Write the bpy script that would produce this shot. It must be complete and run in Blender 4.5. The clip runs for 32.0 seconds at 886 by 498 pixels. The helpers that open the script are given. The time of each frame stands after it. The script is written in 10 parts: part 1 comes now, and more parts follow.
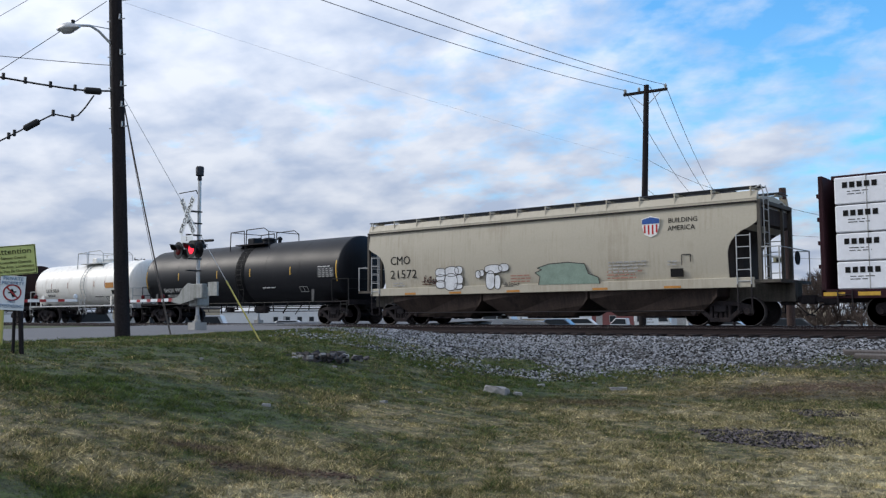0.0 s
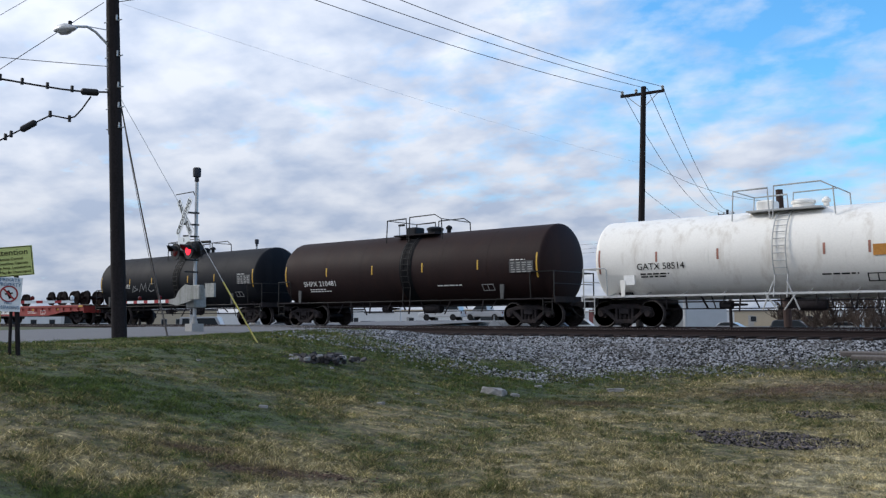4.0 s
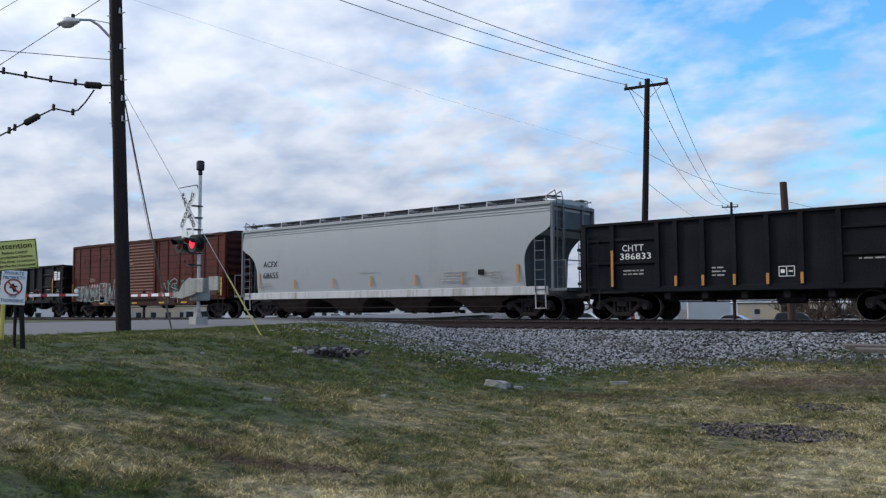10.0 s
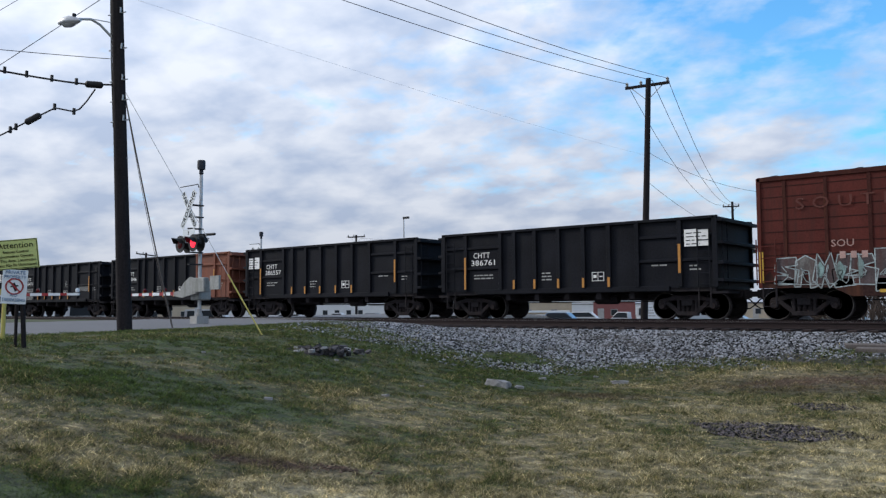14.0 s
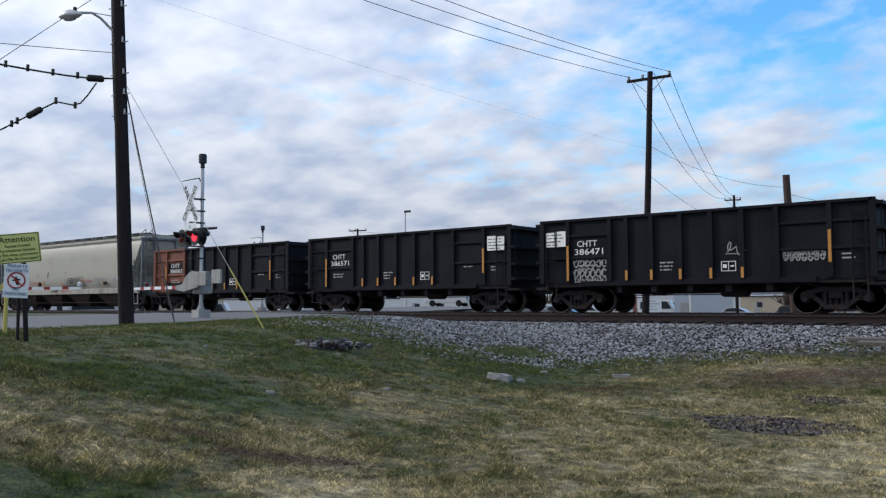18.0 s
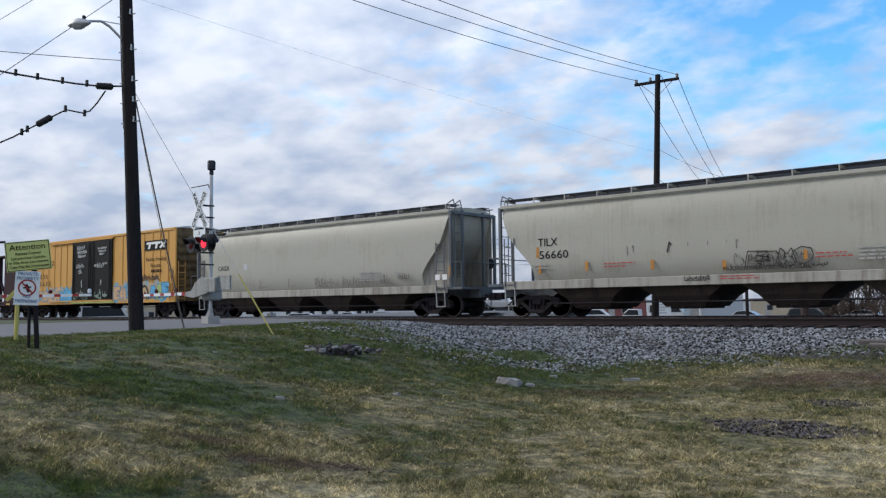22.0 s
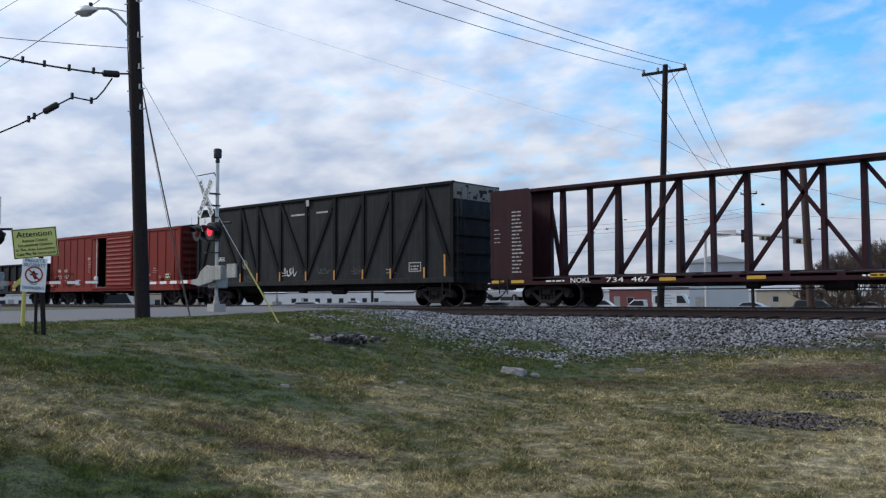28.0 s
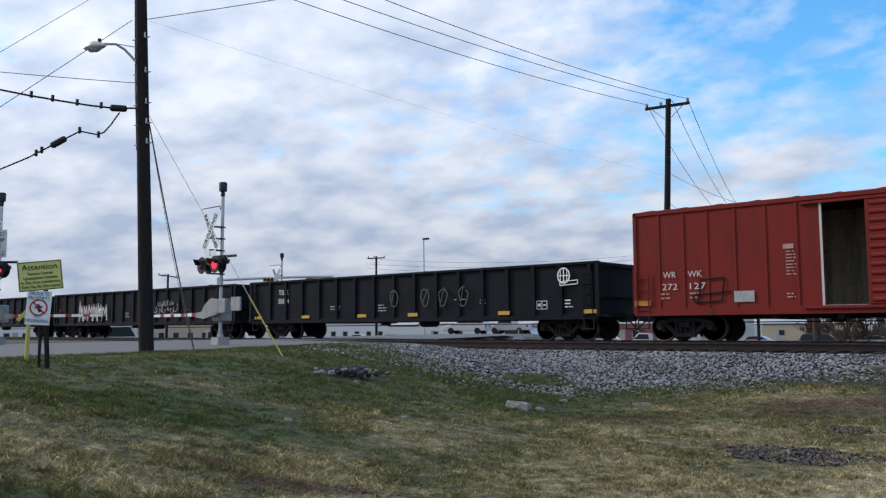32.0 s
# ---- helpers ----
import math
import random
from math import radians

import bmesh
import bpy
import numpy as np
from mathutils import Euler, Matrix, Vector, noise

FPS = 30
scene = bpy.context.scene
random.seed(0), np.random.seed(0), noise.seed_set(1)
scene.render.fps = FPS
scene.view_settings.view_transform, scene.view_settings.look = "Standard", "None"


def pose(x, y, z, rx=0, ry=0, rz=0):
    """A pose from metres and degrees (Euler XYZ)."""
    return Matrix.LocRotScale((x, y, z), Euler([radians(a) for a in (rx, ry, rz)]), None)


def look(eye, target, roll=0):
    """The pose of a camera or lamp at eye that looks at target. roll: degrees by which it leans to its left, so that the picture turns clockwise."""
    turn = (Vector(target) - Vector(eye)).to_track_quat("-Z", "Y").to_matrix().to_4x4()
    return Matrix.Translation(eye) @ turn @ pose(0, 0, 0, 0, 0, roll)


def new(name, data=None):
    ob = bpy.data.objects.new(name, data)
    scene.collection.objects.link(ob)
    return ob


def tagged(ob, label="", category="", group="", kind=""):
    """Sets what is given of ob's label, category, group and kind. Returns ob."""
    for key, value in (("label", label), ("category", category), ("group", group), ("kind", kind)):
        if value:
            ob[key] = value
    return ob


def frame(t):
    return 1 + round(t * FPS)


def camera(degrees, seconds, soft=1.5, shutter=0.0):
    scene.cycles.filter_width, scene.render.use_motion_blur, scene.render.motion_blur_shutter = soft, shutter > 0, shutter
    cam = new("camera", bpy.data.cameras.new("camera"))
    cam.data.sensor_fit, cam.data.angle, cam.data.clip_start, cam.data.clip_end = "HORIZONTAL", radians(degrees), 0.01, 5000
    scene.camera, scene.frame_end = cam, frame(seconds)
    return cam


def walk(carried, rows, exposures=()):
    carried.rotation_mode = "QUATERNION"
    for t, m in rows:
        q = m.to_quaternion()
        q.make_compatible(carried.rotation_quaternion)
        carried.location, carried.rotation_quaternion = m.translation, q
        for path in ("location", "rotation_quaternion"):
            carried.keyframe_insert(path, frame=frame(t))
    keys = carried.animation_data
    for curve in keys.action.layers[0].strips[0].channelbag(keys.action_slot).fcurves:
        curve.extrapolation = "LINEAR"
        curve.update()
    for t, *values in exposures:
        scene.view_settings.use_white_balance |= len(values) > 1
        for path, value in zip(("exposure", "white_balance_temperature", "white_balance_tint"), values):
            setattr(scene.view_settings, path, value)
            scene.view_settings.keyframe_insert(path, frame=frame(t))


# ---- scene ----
# camera: hand held beside the track, turning slightly, all along the clip
EYE_Z = 0.42
# seconds, turn to the left, tilt up, roll
PATH = [
    (0, 39.41, 4.38, -0.29), (0.5, 39.45, 4.37, -0.35), (1, 39.38, 4.00, -0.32), (1.5, 39.26, 4.14, -0.32),
    (2, 39.24, 4.51, -0.32), (2.5, 39.23, 4.85, -0.29), (3, 39.15, 4.79, -0.28), (3.5, 39.23, 4.28, -0.25),
    (5.5, 39.22, 5.51, -0.43), (6, 39.33, 5.27, -0.39), (6.5, 39.40, 4.96, -0.30), (7, 39.40, 4.84, -0.35),
    (7.5, 39.46, 4.72, -0.35), (8, 39.43, 4.60, -0.41), (8.5, 39.43, 4.35, -0.35), (9, 39.42, 4.20, -0.32),
    (9.5, 39.45, 4.14, -0.33), (10, 39.46, 4.00, -0.32), (10.5, 39.47, 3.92, -0.30), (11, 39.40, 3.85, -0.32),
    (11.5, 39.38, 3.82, -0.28), (12, 39.45, 3.86, -0.30), (12.5, 39.49, 3.98, -0.31), (13, 39.49, 3.97, -0.29),
    (13.5, 39.48, 3.91, -0.30), (14, 39.52, 3.96, -0.30), (14.5, 39.52, 3.97, -0.30), (16.5, 39.58, 3.66, -0.29),
    (17, 39.58, 3.65, -0.29), (17.5, 39.59, 3.57, -0.26), (18, 39.62, 3.54, -0.32), (18.5, 39.62, 3.26, -0.32),
    (19, 39.54, 3.09, -0.27), (19.5, 39.48, 3.37, -0.25), (20, 39.54, 3.81, -0.27), (20.5, 39.86, 3.98, -0.39),
    (21, 40.01, 4.12, -0.48), (21.5, 40.13, 4.07, -0.57), (22, 40.19, 3.86, -0.67), (22.5, 40.31, 3.65, -0.62),
    (23, 40.41, 3.60, -0.65), (23.5, 40.45, 3.33, -0.69), (24, 40.50, 3.16, -0.66), (24.5, 40.49, 3.54, -0.71),
    (25, 40.55, 4.06, -0.72), (25.5, 40.58, 3.94, -0.50), (27.5, 40.51, 3.26, -0.30), (28, 40.57, 3.16, -0.30),
    (28.5, 40.58, 3.08, -0.27), (29, 40.57, 3.06, -0.28), (29.5, 40.56, 2.98, -0.31), (30, 40.61, 2.73, -0.27),
    (30.5, 40.70, 2.31, -0.24), (31, 40.69, 3.09, -0.21), (31.5, 40.64, 4.72, -0.33), (32, 40.85, 5.38, -0.26),
    
]
cam = camera(54.75, 32.0, soft=1.3)
walk(cam, [(t, pose(0, 0, EYE_Z, 90 + tilt, 0, turn) @ pose(0, 0, 0, 0, 0, roll)) for t, turn, tilt, roll in PATH])

# ---- world and light ----
SUN_TURN, SUN_UP = 113.0, 30.0      # degrees left of the way across the track, and above the horizon
SKY_STRENGTH = 0.10


def make_world():
    world = bpy.data.worlds.new("world")
    scene.world = world
    world.use_nodes = True
    nt = world.node_tree
    nt.nodes.clear()
    N, L = nt.nodes.new, nt.links.new
    out, bg = N("ShaderNodeOutputWorld"), N("ShaderNodeBackground")
    sky = N("ShaderNodeTexSky")
    sky.sky_type, sky.sun_disc = "NISHITA", False
    sky.sun_elevation, sky.sun_rotation = radians(SUN_UP), radians(-SUN_TURN)
    sky.air_density, sky.dust_density, sky.ozone_density = 1.0, 1.2, 1.5
    bg.inputs["Strength"].default_value = SKY_STRENGTH
    co, sep = N("ShaderNodeTexCoord"), N("ShaderNodeSeparateXYZ")
    L(co.outputs["Generated"], sep.inputs[0])

    def math_(op, a, b=None):
        m = N("ShaderNodeMath")
        m.operation = op
        for i, v in enumerate((a, b)):
            if v is None:
                continue
            if isinstance(v, (int, float)):
                m.inputs[i].default_value = v
            else:
                L(v, m.inputs[i])
        return m.outputs[0]

    # a flat layer of cloud high over the place
    den = math_("ADD", math_("MAXIMUM", sep.outputs["Z"], 0.0), 0.30)
    comb = N("ShaderNodeCombineXYZ")
    L(math_("DIVIDE", sep.outputs["X"], den), comb.inputs[0])
    L(math_("DIVIDE", sep.outputs["Y"], den), comb.inputs[1])
    mp = N("ShaderNodeMapping")
    mp.inputs["Rotation"].default_value = (0, 0, radians(-28))
    mp.inputs["Scale"].default_value = (1.0, 1.12, 1)
    L(comb.outputs[0], mp.inputs[0])

    def noise_(scale, detail, rough, dist=0.0, w=0.0):
        n = N("ShaderNodeTexNoise")
        n.inputs["Scale"].default_value, n.inputs["Detail"].default_value = scale, detail
        n.inputs["Roughness"].default_value, n.inputs["Distortion"].default_value = rough, dist
        off = N("ShaderNodeVectorMath")
        off.inputs[1].default_value = (w, w * 0.7, 0)
        L(mp.outputs[0], off.inputs[0])
        L(off.outputs[0], n.inputs["Vector"])
        return n.outputs["Fac"]

    big, small, puff = noise_(1.6, 3, 0.5, 0.2, 3.1), noise_(10.0, 5, 0.55, 0.1, 1.7), noise_(5.6, 5, 0.50, 0.10, 8.3)
    # open blue to the right, high up
    clear = math_("MULTIPLY", math_("MINIMUM", math_("MAXIMUM", math_("MULTIPLY", math_("ADD", sep.outputs["X"], 0.66), 2.6), 0.0), 1.0), math_("MINIMUM", math_("MAXIMUM", math_("MULTIPLY", math_("SUBTRACT", sep.outputs["Z"], 0.05), 6.0), 0.0), 1.0))
    clear = math_("MULTIPLY", clear, math_("MINIMUM", math_("MAXIMUM", math_("MULTIPLY", sep.outputs["Y"], 3.0), 0.0), 1.0))
    cover = math_("SUBTRACT", math_("ADD", math_("ADD", math_("MULTIPLY", big, 0.66), math_("MULTIPLY", small, 0.58)), 0.165), math_("MULTIPLY", clear, 0.425))
    # a long bank of cloud low in the open part, and a wisp above it
    for d, tall, wide, amount in (((-0.286, 0.940, 0.184), 42.0, 8.5, 0.17), ((-0.190, 0.950, 0.247), 22.0, 18.0, 0.17)):
        du, dw = math_("SUBTRACT", sep.outputs["X"], d[0]), math_("SUBTRACT", sep.outputs["Z"], d[2])
        dw = math_("SUBTRACT", dw, math_("MULTIPLY", du, 0.28))
        far = math_("ADD", math_("POWER", math_("ABSOLUTE", math_("MULTIPLY", du, wide)), 2.0), math_("POWER", math_("ABSOLUTE", math_("MULTIPLY", dw, tall)), 2.0))
        near = math_("MULTIPLY", math_("MAXIMUM", math_("SUBTRACT", 1.0, far), 0.0), math_("GREATER_THAN", sep.outputs["Y"], 0.0))
        cover = math_("ADD", cover, math_("MULTIPLY", near, amount))
    ramp = N("ShaderNodeValToRGB")
    ramp.color_ramp.elements[0].position, ramp.color_ramp.elements[1].position = 0.37, 0.70
    L(cover, ramp.inputs[0])
    # grey bellies and white tops
    tone = N("ShaderNodeValToRGB")
    tone.color_ramp.elements[0].position, tone.color_ramp.elements[1].position = 0.34, 0.64
    tone.color_ramp.elements[0].color = (5.3, 6.35, 8.4, 1)
    tone.color_ramp.elements[1].color = (8.75, 9.35, 10.55, 1)
    L(puff, tone.inputs[0])
    # brighter round the veiled sun
    sx, sy, sz = -math.sin(radians(SUN_TURN)) * math.cos(radians(SUN_UP)), math.cos(radians(SUN_TURN)) * math.cos(radians(SUN_UP)), math.sin(radians(SUN_UP))
    dot = N("ShaderNodeVectorMath")
    dot.operation = "DOT_PRODUCT"
    dot.inputs[1].default_value = (sx, sy, sz)
    L(co.outputs["Generated"], dot.inputs[0])
    glow = math_("POWER", math_("MAXIMUM", dot.outputs["Value"], 0.0), 5.0)
    low = math_("MINIMUM", math_("MULTIPLY", math_("MAXIMUM", sep.outputs["Z"], 0.0), 3.4), 1.0)
    gain = math_("ADD", math_("MULTIPLY", glow, 0.42), math_("ADD", 0.63, math_("MULTIPLY", low, 0.39)))
    lit = N("ShaderNodeVectorMath")
    lit.operation = "SCALE"
    L(tone.outputs[0], lit.inputs[0])
    L(gain, lit.inputs["Scale"])
    tint = N("ShaderNodeMix")
    tint.data_type, tint.blend_type = "RGBA", "MULTIPLY"
    tint.inputs["Factor"].default_value = 1.0
    L(sky.outputs[0], tint.inputs["A"])
    tint.inputs["B"].default_value = (1.00, 2.06, 2.66, 1)
    mix = N("ShaderNodeMix")
    mix.data_type = "RGBA"
    L(ramp.outputs[0], mix.inputs["Factor"])
    L(tint.outputs["Result"], mix.inputs["A"])
    L(lit.outputs[0], mix.inputs["B"])
    L(mix.outputs["Result"], bg.inputs["Color"])
    L(bg.outputs[0], out.inputs[0])
    sun = new("sun", bpy.data.lights.new("sun", "SUN"))
    sun.data.energy, sun.data.angle, sun.data.color = 2.25, radians(12), (1.0, 0.94, 0.87)
    sun.matrix_basis = look((sx * 80, sy * 80, sz * 80), (0, 0, 0))


make_world()
scene.view_settings.exposure = 0.0

# ---- materials ----


def mat(name, color, rough=0.6, metal=0.0, vary=0.25, scale=1.2, fine=18.0, bump=0.15, dirt=None, dirt_amount=0.0, dirt_scale=(2.6, 2.6, 0.45), stretch=(1, 1, 1), spread=0.0, random_by="", emit=None, clear=0.0, spec=0.25, runs=0.25):
    """A surface with variation at two scales, fine relief and, where dirt is given, streaks and patches of it."""
    m = bpy.data.materials.new(name)
    m.use_nodes = True
    nt = m.node_tree
    N, L = nt.nodes.new, nt.links.new
    p = nt.nodes["Principled BSDF"]
    p.inputs["Roughness"].default_value, p.inputs["Metallic"].default_value = rough, metal
    p.inputs["Specular IOR Level"].default_value = spec
    co, mp = N("ShaderNodeTexCoord"), N("ShaderNodeMapping")
    mp.inputs["Scale"].default_value = stretch
    L(co.outputs["Object"], mp.inputs[0])
    n1, n2 = N("ShaderNodeTexNoise"), N("ShaderNodeTexNoise")
    n1.inputs["Scale"].default_value, n1.inputs["Detail"].default_value = scale, 4
    n2.inputs["Scale"].default_value, n2.inputs["Detail"].default_value = fine, 3
    L(mp.outputs[0], n1.inputs["Vector"])
    L(co.outputs["Object"], n2.inputs["Vector"])
    add = N("ShaderNodeMath")
    add.operation = "ADD"
    L(n1.outputs["Fac"], add.inputs[0])
    L(n2.outputs["Fac"], add.inputs[1])
    value = add.outputs[0]
    if random_by:
        info = N("ShaderNodeObjectInfo" if random_by == "object" else "ShaderNodeNewGeometry")
        rnd = info.outputs["Random" if random_by == "object" else "Random Per Island"]
        sp = N("ShaderNodeMath")
        sp.operation = "MULTIPLY_ADD"
        sp.inputs[1].default_value, sp.inputs[2].default_value = spread, -spread / 2
        L(rnd, sp.inputs[0])
        add2 = N("ShaderNodeMath")
        add2.operation = "ADD"
        L(value, add2.inputs[0])
        L(sp.outputs[0], add2.inputs[1])
        value = add2.outputs[0]
    ramp = N("ShaderNodeValToRGB")
    ramp.color_ramp.elements[0].position, ramp.color_ramp.elements[1].position = 0.3, 0.7
    half = N("ShaderNodeMath")
    half.operation = "MULTIPLY"
    half.inputs[1].default_value = 0.5
    L(value, half.inputs[0])
    L(half.outputs[0], ramp.inputs[0])
    ramp.color_ramp.elements[0].color = (*[c * (1 - vary) for c in color], 1)
    ramp.color_ramp.elements[1].color = (*[min(1, c * (1 + vary)) for c in color], 1)
    col = ramp.outputs[0]
    if dirt:
        d = N("ShaderNodeTexNoise")
        d.inputs["Scale"].default_value, d.inputs["Detail"].default_value, d.inputs["Roughness"].default_value = 1.0, 6, 0.65
        dm = N("ShaderNodeMapping")
        dm.inputs["Scale"].default_value = dirt_scale
        L(co.outputs["Object"], dm.inputs[0])
        L(dm.outputs[0], d.inputs["Vector"])
        # runs of dirt down the side
        ds, dsm, dsum = N("ShaderNodeTexNoise"), N("ShaderNodeMapping"), N("ShaderNodeMath")
        ds.inputs["Scale"].default_value, ds.inputs["Detail"].default_value = 1.0, 4
        dsm.inputs["Scale"].default_value = (11, 11, 0.35)
        L(co.outputs["Object"], dsm.inputs[0])
        L(dsm.outputs[0], ds.inputs["Vector"])
        dsum.operation = "MULTIPLY_ADD"
        dsum.inputs[1].default_value = runs
        L(ds.outputs["Fac"], dsum.inputs[0])
        part_of = N("ShaderNodeMath")
        part_of.operation = "MULTIPLY"
        part_of.inputs[1].default_value = 1.03 - runs
        L(d.outputs["Fac"], part_of.inputs[0])
        L(part_of.outputs[0], dsum.inputs[2])
        dr = N("ShaderNodeValToRGB")
        dr.color_ramp.elements[0].position, dr.color_ramp.elements[1].position = 0.62 - 0.3 * dirt_amount, 0.80 - 0.2 * dirt_amount
        L(dsum.outputs[0], dr.inputs[0])
        mx = N("ShaderNodeMix")
        mx.data_type = "RGBA"
        L(dr.outputs[0], mx.inputs["Factor"])
        L(col, mx.inputs["A"])
        mx.inputs["B"].default_value = (*dirt, 1)
        col = mx.outputs["Result"]
    L(col, p.inputs["Base Color"])
    rr = N("ShaderNodeMapRange")
    rr.inputs["To Min"].default_value, rr.inputs["To Max"].default_value = max(0.02, rough - 0.12), min(1, rough + 0.15)
    L(n1.outputs["Fac"], rr.inputs["Value"])
    L(rr.outputs[0], p.inputs["Roughness"])
    if bump:
        b = N("ShaderNodeBump")
        b.inputs["Strength"].default_value, b.inputs["Distance"].default_value = bump, 0.02
        L(n2.outputs["Fac"], b.inputs["Height"])
        L(b.outputs[0], p.inputs["Normal"])
    if emit:
        p.inputs["Emission Color"].default_value, p.inputs["Emission Strength"].default_value = (*emit[0], 1), emit[1]
    if clear:
        p.inputs["Coat Weight"].default_value = clear
    return m


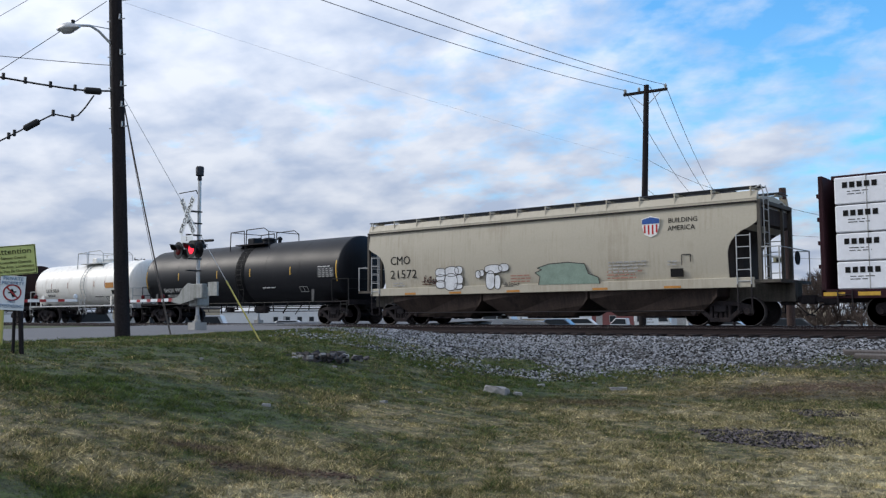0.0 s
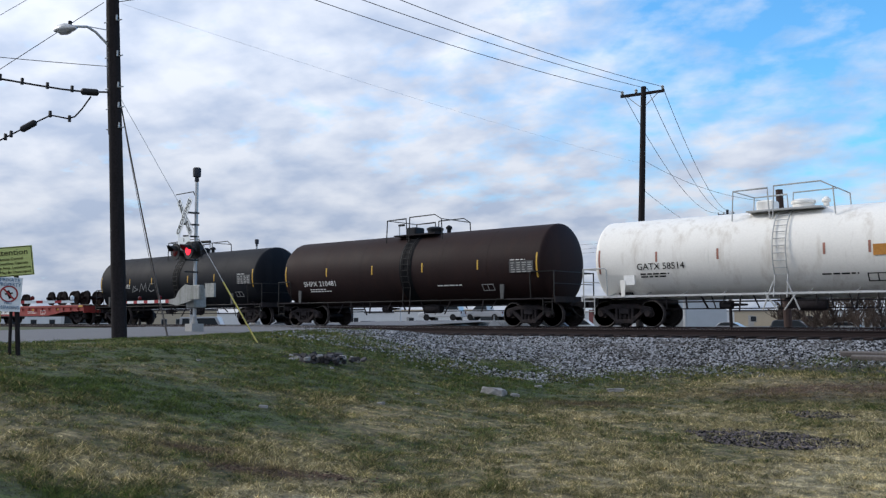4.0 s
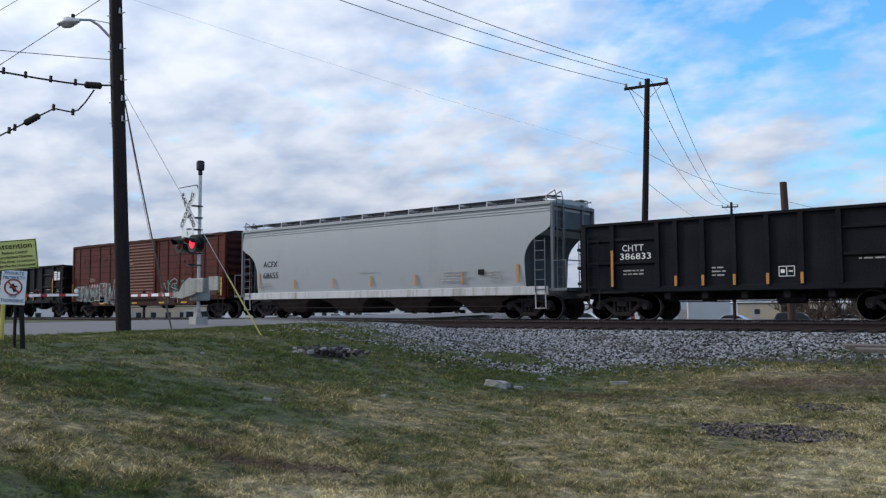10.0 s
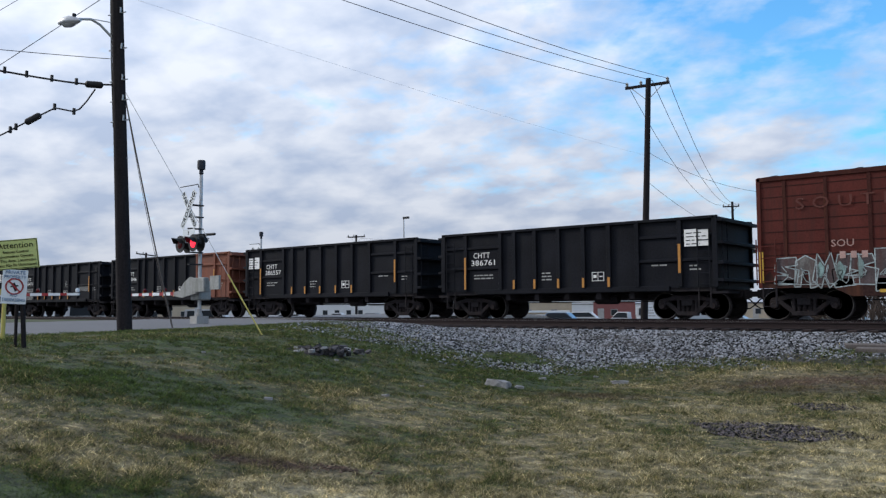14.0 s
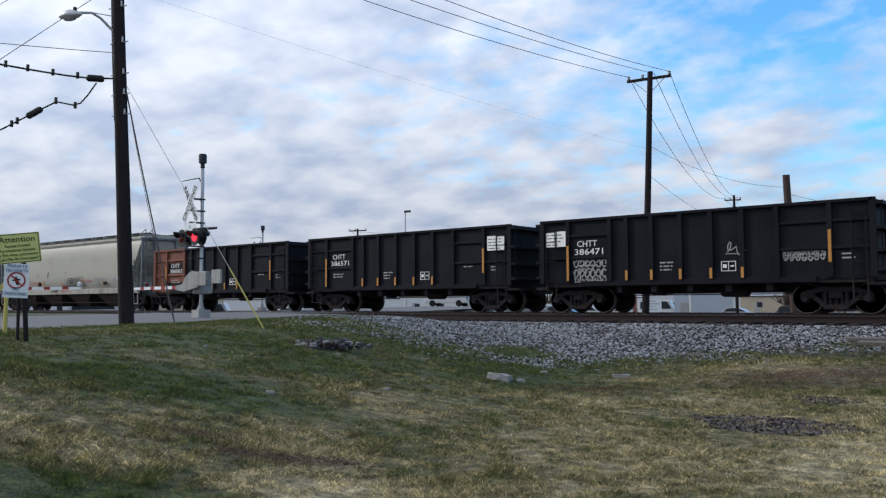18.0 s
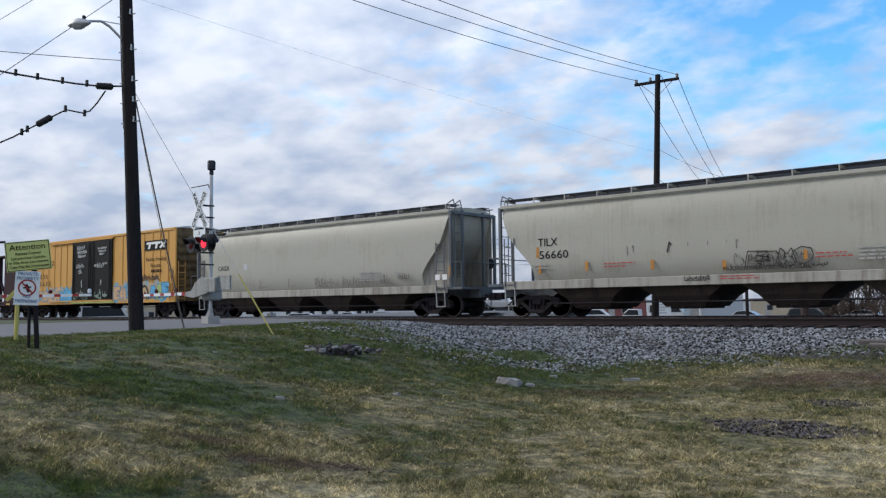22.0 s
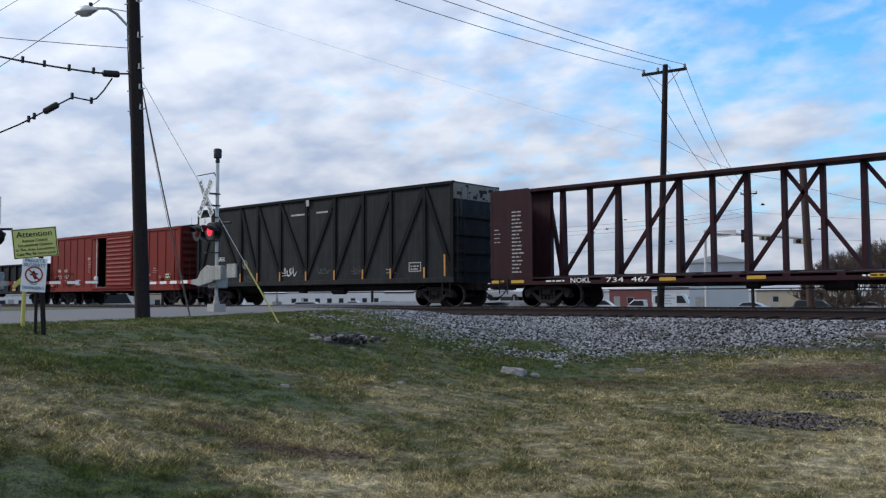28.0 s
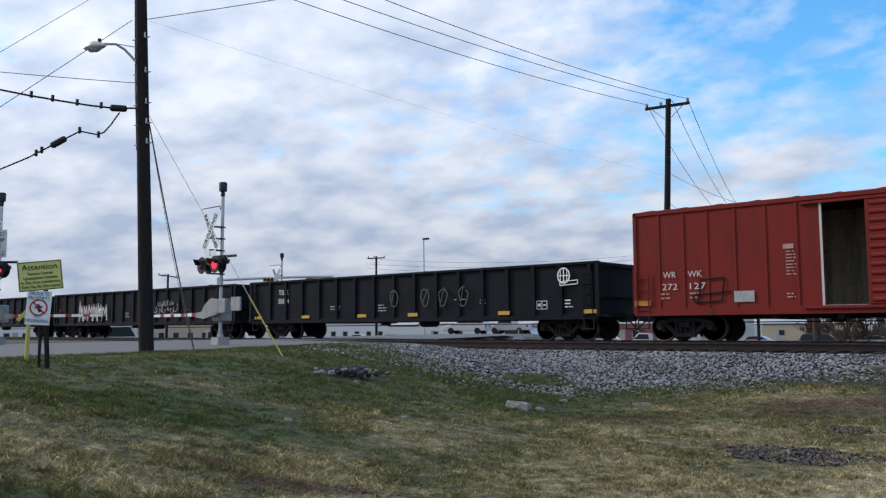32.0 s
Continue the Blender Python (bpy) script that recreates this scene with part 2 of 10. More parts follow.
RUST, GRIME = (0.16, 0.07, 0.035), (0.045, 0.04, 0.036)
M = dict(
    tank_black=mat("black_tank_paint", (0.0090, 0.0102, 0.0138), 0.46, vary=0.25, scale=0.5, bump=0.04, dirt=(0.014, 0.015, 0.0185), dirt_amount=0.25, spec=0.16),
    tank_dull=mat("dull_black_tank_paint", (0.0105, 0.0122, 0.0165), 0.66, vary=0.3, scale=0.5, bump=0.05, dirt=(0.0165, 0.018, 0.022), dirt_amount=0.35, spec=0.10),
    stain_black=mat("oily_black_spill_stain", (0.0060, 0.0066, 0.0085), 0.62, vary=0.4, scale=1.5, bump=0.05, spec=0.08),
    faded_white=mat("thin_white_spray_line", (0.24, 0.25, 0.26), 0.6, vary=0.35, scale=4, bump=0.0),
    tank_brown=mat("brown_black_tank_paint", (0.020, 0.0115, 0.0115), 0.6, vary=0.3, scale=0.5, bump=0.04, dirt=(0.026, 0.013, 0.011), dirt_amount=0.4, spec=0.1),
    tank_white=mat("white_tank_paint", (0.80, 0.78, 0.73), 0.4, vary=0.06, scale=0.6, bump=0.03, dirt=(0.60, 0.56, 0.50), dirt_amount=0.3, runs=0.1),
    hopper_beige=mat("beige_hopper_paint", (0.44, 0.405, 0.325), 0.5, vary=0.06, scale=0.4, bump=0.03, dirt=(0.33, 0.285, 0.215), dirt_amount=0.40, runs=0.35, dirt_scale=(0.5, 0.5, 0.5)),
    hopper_grey=mat("light_grey_hopper_paint", (0.325, 0.350, 0.365), 0.5, vary=0.04, scale=0.4, bump=0.03, dirt=(0.285, 0.305, 0.318), dirt_amount=0.25, runs=0.25, dirt_scale=(0.5, 0.5, 0.5)),
    hopper_cream=mat("weathered_cream_hopper_paint", (0.400, 0.388, 0.330), 0.5, vary=0.06, scale=0.4, bump=0.03, dirt=(0.31, 0.29, 0.235), dirt_amount=0.36, runs=0.35, dirt_scale=(0.4, 0.4, 0.6)),
    sill_pale=mat("pale_sill_paint", (0.48, 0.49, 0.50), 0.5, vary=0.1, scale=0.7, dirt=(0.22, 0.2, 0.17), dirt_amount=0.4),
    # rusty bays; also puts shade on the beige hopper's end slopes
    bay_brown=mat("rusty_bay_and_shaded_slope_steel", (0.058, 0.043, 0.037), 0.8, vary=0.3, scale=1.5, bump=0.15, dirt=(0.03, 0.025, 0.023), dirt_amount=0.5, spec=0.1),
    end_drab=mat("drab_brown_end_paint", (0.105, 0.095, 0.082), 0.7, vary=0.3, scale=0.9, bump=0.06, dirt=(0.05, 0.045, 0.04), dirt_amount=0.5, spec=0.1),
    # box car end paints, darkened so their colour holds the ends' shade
    shade_rust=mat("shaded_rust_end_and_seam_paint", (0.040, 0.014, 0.012), 0.7, vary=0.3, scale=0.9, bump=0.08, spec=0.1),
    shade_red=mat("shaded_red_end_and_roof_paint", (0.075, 0.016, 0.015), 0.7, vary=0.25, scale=0.9, bump=0.06, spec=0.1),
    shade_brown=mat("shaded_brown_end_paint", (0.155, 0.105, 0.052), 0.65, vary=0.2, scale=0.9, bump=0.06, dirt=(0.06, 0.045, 0.03), dirt_amount=0.5, spec=0.1),
    sill_cream=mat("weathered_cream_sill_paint", (0.36, 0.345, 0.30), 0.55, vary=0.12, scale=0.7, dirt=(0.15, 0.13, 0.11), dirt_amount=0.5),
    # slope colour holds the shade of the undercut end, with some grime
    slope_shade=mat("shaded_slate_slope_steel", (0.060, 0.072, 0.084), 0.6, vary=0.25, scale=0.8, dirt=(0.04, 0.04, 0.04), dirt_amount=0.4),
    end_steel=mat("blue_grey_end_steel", (0.12, 0.135, 0.15), 0.55, vary=0.2, scale=0.8, dirt=(0.06, 0.055, 0.05), dirt_amount=0.4),
    roof_metal=mat("galvanised_roof_metal", (0.34, 0.35, 0.36), 0.55, 0.2, vary=0.2, bump=0.05),
    walk_steel=mat("dark_roof_walk_steel", (0.026, 0.030, 0.040), 0.65, 0.1, vary=0.3, bump=0.05),
    box_red=mat("faded_boxcar_red_paint", (0.092, 0.023, 0.018), 0.6, vary=0.3, scale=0.9, bump=0.08, dirt=(0.06, 0.022, 0.018), dirt_amount=0.4, spec=0.1),
    ghost_red=mat("almost_gone_lettering_paint", (0.145, 0.066, 0.055), 0.65, vary=0.45, scale=2.5, bump=0.0, dirt=(0.09, 0.024, 0.019), dirt_amount=0.8, spec=0.1),
    post_rust=mat("dark_rusted_post_paint", (0.050, 0.016, 0.013), 0.7, vary=0.4, scale=1.4, bump=0.08, dirt=(0.095, 0.034, 0.02), dirt_amount=0.3, spec=0.1),
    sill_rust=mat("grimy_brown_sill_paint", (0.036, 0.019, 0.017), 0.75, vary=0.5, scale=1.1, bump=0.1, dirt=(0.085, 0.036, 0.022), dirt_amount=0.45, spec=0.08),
    tag_mist=mat("worn_grey_green_spray_paint", (0.13, 0.125, 0.12), 0.6, vary=0.6, scale=3, bump=0.0, dirt=(0.075, 0.028, 0.022), dirt_amount=0.6),
    graf_mint=mat("pale_mint_spray_paint", (0.20, 0.30, 0.29), 0.55, vary=0.5, scale=4, bump=0.0, dirt=(0.09, 0.06, 0.055), dirt_amount=0.5),
    tag_ochre=mat("dull_ochre_spray_paint", (0.098, 0.050, 0.034), 0.65, vary=0.55, scale=2.2, bump=0.0, dirt=(0.062, 0.036, 0.034), dirt_amount=0.6, spec=0.1),
    box_door=mat("rusted_door_paint", (0.112, 0.038, 0.025), 0.6, vary=0.25, scale=0.9, bump=0.08, dirt=(0.13, 0.055, 0.035), dirt_amount=0.4),
    box_orange_red=mat("brick_red_boxcar_paint", (0.176, 0.0245, 0.0200), 0.6, spec=0.08, vary=0.16, scale=0.6, bump=0.05, dirt=(0.10, 0.026, 0.02), dirt_amount=0.35),
    box_yellow=mat("yellow_boxcar_paint", (0.60, 0.315, 0.075), 0.5, vary=0.08, scale=0.5, bump=0.04, dirt=(0.40, 0.22, 0.08), dirt_amount=0.18),
    gon_black=mat("black_gondola_paint", (0.0104, 0.0115, 0.0155), 0.55, vary=0.55, scale=0.8, bump=0.08, dirt=(0.014, 0.0145, 0.016), dirt_amount=0.3, spec=0.07),
    gon_orange=mat("orange_gondola_paint", (0.185, 0.060, 0.034), 0.6, vary=0.25, scale=0.9, bump=0.07, dirt=(0.12, 0.055, 0.04), dirt_amount=0.45),
    chip_dark=mat("weathered_dark_green_paint", (0.0170, 0.0195, 0.0220), 0.6, vary=0.55, scale=1.6, bump=0.1, dirt=(0.030, 0.032, 0.036), dirt_amount=0.5, spec=0.07, runs=0.5),
    chip_frame=mat("grimy_black_brace_paint", (0.0095, 0.0105, 0.0120), 0.65, vary=0.4, scale=1.2, bump=0.1, spec=0.06),
    flat_red=mat("red_flat_car_paint", (0.27, 0.038, 0.032), 0.5, vary=0.2, scale=1.1, bump=0.06, dirt=(0.15, 0.05, 0.04), dirt_amount=0.3),
    beam_maroon=mat("maroon_car_paint", (0.030, 0.011, 0.015), 0.65, vary=0.4, scale=1.0, bump=0.06, spec=0.12, dirt=(0.034, 0.022, 0.024), dirt_amount=0.35),
    under=mat("grimy_underframe_steel", (0.031, 0.028, 0.031), 0.8, 0.1, vary=0.4, scale=3, bump=0.3, dirt=(0.035, 0.03, 0.027), dirt_amount=0.3, spec=0.1),
    truck=mat("grimy_cast_steel", (0.030, 0.026, 0.028), 0.8, 0.1, vary=0.5, scale=4, bump=0.3, dirt=(0.050, 0.036, 0.032), dirt_amount=0.25, spec=0.1),
    wheel=mat("rolled_wheel_steel", (0.055, 0.047, 0.048), 0.65, 0.3, vary=0.3, scale=5, bump=0.1),
    rim=mat("polished_wheel_rim", (0.20, 0.18, 0.17), 0.5, 0.4, vary=0.15, scale=6, bump=0.03),
    rusty=mat("rusty_wheel_steel", (0.013, 0.010, 0.010), 0.85, 0.0, spec=0.05, vary=0.4, scale=5, bump=0.2),
    lining=mat("scuffed_lining_wood", (0.30, 0.27, 0.21), 0.8, vary=0.4, scale=2, bump=0.1, stretch=(4, 1, 0.5), random_by="object", spread=0.6),
    dark=mat("dark_interior_paint", (0.012, 0.012, 0.013), 0.8, vary=0.3),
    rod=mat("pale_handrail_paint", (0.40, 0.41, 0.41), 0.5, vary=0.15, bump=0.02),
    rod_black=mat("black_handrail_paint", (0.012, 0.012, 0.012), 0.5, vary=0.2, bump=0.02),
    white=mat("white_lettering_paint", (0.78, 0.78, 0.76), 0.6, vary=0.12, scale=4, bump=0.0),
    graf_ice=mat("thin_ice_blue_spray_paint", (0.30, 0.35, 0.355), 0.5, vary=0.6, scale=3, bump=0.0),
    tag_dusk=mat("dull_mauve_grey_spray_paint", (0.070, 0.054, 0.056), 0.6, vary=0.5, scale=3, bump=0.0, dirt=(0.075, 0.028, 0.022), dirt_amount=0.5),
    worn_white=mat("worn_white_lettering_paint", (0.56, 0.50, 0.47), 0.6, vary=0.3, scale=4, bump=0.0),
    tag_grey=mat("flat_grey_spray_paint", (0.17, 0.165, 0.15), 0.6, vary=0.25, scale=3, bump=0.0),
    worn_pink=mat("faded_pinkish_lettering_paint", (0.40, 0.26, 0.23), 0.6, vary=0.35, scale=4, bump=0.0),
    grey_ink=mat("faded_grey_lettering_paint", (0.34, 0.34, 0.33), 0.6, vary=0.3, scale=4, bump=0.0),
    black=mat("black_lettering_paint", (0.010, 0.010, 0.010), 0.6, spec=0.1, vary=0.2, scale=4, bump=0.0),
    yellow=mat("yellow_reflective_tape", (0.52, 0.32, 0.05), 0.45, vary=0.2, scale=5, bump=0.0),
    orange_tape=mat("orange_reflective_tape", (0.46, 0.21, 0.05), 0.45, vary=0.2, scale=5, bump=0.0),
    red_tape=mat("red_reflective_tape", (0.45, 0.03, 0.03), 0.45, vary=0.2, scale=5, bump=0.0),
    blue=mat("blue_marking_paint", (0.03, 0.09, 0.30), 0.55, vary=0.2, scale=4, bump=0.0),
    graf_blue=mat("light_blue_spray_paint", (0.10, 0.36, 0.58), 0.5, vary=0.3, scale=3, bump=0.0),
    graf_sea=mat("sea_blue_spray_paint", (0.055, 0.21, 0.36), 0.5, vary=0.35, scale=3, bump=0.0),
    graf_tan=mat("peach_spray_paint", (0.55, 0.36, 0.20), 0.5, vary=0.2, scale=3, bump=0.0),
    graf_green=mat("grey_green_spray_paint", (0.20, 0.27, 0.22), 0.5, vary=0.2, scale=3, bump=0.0),
    graf_lime=mat("lime_spray_paint", (0.38, 0.46, 0.16), 0.5, vary=0.3, scale=3, bump=0.0),
    graf_teal=mat("teal_spray_paint", (0.05, 0.14, 0.14), 0.5, vary=0.3, scale=3, bump=0.0),
    graf_white=mat("thin_white_spray_paint", (0.60, 0.62, 0.64), 0.5, vary=0.2, scale=3, bump=0.0),
    graf_pale=mat("mottled_pale_blue_spray_paint", (0.14, 0.33, 0.46), 0.5, vary=0.3, scale=2.5, bump=0.0, dirt=(0.50, 0.36, 0.22), dirt_amount=0.6),
    grey_dark=mat("dark_grey_marker_paint", (0.045, 0.042, 0.042), 0.6, vary=0.3, scale=4, bump=0.0),
    faded=mat("nearly_worn_off_paint", (0.17, 0.10, 0.08), 0.65, vary=0.35, scale=4, bump=0.0),
    chip_pale=mat("thin_pale_streak", (0.024, 0.026, 0.028), 0.65, vary=0.35, scale=4, bump=0.0, spec=0.1),
    faint_red=mat("faint_red_lettering_paint", (0.34, 0.16, 0.12), 0.6, vary=0.2, scale=4, bump=0.0),
    faded_grey=mat("nearly_worn_off_grey_paint", (0.075, 0.078, 0.08), 0.65, vary=0.35, scale=4, bump=0.0),
    wrap=mat("white_lumber_wrap", (0.74, 0.76, 0.80), 0.45, vary=0.06, scale=2.0, fine=7, bump=0.5),
    rail=mat("brown_rail_steel", (0.026, 0.018, 0.018), 0.7, 0.3, vary=0.3, scale=2, bump=0.15),
    railhead=mat("worn_rail_head_steel", (0.42, 0.40, 0.39), 0.3, 0.9, vary=0.2, scale=3, bump=0.03),
    tie=mat("weathered_creosote_tie_wood", (0.030, 0.022, 0.021), 0.9, vary=0.4, scale=3, fine=30, bump=0.5, random_by="object", spread=0.6),
    ballast=mat("grey_ballast_stone", (0.166, 0.172, 0.184), 0.85, vary=0.97, scale=0.9, fine=20, bump=0.3, dirt=(0.060, 0.054, 0.050), dirt_amount=0.32, dirt_scale=(0.9, 1.6, 1), runs=0.0, random_by="island", spread=1.9),
    bed_soil=mat("stony_bed_soil", (0.060, 0.056, 0.055), 0.95, vary=0.6, scale=1.5, fine=14, bump=0.8),
    soil=mat("bare_brown_soil", (0.095, 0.062, 0.044), 0.95, vary=0.5, scale=3, fine=20, bump=0.4, random_by="island", spread=1.0),
    asphalt=mat("worn_pale_asphalt", (0.135, 0.135, 0.14), 0.9, vary=0.18, scale=0.5, fine=40, bump=0.25),
    rubble=mat("broken_dark_asphalt", (0.045, 0.042, 0.045), 0.9, vary=0.6, scale=5, fine=30, bump=0.5, random_by="object", spread=0.8),
    concrete=mat("weathered_concrete", (0.34, 0.335, 0.32), 0.85, vary=0.2, scale=1.2, fine=20, bump=0.2),
    wood_pole=mat("dark_creosoted_pole_wood", (0.022, 0.019, 0.020), 0.85, spec=0.1, vary=0.4, scale=3, fine=24, bump=0.5, stretch=(4, 4, 0.5)),
    pole_brown=mat("red_brown_pole_wood", (0.060, 0.042, 0.038), 0.85, spec=0.1, vary=0.4, scale=3, fine=24, bump=0.5, stretch=(4, 4, 0.5)),
    wood_grey=mat("weathered_grey_wood", (0.12, 0.105, 0.098), 0.85, vary=0.3, scale=3, fine=24, bump=0.4, stretch=(4, 4, 0.5)),
    galv=mat("galvanised_steel", (0.46, 0.47, 0.48), 0.45, 0.5, vary=0.12, scale=3, bump=0.03),
    alum=mat("bare_aluminium", (0.44, 0.45, 0.46), 0.4, 0.7, vary=0.1, scale=4, bump=0.03),
    cable=mat("black_cable_sheath", (0.015, 0.015, 0.016), 0.6, vary=0.2, bump=0.0),
    sign_yellow=mat("faded_yellow_green_sign_face", (0.50, 0.55, 0.20), 0.5, vary=0.08, scale=4, bump=0.0),
    sign_white=mat("white_sign_face", (0.68, 0.72, 0.74), 0.5, vary=0.06, scale=4, bump=0.0),
    sign_blue=mat("blue_sign_ink", (0.06, 0.16, 0.30), 0.5, vary=0.1, bump=0.0),
    signal_black=mat("black_signal_housing", (0.012, 0.012, 0.013), 0.45, vary=0.2, bump=0.02),
    lens_off=mat("dark_red_lens", (0.10, 0.008, 0.008), 0.2, vary=0.1, bump=0.0),
    lens_on=mat("lit_red_lens", (0.5, 0.02, 0.03), 0.3, vary=0.05, bump=0.0, emit=((1.0, 0.03, 0.06), 1.6)),
    post_yellow=mat("yellow_guard_plastic", (0.50, 0.43, 0.12), 0.5, vary=0.12, scale=3, bump=0.03),
    rock=mat("pale_limestone", (0.25, 0.245, 0.24), 0.85, vary=0.25, scale=5, fine=30, bump=0.5),
    bark=mat("grey_brown_bark", (0.085, 0.065, 0.055), 0.9, vary=0.3, scale=3, bump=0.4),
    glass=mat("dark_window_glass", (0.03, 0.035, 0.04), 0.15, 0.0, vary=0.1, bump=0.0, spec=0.12),
    gate_grey=mat("weathered_grey_gate_casting", (0.27, 0.28, 0.27), 0.6, 0.2, vary=0.25, scale=3, bump=0.08, dirt=(0.14, 0.14, 0.12), dirt_amount=0.35),
    car_white=mat("white_car_paint", (0.52, 0.53, 0.54), 0.3, vary=0.04, bump=0.0, clear=0.6),
    car_dark=mat("dark_car_paint", (0.04, 0.045, 0.055), 0.3, vary=0.08, bump=0.0, clear=0.6),
    car_silver=mat("silver_car_paint", (0.38, 0.39, 0.41), 0.3, 0.3, vary=0.05, bump=0.0, clear=0.6),
    car_blue=mat("blue_grey_car_paint", (0.12, 0.17, 0.24), 0.3, 0.2, vary=0.05, bump=0.0, clear=0.6),
    tyre=mat("black_tyre_rubber", (0.018, 0.018, 0.018), 0.85, vary=0.2, bump=0.1),
    wall_blue=mat("pale_blue_metal_siding", (0.42, 0.47, 0.52), 0.55, vary=0.07, scale=0.8, bump=0.03),
    wall_tan=mat("tan_block_wall", (0.42, 0.36, 0.27), 0.8, vary=0.12, scale=0.8, bump=0.15),
    wall_red=mat("dull_red_panel_wall", (0.22, 0.085, 0.08), 0.7, vary=0.15, scale=0.8, bump=0.08),
    wall_white=mat("off_white_panel_wall", (0.62, 0.63, 0.63), 0.7, vary=0.08, scale=0.8, bump=0.05),
    wall_brick=mat("brown_brick_wall", (0.19, 0.135, 0.115), 0.85, vary=0.25, scale=2.0, fine=25, bump=0.3),
    roof_dark=mat("dark_flat_roofing", (0.07, 0.07, 0.075), 0.85, vary=0.2, bump=0.15),
    signal_dull=mat("weathered_signal_housing", (0.20, 0.20, 0.13), 0.6, vary=0.15, bump=0.02),
    gate_red=mat("dull_red_gate_sheeting", (0.30, 0.030, 0.034), 0.5, vary=0.2, scale=5, bump=0.0),
    feather=mat("dark_bird_feathers", (0.012, 0.012, 0.013), 0.7, vary=0.3, bump=0.0),
    signal_yellow=mat("yellow_traffic_signal_housing", (0.55, 0.36, 0.04), 0.5, vary=0.1, bump=0.02),
)
# ---- building helpers ----


def box(bm, x0, x1, y0, y1, z0, z1):
    v = [bm.verts.new((x, y, z)) for x in (x0, x1) for y in (y0, y1) for z in (z0, z1)]
    for f in ((0, 1, 3, 2), (4, 6, 7, 5), (0, 4, 5, 1), (2, 3, 7, 6), (0, 2, 6, 4), (1, 5, 7, 3)):
        bm.faces.new([v[i] for i in f])
    return bm


def bar(bm, a, b, r, n=6, r2=None):
    """A round bar from a to b."""
    a, b = Vector(a), Vector(b)
    d = (b - a).normalized()
    u = d.orthogonal().normalized()
    w = d.cross(u)
    r2 = r if r2 is None else r2
    ra = [bm.verts.new(a + (u * math.cos(k) + w * math.sin(k)) * r) for k in (2 * math.pi * i / n for i in range(n))]
    rb = [bm.verts.new(b + (u * math.cos(k) + w * math.sin(k)) * r2) for k in (2 * math.pi * i / n for i in range(n))]
    for i in range(n):
        j = (i + 1) % n
        bm.faces.new((ra[i], ra[j], rb[j], rb[i]))
    bm.faces.new(ra[::-1])
    bm.faces.new(rb)
    return bm


def path_bar(bm, pts, r, n=6):
    """A bent round bar, in one piece, through the points."""
    pts = [Vector(p) for p in pts]
    rings, u = [], None
    for i, p in enumerate(pts):
        d = (pts[min(i + 1, len(pts) - 1)] - pts[max(i - 1, 0)]).normalized()
        u = d.orthogonal() if u is None else u - d * u.dot(d)
        u.normalize()
        w = d.cross(u)
        k = r
        if 0 < i < len(pts) - 1:
            half = (pts[i + 1] - p).normalized().dot((p - pts[i - 1]).normalized())
            k = r / max(0.5, math.sqrt(max(0.0, (1 + half) / 2)))
        rings.append([bm.verts.new(p + (u * math.cos(a) + w * math.sin(a)) * k) for a in (2 * math.pi * j / n for j in range(n))])
    for a, b in zip(rings, rings[1:]):
        for j in range(n):
            bm.faces.new((a[j], a[(j + 1) % n], b[(j + 1) % n], b[j]))
    bm.faces.new(rings[0][::-1])
    bm.faces.new(rings[-1])
    return bm


def prism(bm, pts, axis, a, b):
    """A polygon pushed along an axis: pts are (y, z) for x, (x, z) for y, (x, y) for z."""
    def place(p, d):
        return (d, p[0], p[1]) if axis == "x" else (p[0], d, p[1]) if axis == "y" else (p[0], p[1], d)
    va, vb = [bm.verts.new(place(p, a)) for p in pts], [bm.verts.new(place(p, b)) for p in pts]
    n = len(pts)
    bm.faces.new(va)
    bm.faces.new(vb[::-1])
    for i in range(n):
        bm.faces.new((va[i], vb[i], vb[(i + 1) % n], va[(i + 1) % n]))
    return bm


def slant(bm, a, b, w, d0, d1):
    """A flat brace from a to b in the x-z plane, w wide, between the depths d0 and d1."""
    (ax, az), (bx, bz) = a, b
    l = math.hypot(bx - ax, bz - az)
    nx, nz = -(bz - az) / l * w / 2, (bx - ax) / l * w / 2
    return prism(bm, [(ax + nx, az + nz), (ax - nx, az - nz), (bx - nx, bz - nz), (bx + nx, bz + nz)], "y", d0, d1)


def lathe(bm, prof, axis="x", n=40, c=(0, 0, 0)):
    """Turn (along, radius) pairs round an axis through c."""
    rings = []
    for u, r in prof:
        ring = []
        for i in range(n):
            k = 2 * math.pi * i / n
            p = {"x": (u, r * math.cos(k), r * math.sin(k)), "y": (r * math.sin(k), u, r * math.cos(k)), "z": (r * math.cos(k), r * math.sin(k), u)}[axis]
            ring.append(bm.verts.new((p[0] + c[0], p[1] + c[1], p[2] + c[2])))
        rings.append(ring)
    for a, b in zip(rings, rings[1:]):
        for i in range(n):
            j = (i + 1) % n
            bm.faces.new((a[i], a[j], b[j], b[i]))
    bm.faces.new(rings[0][::-1])
    bm.faces.new(rings[-1])
    return bm


def mesh_of(name, bm, material, smooth=False, bevel=0.0):
    bmesh.ops.recalc_face_normals(bm, faces=bm.faces)
    if bevel:
        bmesh.ops.bevel(bm, geom=bm.edges[:], offset=bevel, segments=1, affect="EDGES", clamp_overlap=True)
    me = bpy.data.meshes.new(name)
    bm.to_mesh(me)
    bm.free()
    me.materials.append(material)
    if smooth:
        me.shade_smooth()
        me.set_sharp_from_angle(angle=radians(40))
    return me


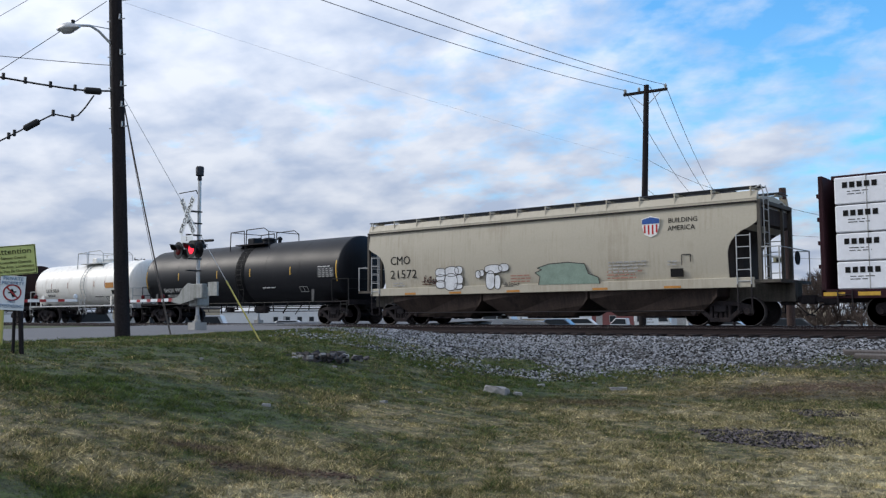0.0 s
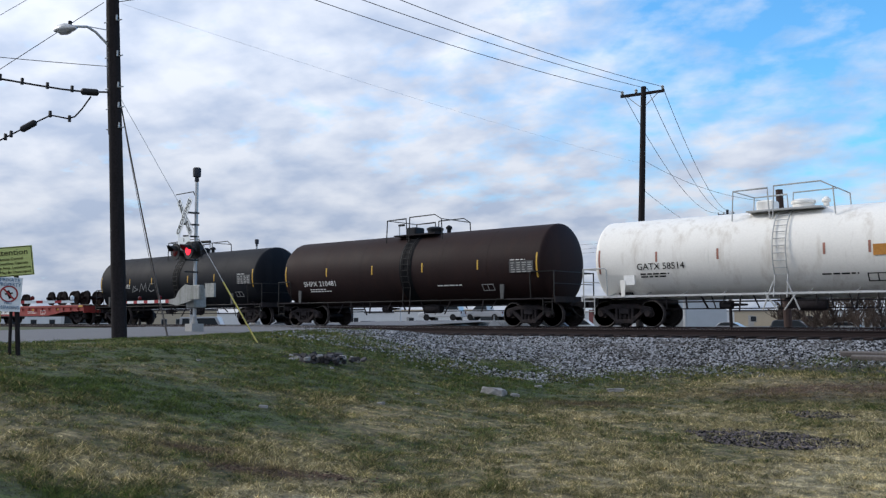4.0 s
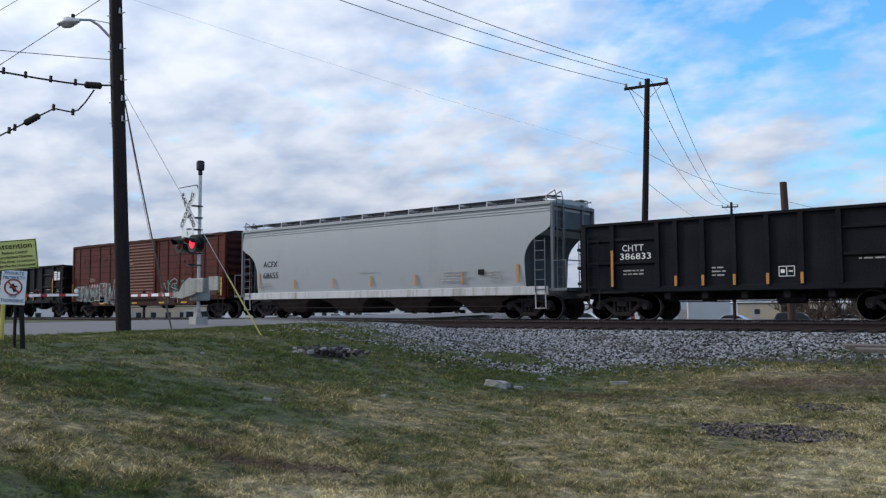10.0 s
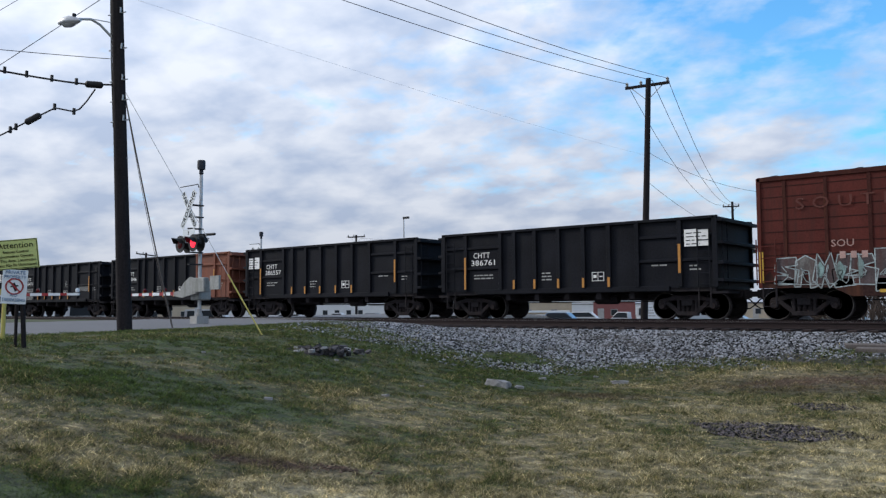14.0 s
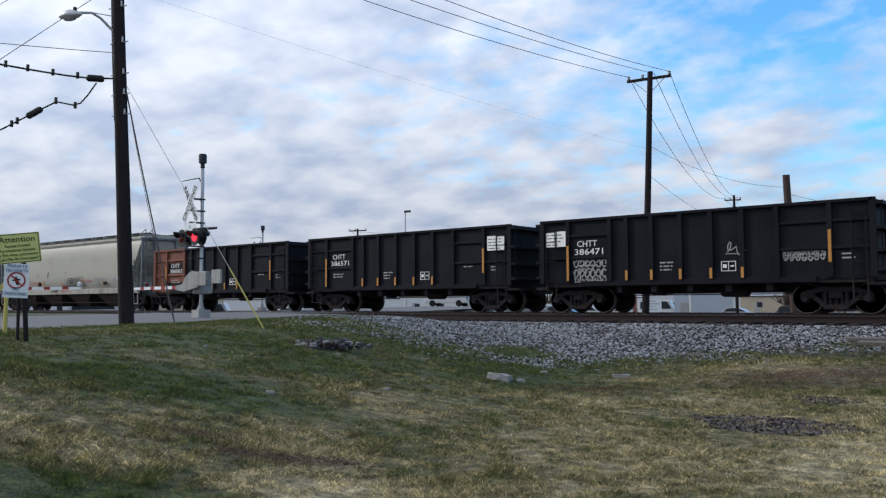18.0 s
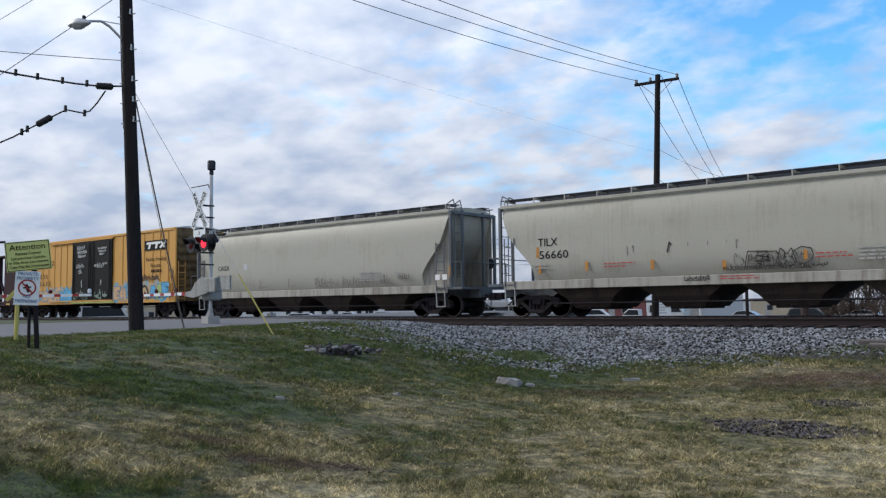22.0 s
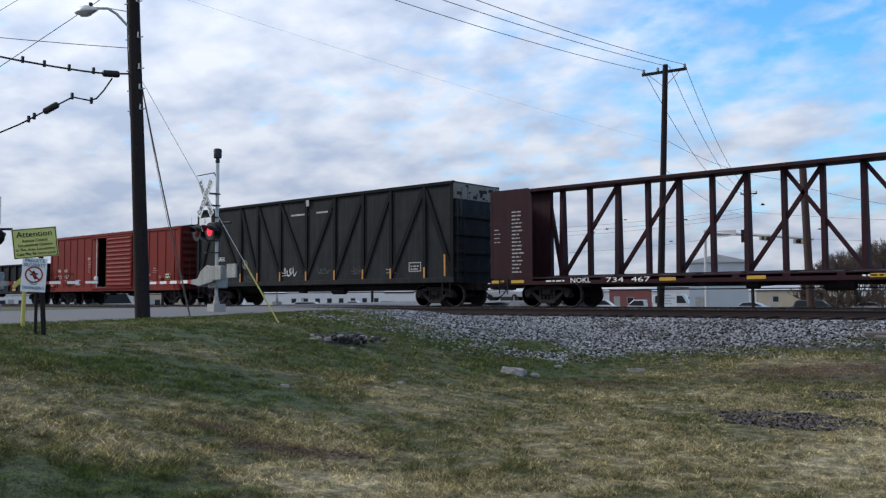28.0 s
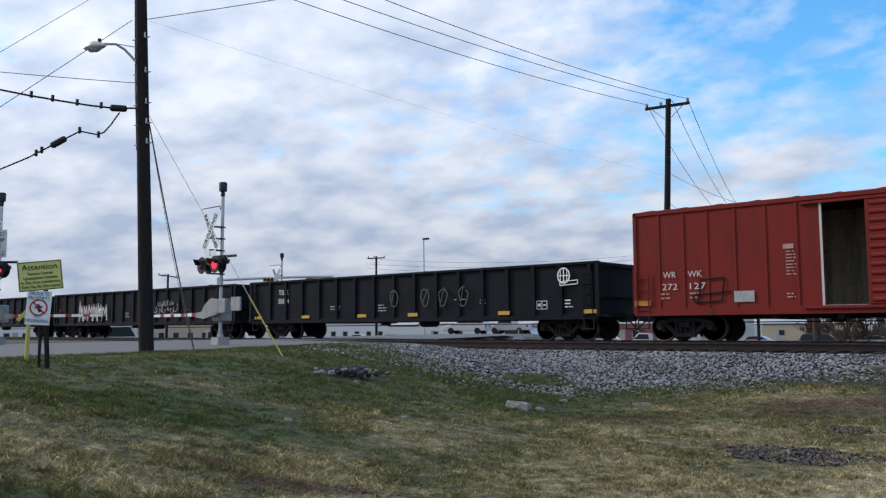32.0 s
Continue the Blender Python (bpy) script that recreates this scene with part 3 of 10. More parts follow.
def part(name, bm, material, parent, label="", smooth=False, bevel=0.0, at=None):
    """Link a bmesh, or a mesh, as one mesh object under a thing or under a part."""
    me = bm if isinstance(bm, bpy.types.Mesh) else mesh_of(name, bm, material, smooth, bevel)
    ob = new(name, me)
    ob.parent = parent
    if at is not None:
        ob.matrix_basis = at
    return tagged(ob, label, kind="stuff" if name in JOINED else "")


# lettering and marks too small to pick apart
JOINED = {"small_lettering", "panel_print", "printed_mark", "placard_print", "stencilled_note", "drip", "rust_patch", "spray_tag", "dark_tag", "overspray", "chalk_tag", "tag_outline", "consolidated_stencil"}


def thing(name, label, category, m=None, group="", kind=""):
    ob = new(name)
    ob.empty_display_size = 0.2
    if m is not None:
        ob.matrix_basis = m
    return tagged(ob, label, category, group, kind)


def B():
    return bmesh.new()


TEXTS = {}


def words(text, size, material, parent, m, name="lettering", width=None, label="", depth=0.0):
    """Lettering as a thin mesh, centred on m, facing its own -y."""
    key = (text, size, width, depth, material.name)
    if key not in TEXTS:
        cu = bpy.data.curves.new("lettering", "FONT")
        cu.body, cu.size, cu.align_x, cu.align_y, cu.resolution_u = text, size, "CENTER", "CENTER", 2
        cu.extrude = 0.002
        ob = bpy.data.objects.new("lettering", cu)
        scene.collection.objects.link(ob)
        bpy.context.view_layer.update()
        me = bpy.data.meshes.new_from_object(ob.evaluated_get(bpy.context.evaluated_depsgraph_get()))
        bpy.data.objects.remove(ob)
        bpy.data.curves.remove(cu)
        me.materials.clear()
        me.materials.append(material)
        if width:
            xs = [v.co.x for v in me.vertices]
            k = width / max(0.01, max(xs) - min(xs))
            for v in me.vertices:
                v.co.x *= k
        me.transform(Matrix.Rotation(radians(90), 4, "X"))
        TEXTS[key] = me
    ob = new(name, TEXTS[key])
    ob.parent = parent
    ob.matrix_basis = m
    return tagged(ob, label)


def patch(bm, x0, x1, z0, z1, y, t=0.004):
    return box(bm, x0, x1, y - t, y, z0, z1)


def small_print(bm, x, z, w, rows, step, y, rnd, h=0.045, t=0.004):
    """Lines of writing too small to read, as bars."""
    for i in range(rows):
        u, end = x, x + w * rnd.uniform(0.6, 1.0)
        while u < end:
            l = rnd.uniform(0.08, 0.3)
            patch(bm, u, min(end, u + l), z - i * step, z - i * step + h, y, t)
            u += l + 0.05
    return bm


def stroke(bm, pts, w, y, t=0.006):
    """A painted line through (x, z) points on the plane y."""
    for a, b in zip(pts, pts[1:]):
        if math.dist(a, b) > 1e-4:
            slant(bm, a, b, w, y - t, y)
    return bm


def scrawl(bm, x0, x1, z0, z1, y, rnd, letters, w=0.05, t=0.006):
    """Spray-painted letter shapes that spell nothing."""
    step = (x1 - x0) / letters
    for i in range(letters):
        cx, n = x0 + (i + 0.5) * step, 9
        k0, spin = rnd.uniform(0, 6.28), rnd.choice((-1, 1)) * rnd.uniform(4.2, 6.6)
        pts = []
        for j in range(n):
            k = k0 + spin * j / (n - 1)
            r = 0.5 + 0.12 * math.sin(3 * k + i)
            pts.append((cx + step * 0.55 * r * math.cos(k) * 1.5, (z0 + z1) / 2 + (z1 - z0) * 0.5 * math.sin(k) * rnd.uniform(0.75, 1.1)))
        stroke(bm, pts, w, y, t)
        stroke(bm, [(cx - step * 0.3, z0 + rnd.uniform(0, 0.2)), (cx + step * rnd.uniform(-0.1, 0.4), z1)], w * 0.8, y, t)
    return bm


def blob(bm, cx, cz, rx, rz, y, rnd, n=18, t=0.005):
    ph = rnd.uniform(0, 6)
    pts = [(cx + rx * (1 + 0.16 * math.sin(3 * k + ph) + 0.1 * math.sin(5 * k)) * math.cos(k), cz + rz * (1 + 0.12 * math.sin(4 * k + ph)) * math.sin(k)) for k in (2 * math.pi * i / n for i in range(n))]
    return prism(bm, pts, "y", y - t, y)


SHAPES = (((0, 0), (0.1, 0.9), (0.5, 1.05), (0.95, 0.85), (1, 0), (0.7, -0.05), (0.65, 0.55), (0.35, 0.55), (0.3, 0)),
          ((0, 0.05), (0.9, 0), (1.05, 0.5), (0.45, 0.62), (0.95, 0.7), (0.9, 1), (0.05, 1), (0, 0.5), (0.6, 0.38), (0, 0.33)),
          ((0, 0), (1, 0.05), (0.95, 0.3), (0.5, 0.33), (0.85, 0.42), (0.85, 0.62), (0.5, 0.66), (1, 0.75), (1.05, 1), (0.05, 1)),
          ((0, -0.05), (0.3, 1), (0.75, 1.02), (1.05, 0), (0.7, -0.02), (0.6, 0.3), (0.42, 0.3), (0.35, 0)),
          ((0, 0.2), (0.25, 1.1), (0.5, 0.7), (0.8, 1.1), (1, 0.2), (0.7, -0.1), (0.5, 0.3), (0.3, -0.1)),
          ((0.1, 0.1), (0, 0.5), (0.15, 0.9), (0.5, 1.03), (0.9, 0.9), (1.02, 0.5), (0.85, 0.1), (0.5, -0.03)))


def piece(parent, x0, x1, z0, z1, y, rnd, n, fills, line, w=0.04, names=("spray_fill", "tag_outline"), overlap=1.25):
    """A row of fat sprayed shapes, each filled in one paint and outlined in another, that spell nothing."""
    step = (x1 - x0) / n
    for i in range(n):
        shape, lean = rnd.choice(SHAPES), rnd.uniform(-0.18, 0.22)
        zb, h = z0 + rnd.uniform(0, 0.12) * (z1 - z0), (z1 - z0) * rnd.uniform(0.78, 1.0)
        flip = rnd.random() < 0.4
        pts = []
        for u, v in shape:
            u = 1 - u if flip else u
            pts.append((x0 + i * step + (u * overlap + lean * v + rnd.uniform(-0.05, 0.05)) * step, zb + (v + rnd.uniform(-0.04, 0.04)) * h))
        holder, deep = parent, y - 0.0015 * (i % 3)
        if fills:
            bm = B()
            prism(bm, pts, "y", deep - 0.004, deep)
            holder = part(names[0], bm, M[rnd.choice(fills)], parent)
        bm = B()
        stroke(bm, pts + pts[:1], w, deep - 0.004, 0.003)
        cx, cz = x0 + (i + 0.5) * step, zb + h * 0.5
        stroke(bm, [(cx - 0.1 * step, cz + rnd.uniform(0, 0.25) * h), (cx + 0.15 * step, cz + rnd.uniform(-0.2, 0.1) * h)], w * 0.8, deep - 0.004, 0.003)
        part(names[1], bm, M[line], holder)


def bubble(parent, cx, cz, rx, rz, y, fill, line, w):
    """One rounded sprayed shape with an outline."""
    n = 20
    pts = []
    for i in range(n):
        c, d = math.cos(2 * math.pi * i / n), math.sin(2 * math.pi * i / n)
        pts.append((cx + rx * math.copysign(abs(c) ** 0.8, c), cz + rz * math.copysign(abs(d) ** 0.8, d)))
    bm = B()
    prism(bm, pts, "y", y - 0.004, y)
    holder = part("spray_fill", bm, M[fill], parent)
    bm = B()
    stroke(bm, pts + pts[:1], w, y - 0.004, 0.003)
    part("tag_outline", bm, M[line], holder)


def handwriting(bm, x0, x1, z, h, y, rnd, w=0.022):
    """A quick looping hand-written mark, one thin line, that spells nothing."""
    turns, p1, p2 = max(2.5, (x1 - x0) / h * 2.0), rnd.uniform(0, 6), rnd.uniform(0, 6)
    n = int(turns * 9)
    pts = []
    for i in range(n + 1):
        k = 2 * math.pi * turns * i / n
        tall = 0.55 + 0.45 * math.sin(0.61 * k + p2)
        pts.append((x0 + (x1 - x0) * i / n + 0.28 * h * math.cos(k + p1) * (0.6 + 0.4 * math.sin(0.43 * k)), z + h * (0.35 + 0.5 * math.sin(k + p1) * tall + 0.12 * math.sin(0.9 * k + p2))))
    stroke(bm, pts, w, y, 0.004)
    return stroke(bm, [(x0 - 0.1 * h, z - 0.12 * h), (x0 + (x1 - x0) * rnd.uniform(0.6, 1.0), z - rnd.uniform(0.0, 0.2) * h)], w * 0.8, y, 0.004)


def drips(bm, x0, x1, z, n, y, rnd, longest=0.5, w=0.03):
    for _ in range(n):
        u, l = rnd.uniform(x0, x1), rnd.uniform(0.15, 1.0) * longest
        patch(bm, u - w * rnd.uniform(0.3, 1), u + w * rnd.uniform(0.3, 1), z - l, z, y, 0.003)
    return bm
# ---- the train ----
TRACK_Y, NEAR_TRACK_Y = 28.30, 24.40


def gone(t):
    """Metres that the train has gone along the track, from its place at 16 s."""
    return 10.742 * (t - 16) + 0.00466 * (t - 16) ** 2


SHARED = {}
TRAIN, WHEELSETS = [], []


def shared(key, build):
    if key not in SHARED:
        SHARED[key] = build()
    return SHARED[key]


def wheel_mesh(r):
    def build():
        bm = B()
        lathe(bm, [(-0.075, r * 0.30), (-0.075, r * 0.2), (-0.05, r * 0.36), (-0.035, r * 0.80), (-0.062, r * 0.86), (-0.062, r * 0.985), (-0.05, r), (0.045, r + 0.004), (0.055, r + 0.028), (0.072, r + 0.028), (0.075, r * 0.86), (0.03, r * 0.8), (0.03, r * 0.3), (0.06, r * 0.2)], "y", 32)
        return mesh_of("wheel", bm, M["wheel"], True)
    return shared(("wheel", r), build)


def rim_mesh(r):
    def build():
        bm = B()
        lathe(bm, [(-0.066, r * 0.955), (-0.0665, r * 0.957), (-0.0665, r * 0.992), (-0.066, r * 0.994)], "y", 40)
        me = mesh_of("rim", bm, M["rim"], True)
        return me
    return shared(("rim", r), build)


def axle_mesh():
    def build():
        bm = B()
        lathe(bm, [(-1.0, 0.04), (-1.0, 0.07), (-0.85, 0.07), (-0.8, 0.09), (0.8, 0.09), (0.85, 0.07), (1.0, 0.07), (1.0, 0.04)], "y", 14)
        return mesh_of("axle", bm, M["truck"], True)
    return shared("axle", build)


def side_frame_mesh(base, r):
    def build():
        h, bm = base / 2, B()
        y0, y1 = -0.09, 0.09
        slant(bm, (-h - 0.1, r + 0.14), (-0.32, r + 0.30), 0.15, y0, y1)
        slant(bm, (0.32, r + 0.30), (h + 0.1, r + 0.14), 0.15, y0, y1)
        slant(bm, (-0.5, r + 0.27), (0.5, r + 0.27), 0.17, y0, y1)
        slant(bm, (-h + 0.16, r + 0.12), (-0.28, r - 0.24), 0.14, y0, y1)
        slant(bm, (h - 0.16, r + 0.12), (0.28, r - 0.24), 0.14, y0, y1)
        slant(bm, (-0.36, r - 0.26), (0.36, r - 0.26), 0.14, y0, y1)
        for s in (-1, 1):
            box(bm, s * h - 0.14, s * h + 0.14, y0 - 0.01, y1, r - 0.02, r + 0.16)
            box(bm, s * 0.31 - 0.05, s * 0.31 + 0.05, y0, y1, r - 0.22, r + 0.28)
        return mesh_of("side_frame", bm, M["truck"], False, 0.018)
    return shared(("side_frame", base, r), build)


def spring_mesh(r):
    def build():
        bm = B()
        for dx in (-0.17, 0.0, 0.17):
            prof = []
            for i in range(13):
                prof.append((r - 0.19 + i * 0.025, 0.062 if i % 2 else 0.078))
            lathe(bm, prof, "z", 10, (dx, 0, 0))
        return mesh_of("spring_nest", bm, M["truck"], True)
    return shared(("spring", r), build)


def bearing_mesh():
    def build():
        bm = B()
        lathe(bm, [(-0.12, 0.03), (-0.12, 0.09), (-0.09, 0.11), (0.0, 0.12), (0.05, 0.12)], "y", 14)
        return mesh_of("bearing_cap", bm, M["truck"], True)
    return shared("bearing", build)


def bolster_mesh(r):
    def build():
        bm = B()
        box(bm, -0.2, 0.2, -1.12, 1.12, r + 0.0, r + 0.2)
        box(bm, -0.26, 0.26, -0.3, 0.3, r + 0.2, r + 0.3)
        for s in (-1, 1):
            box(bm, s * 0.34 - 0.05, s * 0.34 + 0.05, -0.95, 0.95, r - 0.1, r + 0.02)
        return mesh_of("bolster", bm, M["under"], False, 0.02)
    return shared(("bolster", r), build)


def add_trucks(car, centres, base=1.78, r=0.457):
    for cx in centres:
        truck = part("truck", bolster_mesh(r), None, car, "grimy two-axle freight truck", at=pose(cx, 0, 0))
        for s in (-1, 1):
            part("side_frame", side_frame_mesh(base, r), None, truck, at=pose(0, s * 1.0, 0))
            part("spring_nest", spring_mesh(r), None, truck, at=pose(0, s * 1.0, 0))
            for e in (-1, 1):
                part("bearing_cap", bearing_mesh(), None, truck, at=pose(e * base / 2, s * 1.02, r, 0, 0, 0 if s < 0 else 180))
        for e in (-1, 1):
            ws = part("wheelset", axle_mesh(), None, car, at=pose(cx + e * base / 2, 0, r))
            for s in (-1, 1):
                w = part("wheel", wheel_mesh(r), None, ws, at=pose(0, s * 0.75, 0, 0, 0, 0 if s < 0 else 180))
                if s < 0:
                    part("rim", rim_mesh(r), None, w, "worn bright rim")
            WHEELSETS.append((ws, cx + e * base / 2, r))


def coupler_mesh():
    def build():
        bm = B()
        box(bm, -0.1, 0.55, -0.1, 0.1, 0.74, 0.92)
        prism(bm, [(0.5, -0.14), (0.78, -0.16), (0.82, -0.02), (0.68, 0.0), (0.68, 0.06), (0.8, 0.1), (0.78, 0.2), (0.5, 0.14)], "z", 0.69, 0.97)
        box(bm, -0.25, 0.1, -0.22, 0.22, 0.66, 1.0)
        return mesh_of("coupler", bm, M["under"], False, 0.02)
    return shared("coupler", build)


def hose_mesh():
    def build():
        bm = B()
        path_bar(bm, [(0.1, -0.25, 0.72), (0.3, -0.28, 0.66), (0.5, -0.26, 0.45), (0.62, -0.2, 0.36), (0.74, -0.1, 0.34)], 0.024, 6)
        return mesh_of("brake_hose", bm, M["cable"], True)
    return shared("hose", build)


def add_couplers(car, half):
    for s in (-1, 1):
        m = pose(s * half, 0, 0, 0, 0, 0 if s > 0 else 180)
        part("coupler", coupler_mesh(), None, car, at=m)
        part("brake_hose", hose_mesh(), None, car, at=m)


def ladder(bm, x, y, z0, z1, w=0.4, along="x", r=0.016, step=0.36):
    dx, dy = (w, 0) if along == "x" else (0, w)
    bar(bm, (x, y, z0), (x, y, z1), r * 1.3)
    bar(bm, (x + dx, y + dy, z0), (x + dx, y + dy, z1), r * 1.3)
    z = z0 + 0.1
    while z < z1:
        bar(bm, (x, y, z), (x + dx, y + dy, z), r)
        z += step
    return bm


def start_car(name, label, x0, x1):
    """A car whose body goes from x0 to x1 along the track when it stands at its place of 16 s."""
    c = (x0 + x1) / 2
    car = thing(name, label, "rail car", pose(c, TRACK_Y, 0), group="cars of the freight train")
    TRAIN.append((car, c))
    return car, (x1 - x0) / 2


def brake_gear(car, half, x=0.0):
    bm = B()
    lathe(bm, [(-0.45, 0.1), (-0.45, 0.16), (-0.4, 0.19), (0.4, 0.19), (0.45, 0.16), (0.45, 0.1)], "x", 16, (x + 1.2, -0.55, 0.72))
    part("air_reservoir", bm, M["under"], car, smooth=True)
    bm = B()
    lathe(bm, [(-0.3, 0.05), (-0.3, 0.14), (0.1, 0.15), (0.12, 0.06), (0.6, 0.03)], "x", 14, (x - 1.4, -0.5, 0.74))
    part("brake_cylinder", bm, M["under"], car, smooth=True)
    bm = B()
    bar(bm, (-half + 1.0, -0.3, 0.62), (half - 1.0, -0.3, 0.62), 0.02)
    bar(bm, (-half + 1.0, -0.7, 0.85), (half - 1.0, -0.7, 0.85), 0.025)
    part("brake_rod", bm, M["under"], car)


def hand_brake(car, x, y, z, material):
    bm = B()
    lathe(bm, [(-0.02, 0.20), (-0.02, 0.23), (0.02, 0.23), (0.02, 0.20)], "x", 18, (x, y, z))
    for k in range(4):
        a = k * math.pi / 4
        bar(bm, (x, y - 0.21 * math.cos(a), z - 0.21 * math.sin(a)), (x, y + 0.21 * math.cos(a), z + 0.21 * math.sin(a)), 0.012)
    part("hand_brake_wheel", bm, material, car)


# -- tank cars --


def tank_car(label, x0, x1, r, zc, paint, rod, marks, seed, dome=0.0, jacket=False, plate=True, pale_frame=False, strips=(), stencil=2.5):
    """x0 and x1 are the ends of the tank's straight shell on the near side."""
    car, half = start_car("tank_car", label, x0, x1)
    rnd = random.Random(seed)
    bm = B()
    # shallow dished heads with a tight knuckle
    prof = [(-half - d, r * k) for d, k in ((0.34, 0.012), (0.335, 0.2), (0.31, 0.42), (0.27, 0.62), (0.215, 0.78), (0.155, 0.89), (0.095, 0.955), (0.045, 0.988), (0.0, 1.0))]
    prof += [(-half + 0.06, r), (-half / 2, r), (-0.01, r)]
    prof += [(-a, b) for a, b in prof[::-1]]
    lathe(bm, prof, "x", 56, (0, 0, zc))
    tank = part("tank", bm, paint, car, smooth=True)
    # weld rings and the wide band at the middle
    for u in (-half * 0.62, -half * 0.3, half * 0.34, half * 0.66):
        bm = B()
        lathe(bm, [(u - 0.012, r - 0.02), (u - 0.012, r + 0.004), (u + 0.012, r + 0.004), (u + 0.012, r - 0.02)], "x", 56, (0, 0, zc))
        part("weld_seam", bm, paint, tank, smooth=True)
    bm = B()
    lathe(bm, [(dome - 0.34, r - 0.02), (dome - 0.34, r + 0.006), (dome + 0.34, r + 0.006), (dome + 0.34, r - 0.02)], "x", 56, (0, 0, zc))
    if not jacket:
        part("spill_stain_band", bm, M["stain_black"] if paint != M["tank_white"] else paint, tank, smooth=True)
    else:
        bm.free()
    # saddles and stub sills
    for s in (-1, 1):
        bm = B()
        pts = [(-1.15, zc - r * 0.80), (-0.9, 1.0), (0.9, 1.0), (1.15, zc - r * 0.80)]
        prism(bm, pts, "x", s * (half - 0.85) - 0.2, s * (half - 0.85) + 0.2)
        part("saddle", bm, M["under"], car)
        bm = B()
        box(bm, *sorted((s * (half - 2.2), s * (half + 0.6))), -0.35, 0.35, 0.78, 1.12)
        part("stub_sill", bm, M["under"], car, bevel=0.02)
        bm = B()
        e0, e1 = sorted((s * (half - 1.5), s * (half + 0.6)))
        box(bm, e0, e1, -1.5, 1.5, 1.02, 1.07)
        box(bm, s * (half + 0.6) - 0.03, s * (half + 0.6) + 0.03, -1.5, 1.5, 0.90, 1.12)
        part("end_platform", bm, M["sill_pale"] if pale_frame else M["under"], car)
        # end railing and side ladders
        bm = B()
        for y in (-1.46, 1.46):
            path_bar(bm, [(s * (half + 0.56), y, 1.07), (s * (half + 0.56), y, 2.05), (s * (half - 0.35), y * 1.08, 2.05), (s * (half - 0.42), y * 1.08, 1.98), (s * (half - 0.42), y * 1.04, 1.07)], 0.024)
        bar(bm, (s * (half + 0.56), -1.46, 2.05), (s * (half + 0.56), 1.46, 2.05), 0.02)
        bar(bm, (s * (half + 0.56), -1.46, 1.6), (s * (half + 0.56), 1.46, 1.6), 0.016)
        part("end_railing", bm, rod, car)
        for y in (-1.5, 1.5):
            bm = B()
            ladder(bm, s * (half + 0.30) - 0.2, y, 0.45, 1.05, 0.4)
            part("sill_step", bm, rod, car)
    # handrail along the shell and its brackets
    for y in (-1, 1):
        bm = B()
        bar(bm, (-half + 0.2, y * 1.47, 1.04), (half - 0.2, y * 1.47, 1.04), 0.024)
        for i in range(9):
            u = (-half + 0.4) + (half - 0.4) * i / 4
            bar(bm, (u, y * 1.47, 1.04), (u, y * r * 0.55, zc - r * 0.80), 0.018)
        part("side_handrail", bm, rod, car)
    # manway platform on top
    top = zc + r
    bm = B()
    box(bm, dome - 1.15, dome + 1.15, -1.0, 1.0, top - 0.10, top - 0.05)
    part("dome_platform", bm, M["under"] if rod == M["rod_black"] else rod, car)
    for y in (-0.98, 0.98):
        zt = top + 0.62
        for a, b in ((-1.55, -0.45), (-0.25, 1.5)):
            dz = 0.06 if a > -1 else 0.0
            bm = B()
            path_bar(bm, [(dome + a - 0.06, y, top - 0.35), (dome + a, y, zt + dz), (dome + b - (0.35 if a > -1 else 0), y, zt + dz + 0.02), (dome + b, y, zt - 0.12), (dome + b + 0.05, y, top - 0.35)], 0.022)
            part("dome_railing", bm, rod, car)
    bm = B()
    bar(bm, (dome - 1.55, -0.98, top + 0.62), (dome - 1.55, 0.98, top + 0.62), 0.02)
    part("dome_end_rail", bm, rod, car)
    bm = B()
    bar(bm, (dome + 1.5, -0.98, top + 0.5), (dome + 1.5, 0.98, top + 0.5), 0.02)
    part("dome_end_rail", bm, rod, car)
    dark = M["tank_black"] if paint != M["tank_white"] else paint
    bm = B()
    lathe(bm, [(top - 0.15, 0.33), (top + 0.14, 0.33), (top + 0.16, 0.37), (top + 0.24, 0.37), (top + 0.30, 0.25), (top + 0.32, 0.04)], "z", 20, (dome + 0.35, 0, 0))
    part("manway_cover", bm, dark, car, smooth=True)
    bm = B()
    box(bm, dome - 1.05, dome - 0.5, -0.32, 0.32, top - 0.1, top + 0.34)
    part("valve_housing", bm, dark, car, bevel=0.05)
    bm = B()
    lathe(bm, [(top - 0.1, 0.09), (top + 0.16, 0.09), (top + 0.18, 0.14), (top + 0.26, 0.14), (top + 0.34, 0.05)], "z", 14, (dome + 1.0, 0.15, 0))
    part("safety_valve", bm, dark, car, smooth=True)
    # ladder up the near side
    for y in (-1, 1):
        bm = B()
        for dx in (-0.2, 0.2):
            pts = [(dome + dx, y * 1.5, 0.95)]
            for i in range(9):
                k = radians(-28 + 104 * i / 8)
                pts.append((dome + dx, y * (r + 0.07) * math.cos(k), zc + (r + 0.07) * math.sin(k)))
            path_bar(bm, pts, 0.02)
        for i in range(12):
            k = radians(-28 + 96 * i / 11)
            bar(bm, (dome - 0.2, y * (r + 0.07) * math.cos(k), zc + (r + 0.07) * math.sin(k)), (dome + 0.2, y * (r + 0.07) * math.cos(k), zc + (r + 0.07) * math.sin(k)), 0.013)
        part("side_ladder", bm, rod, car)
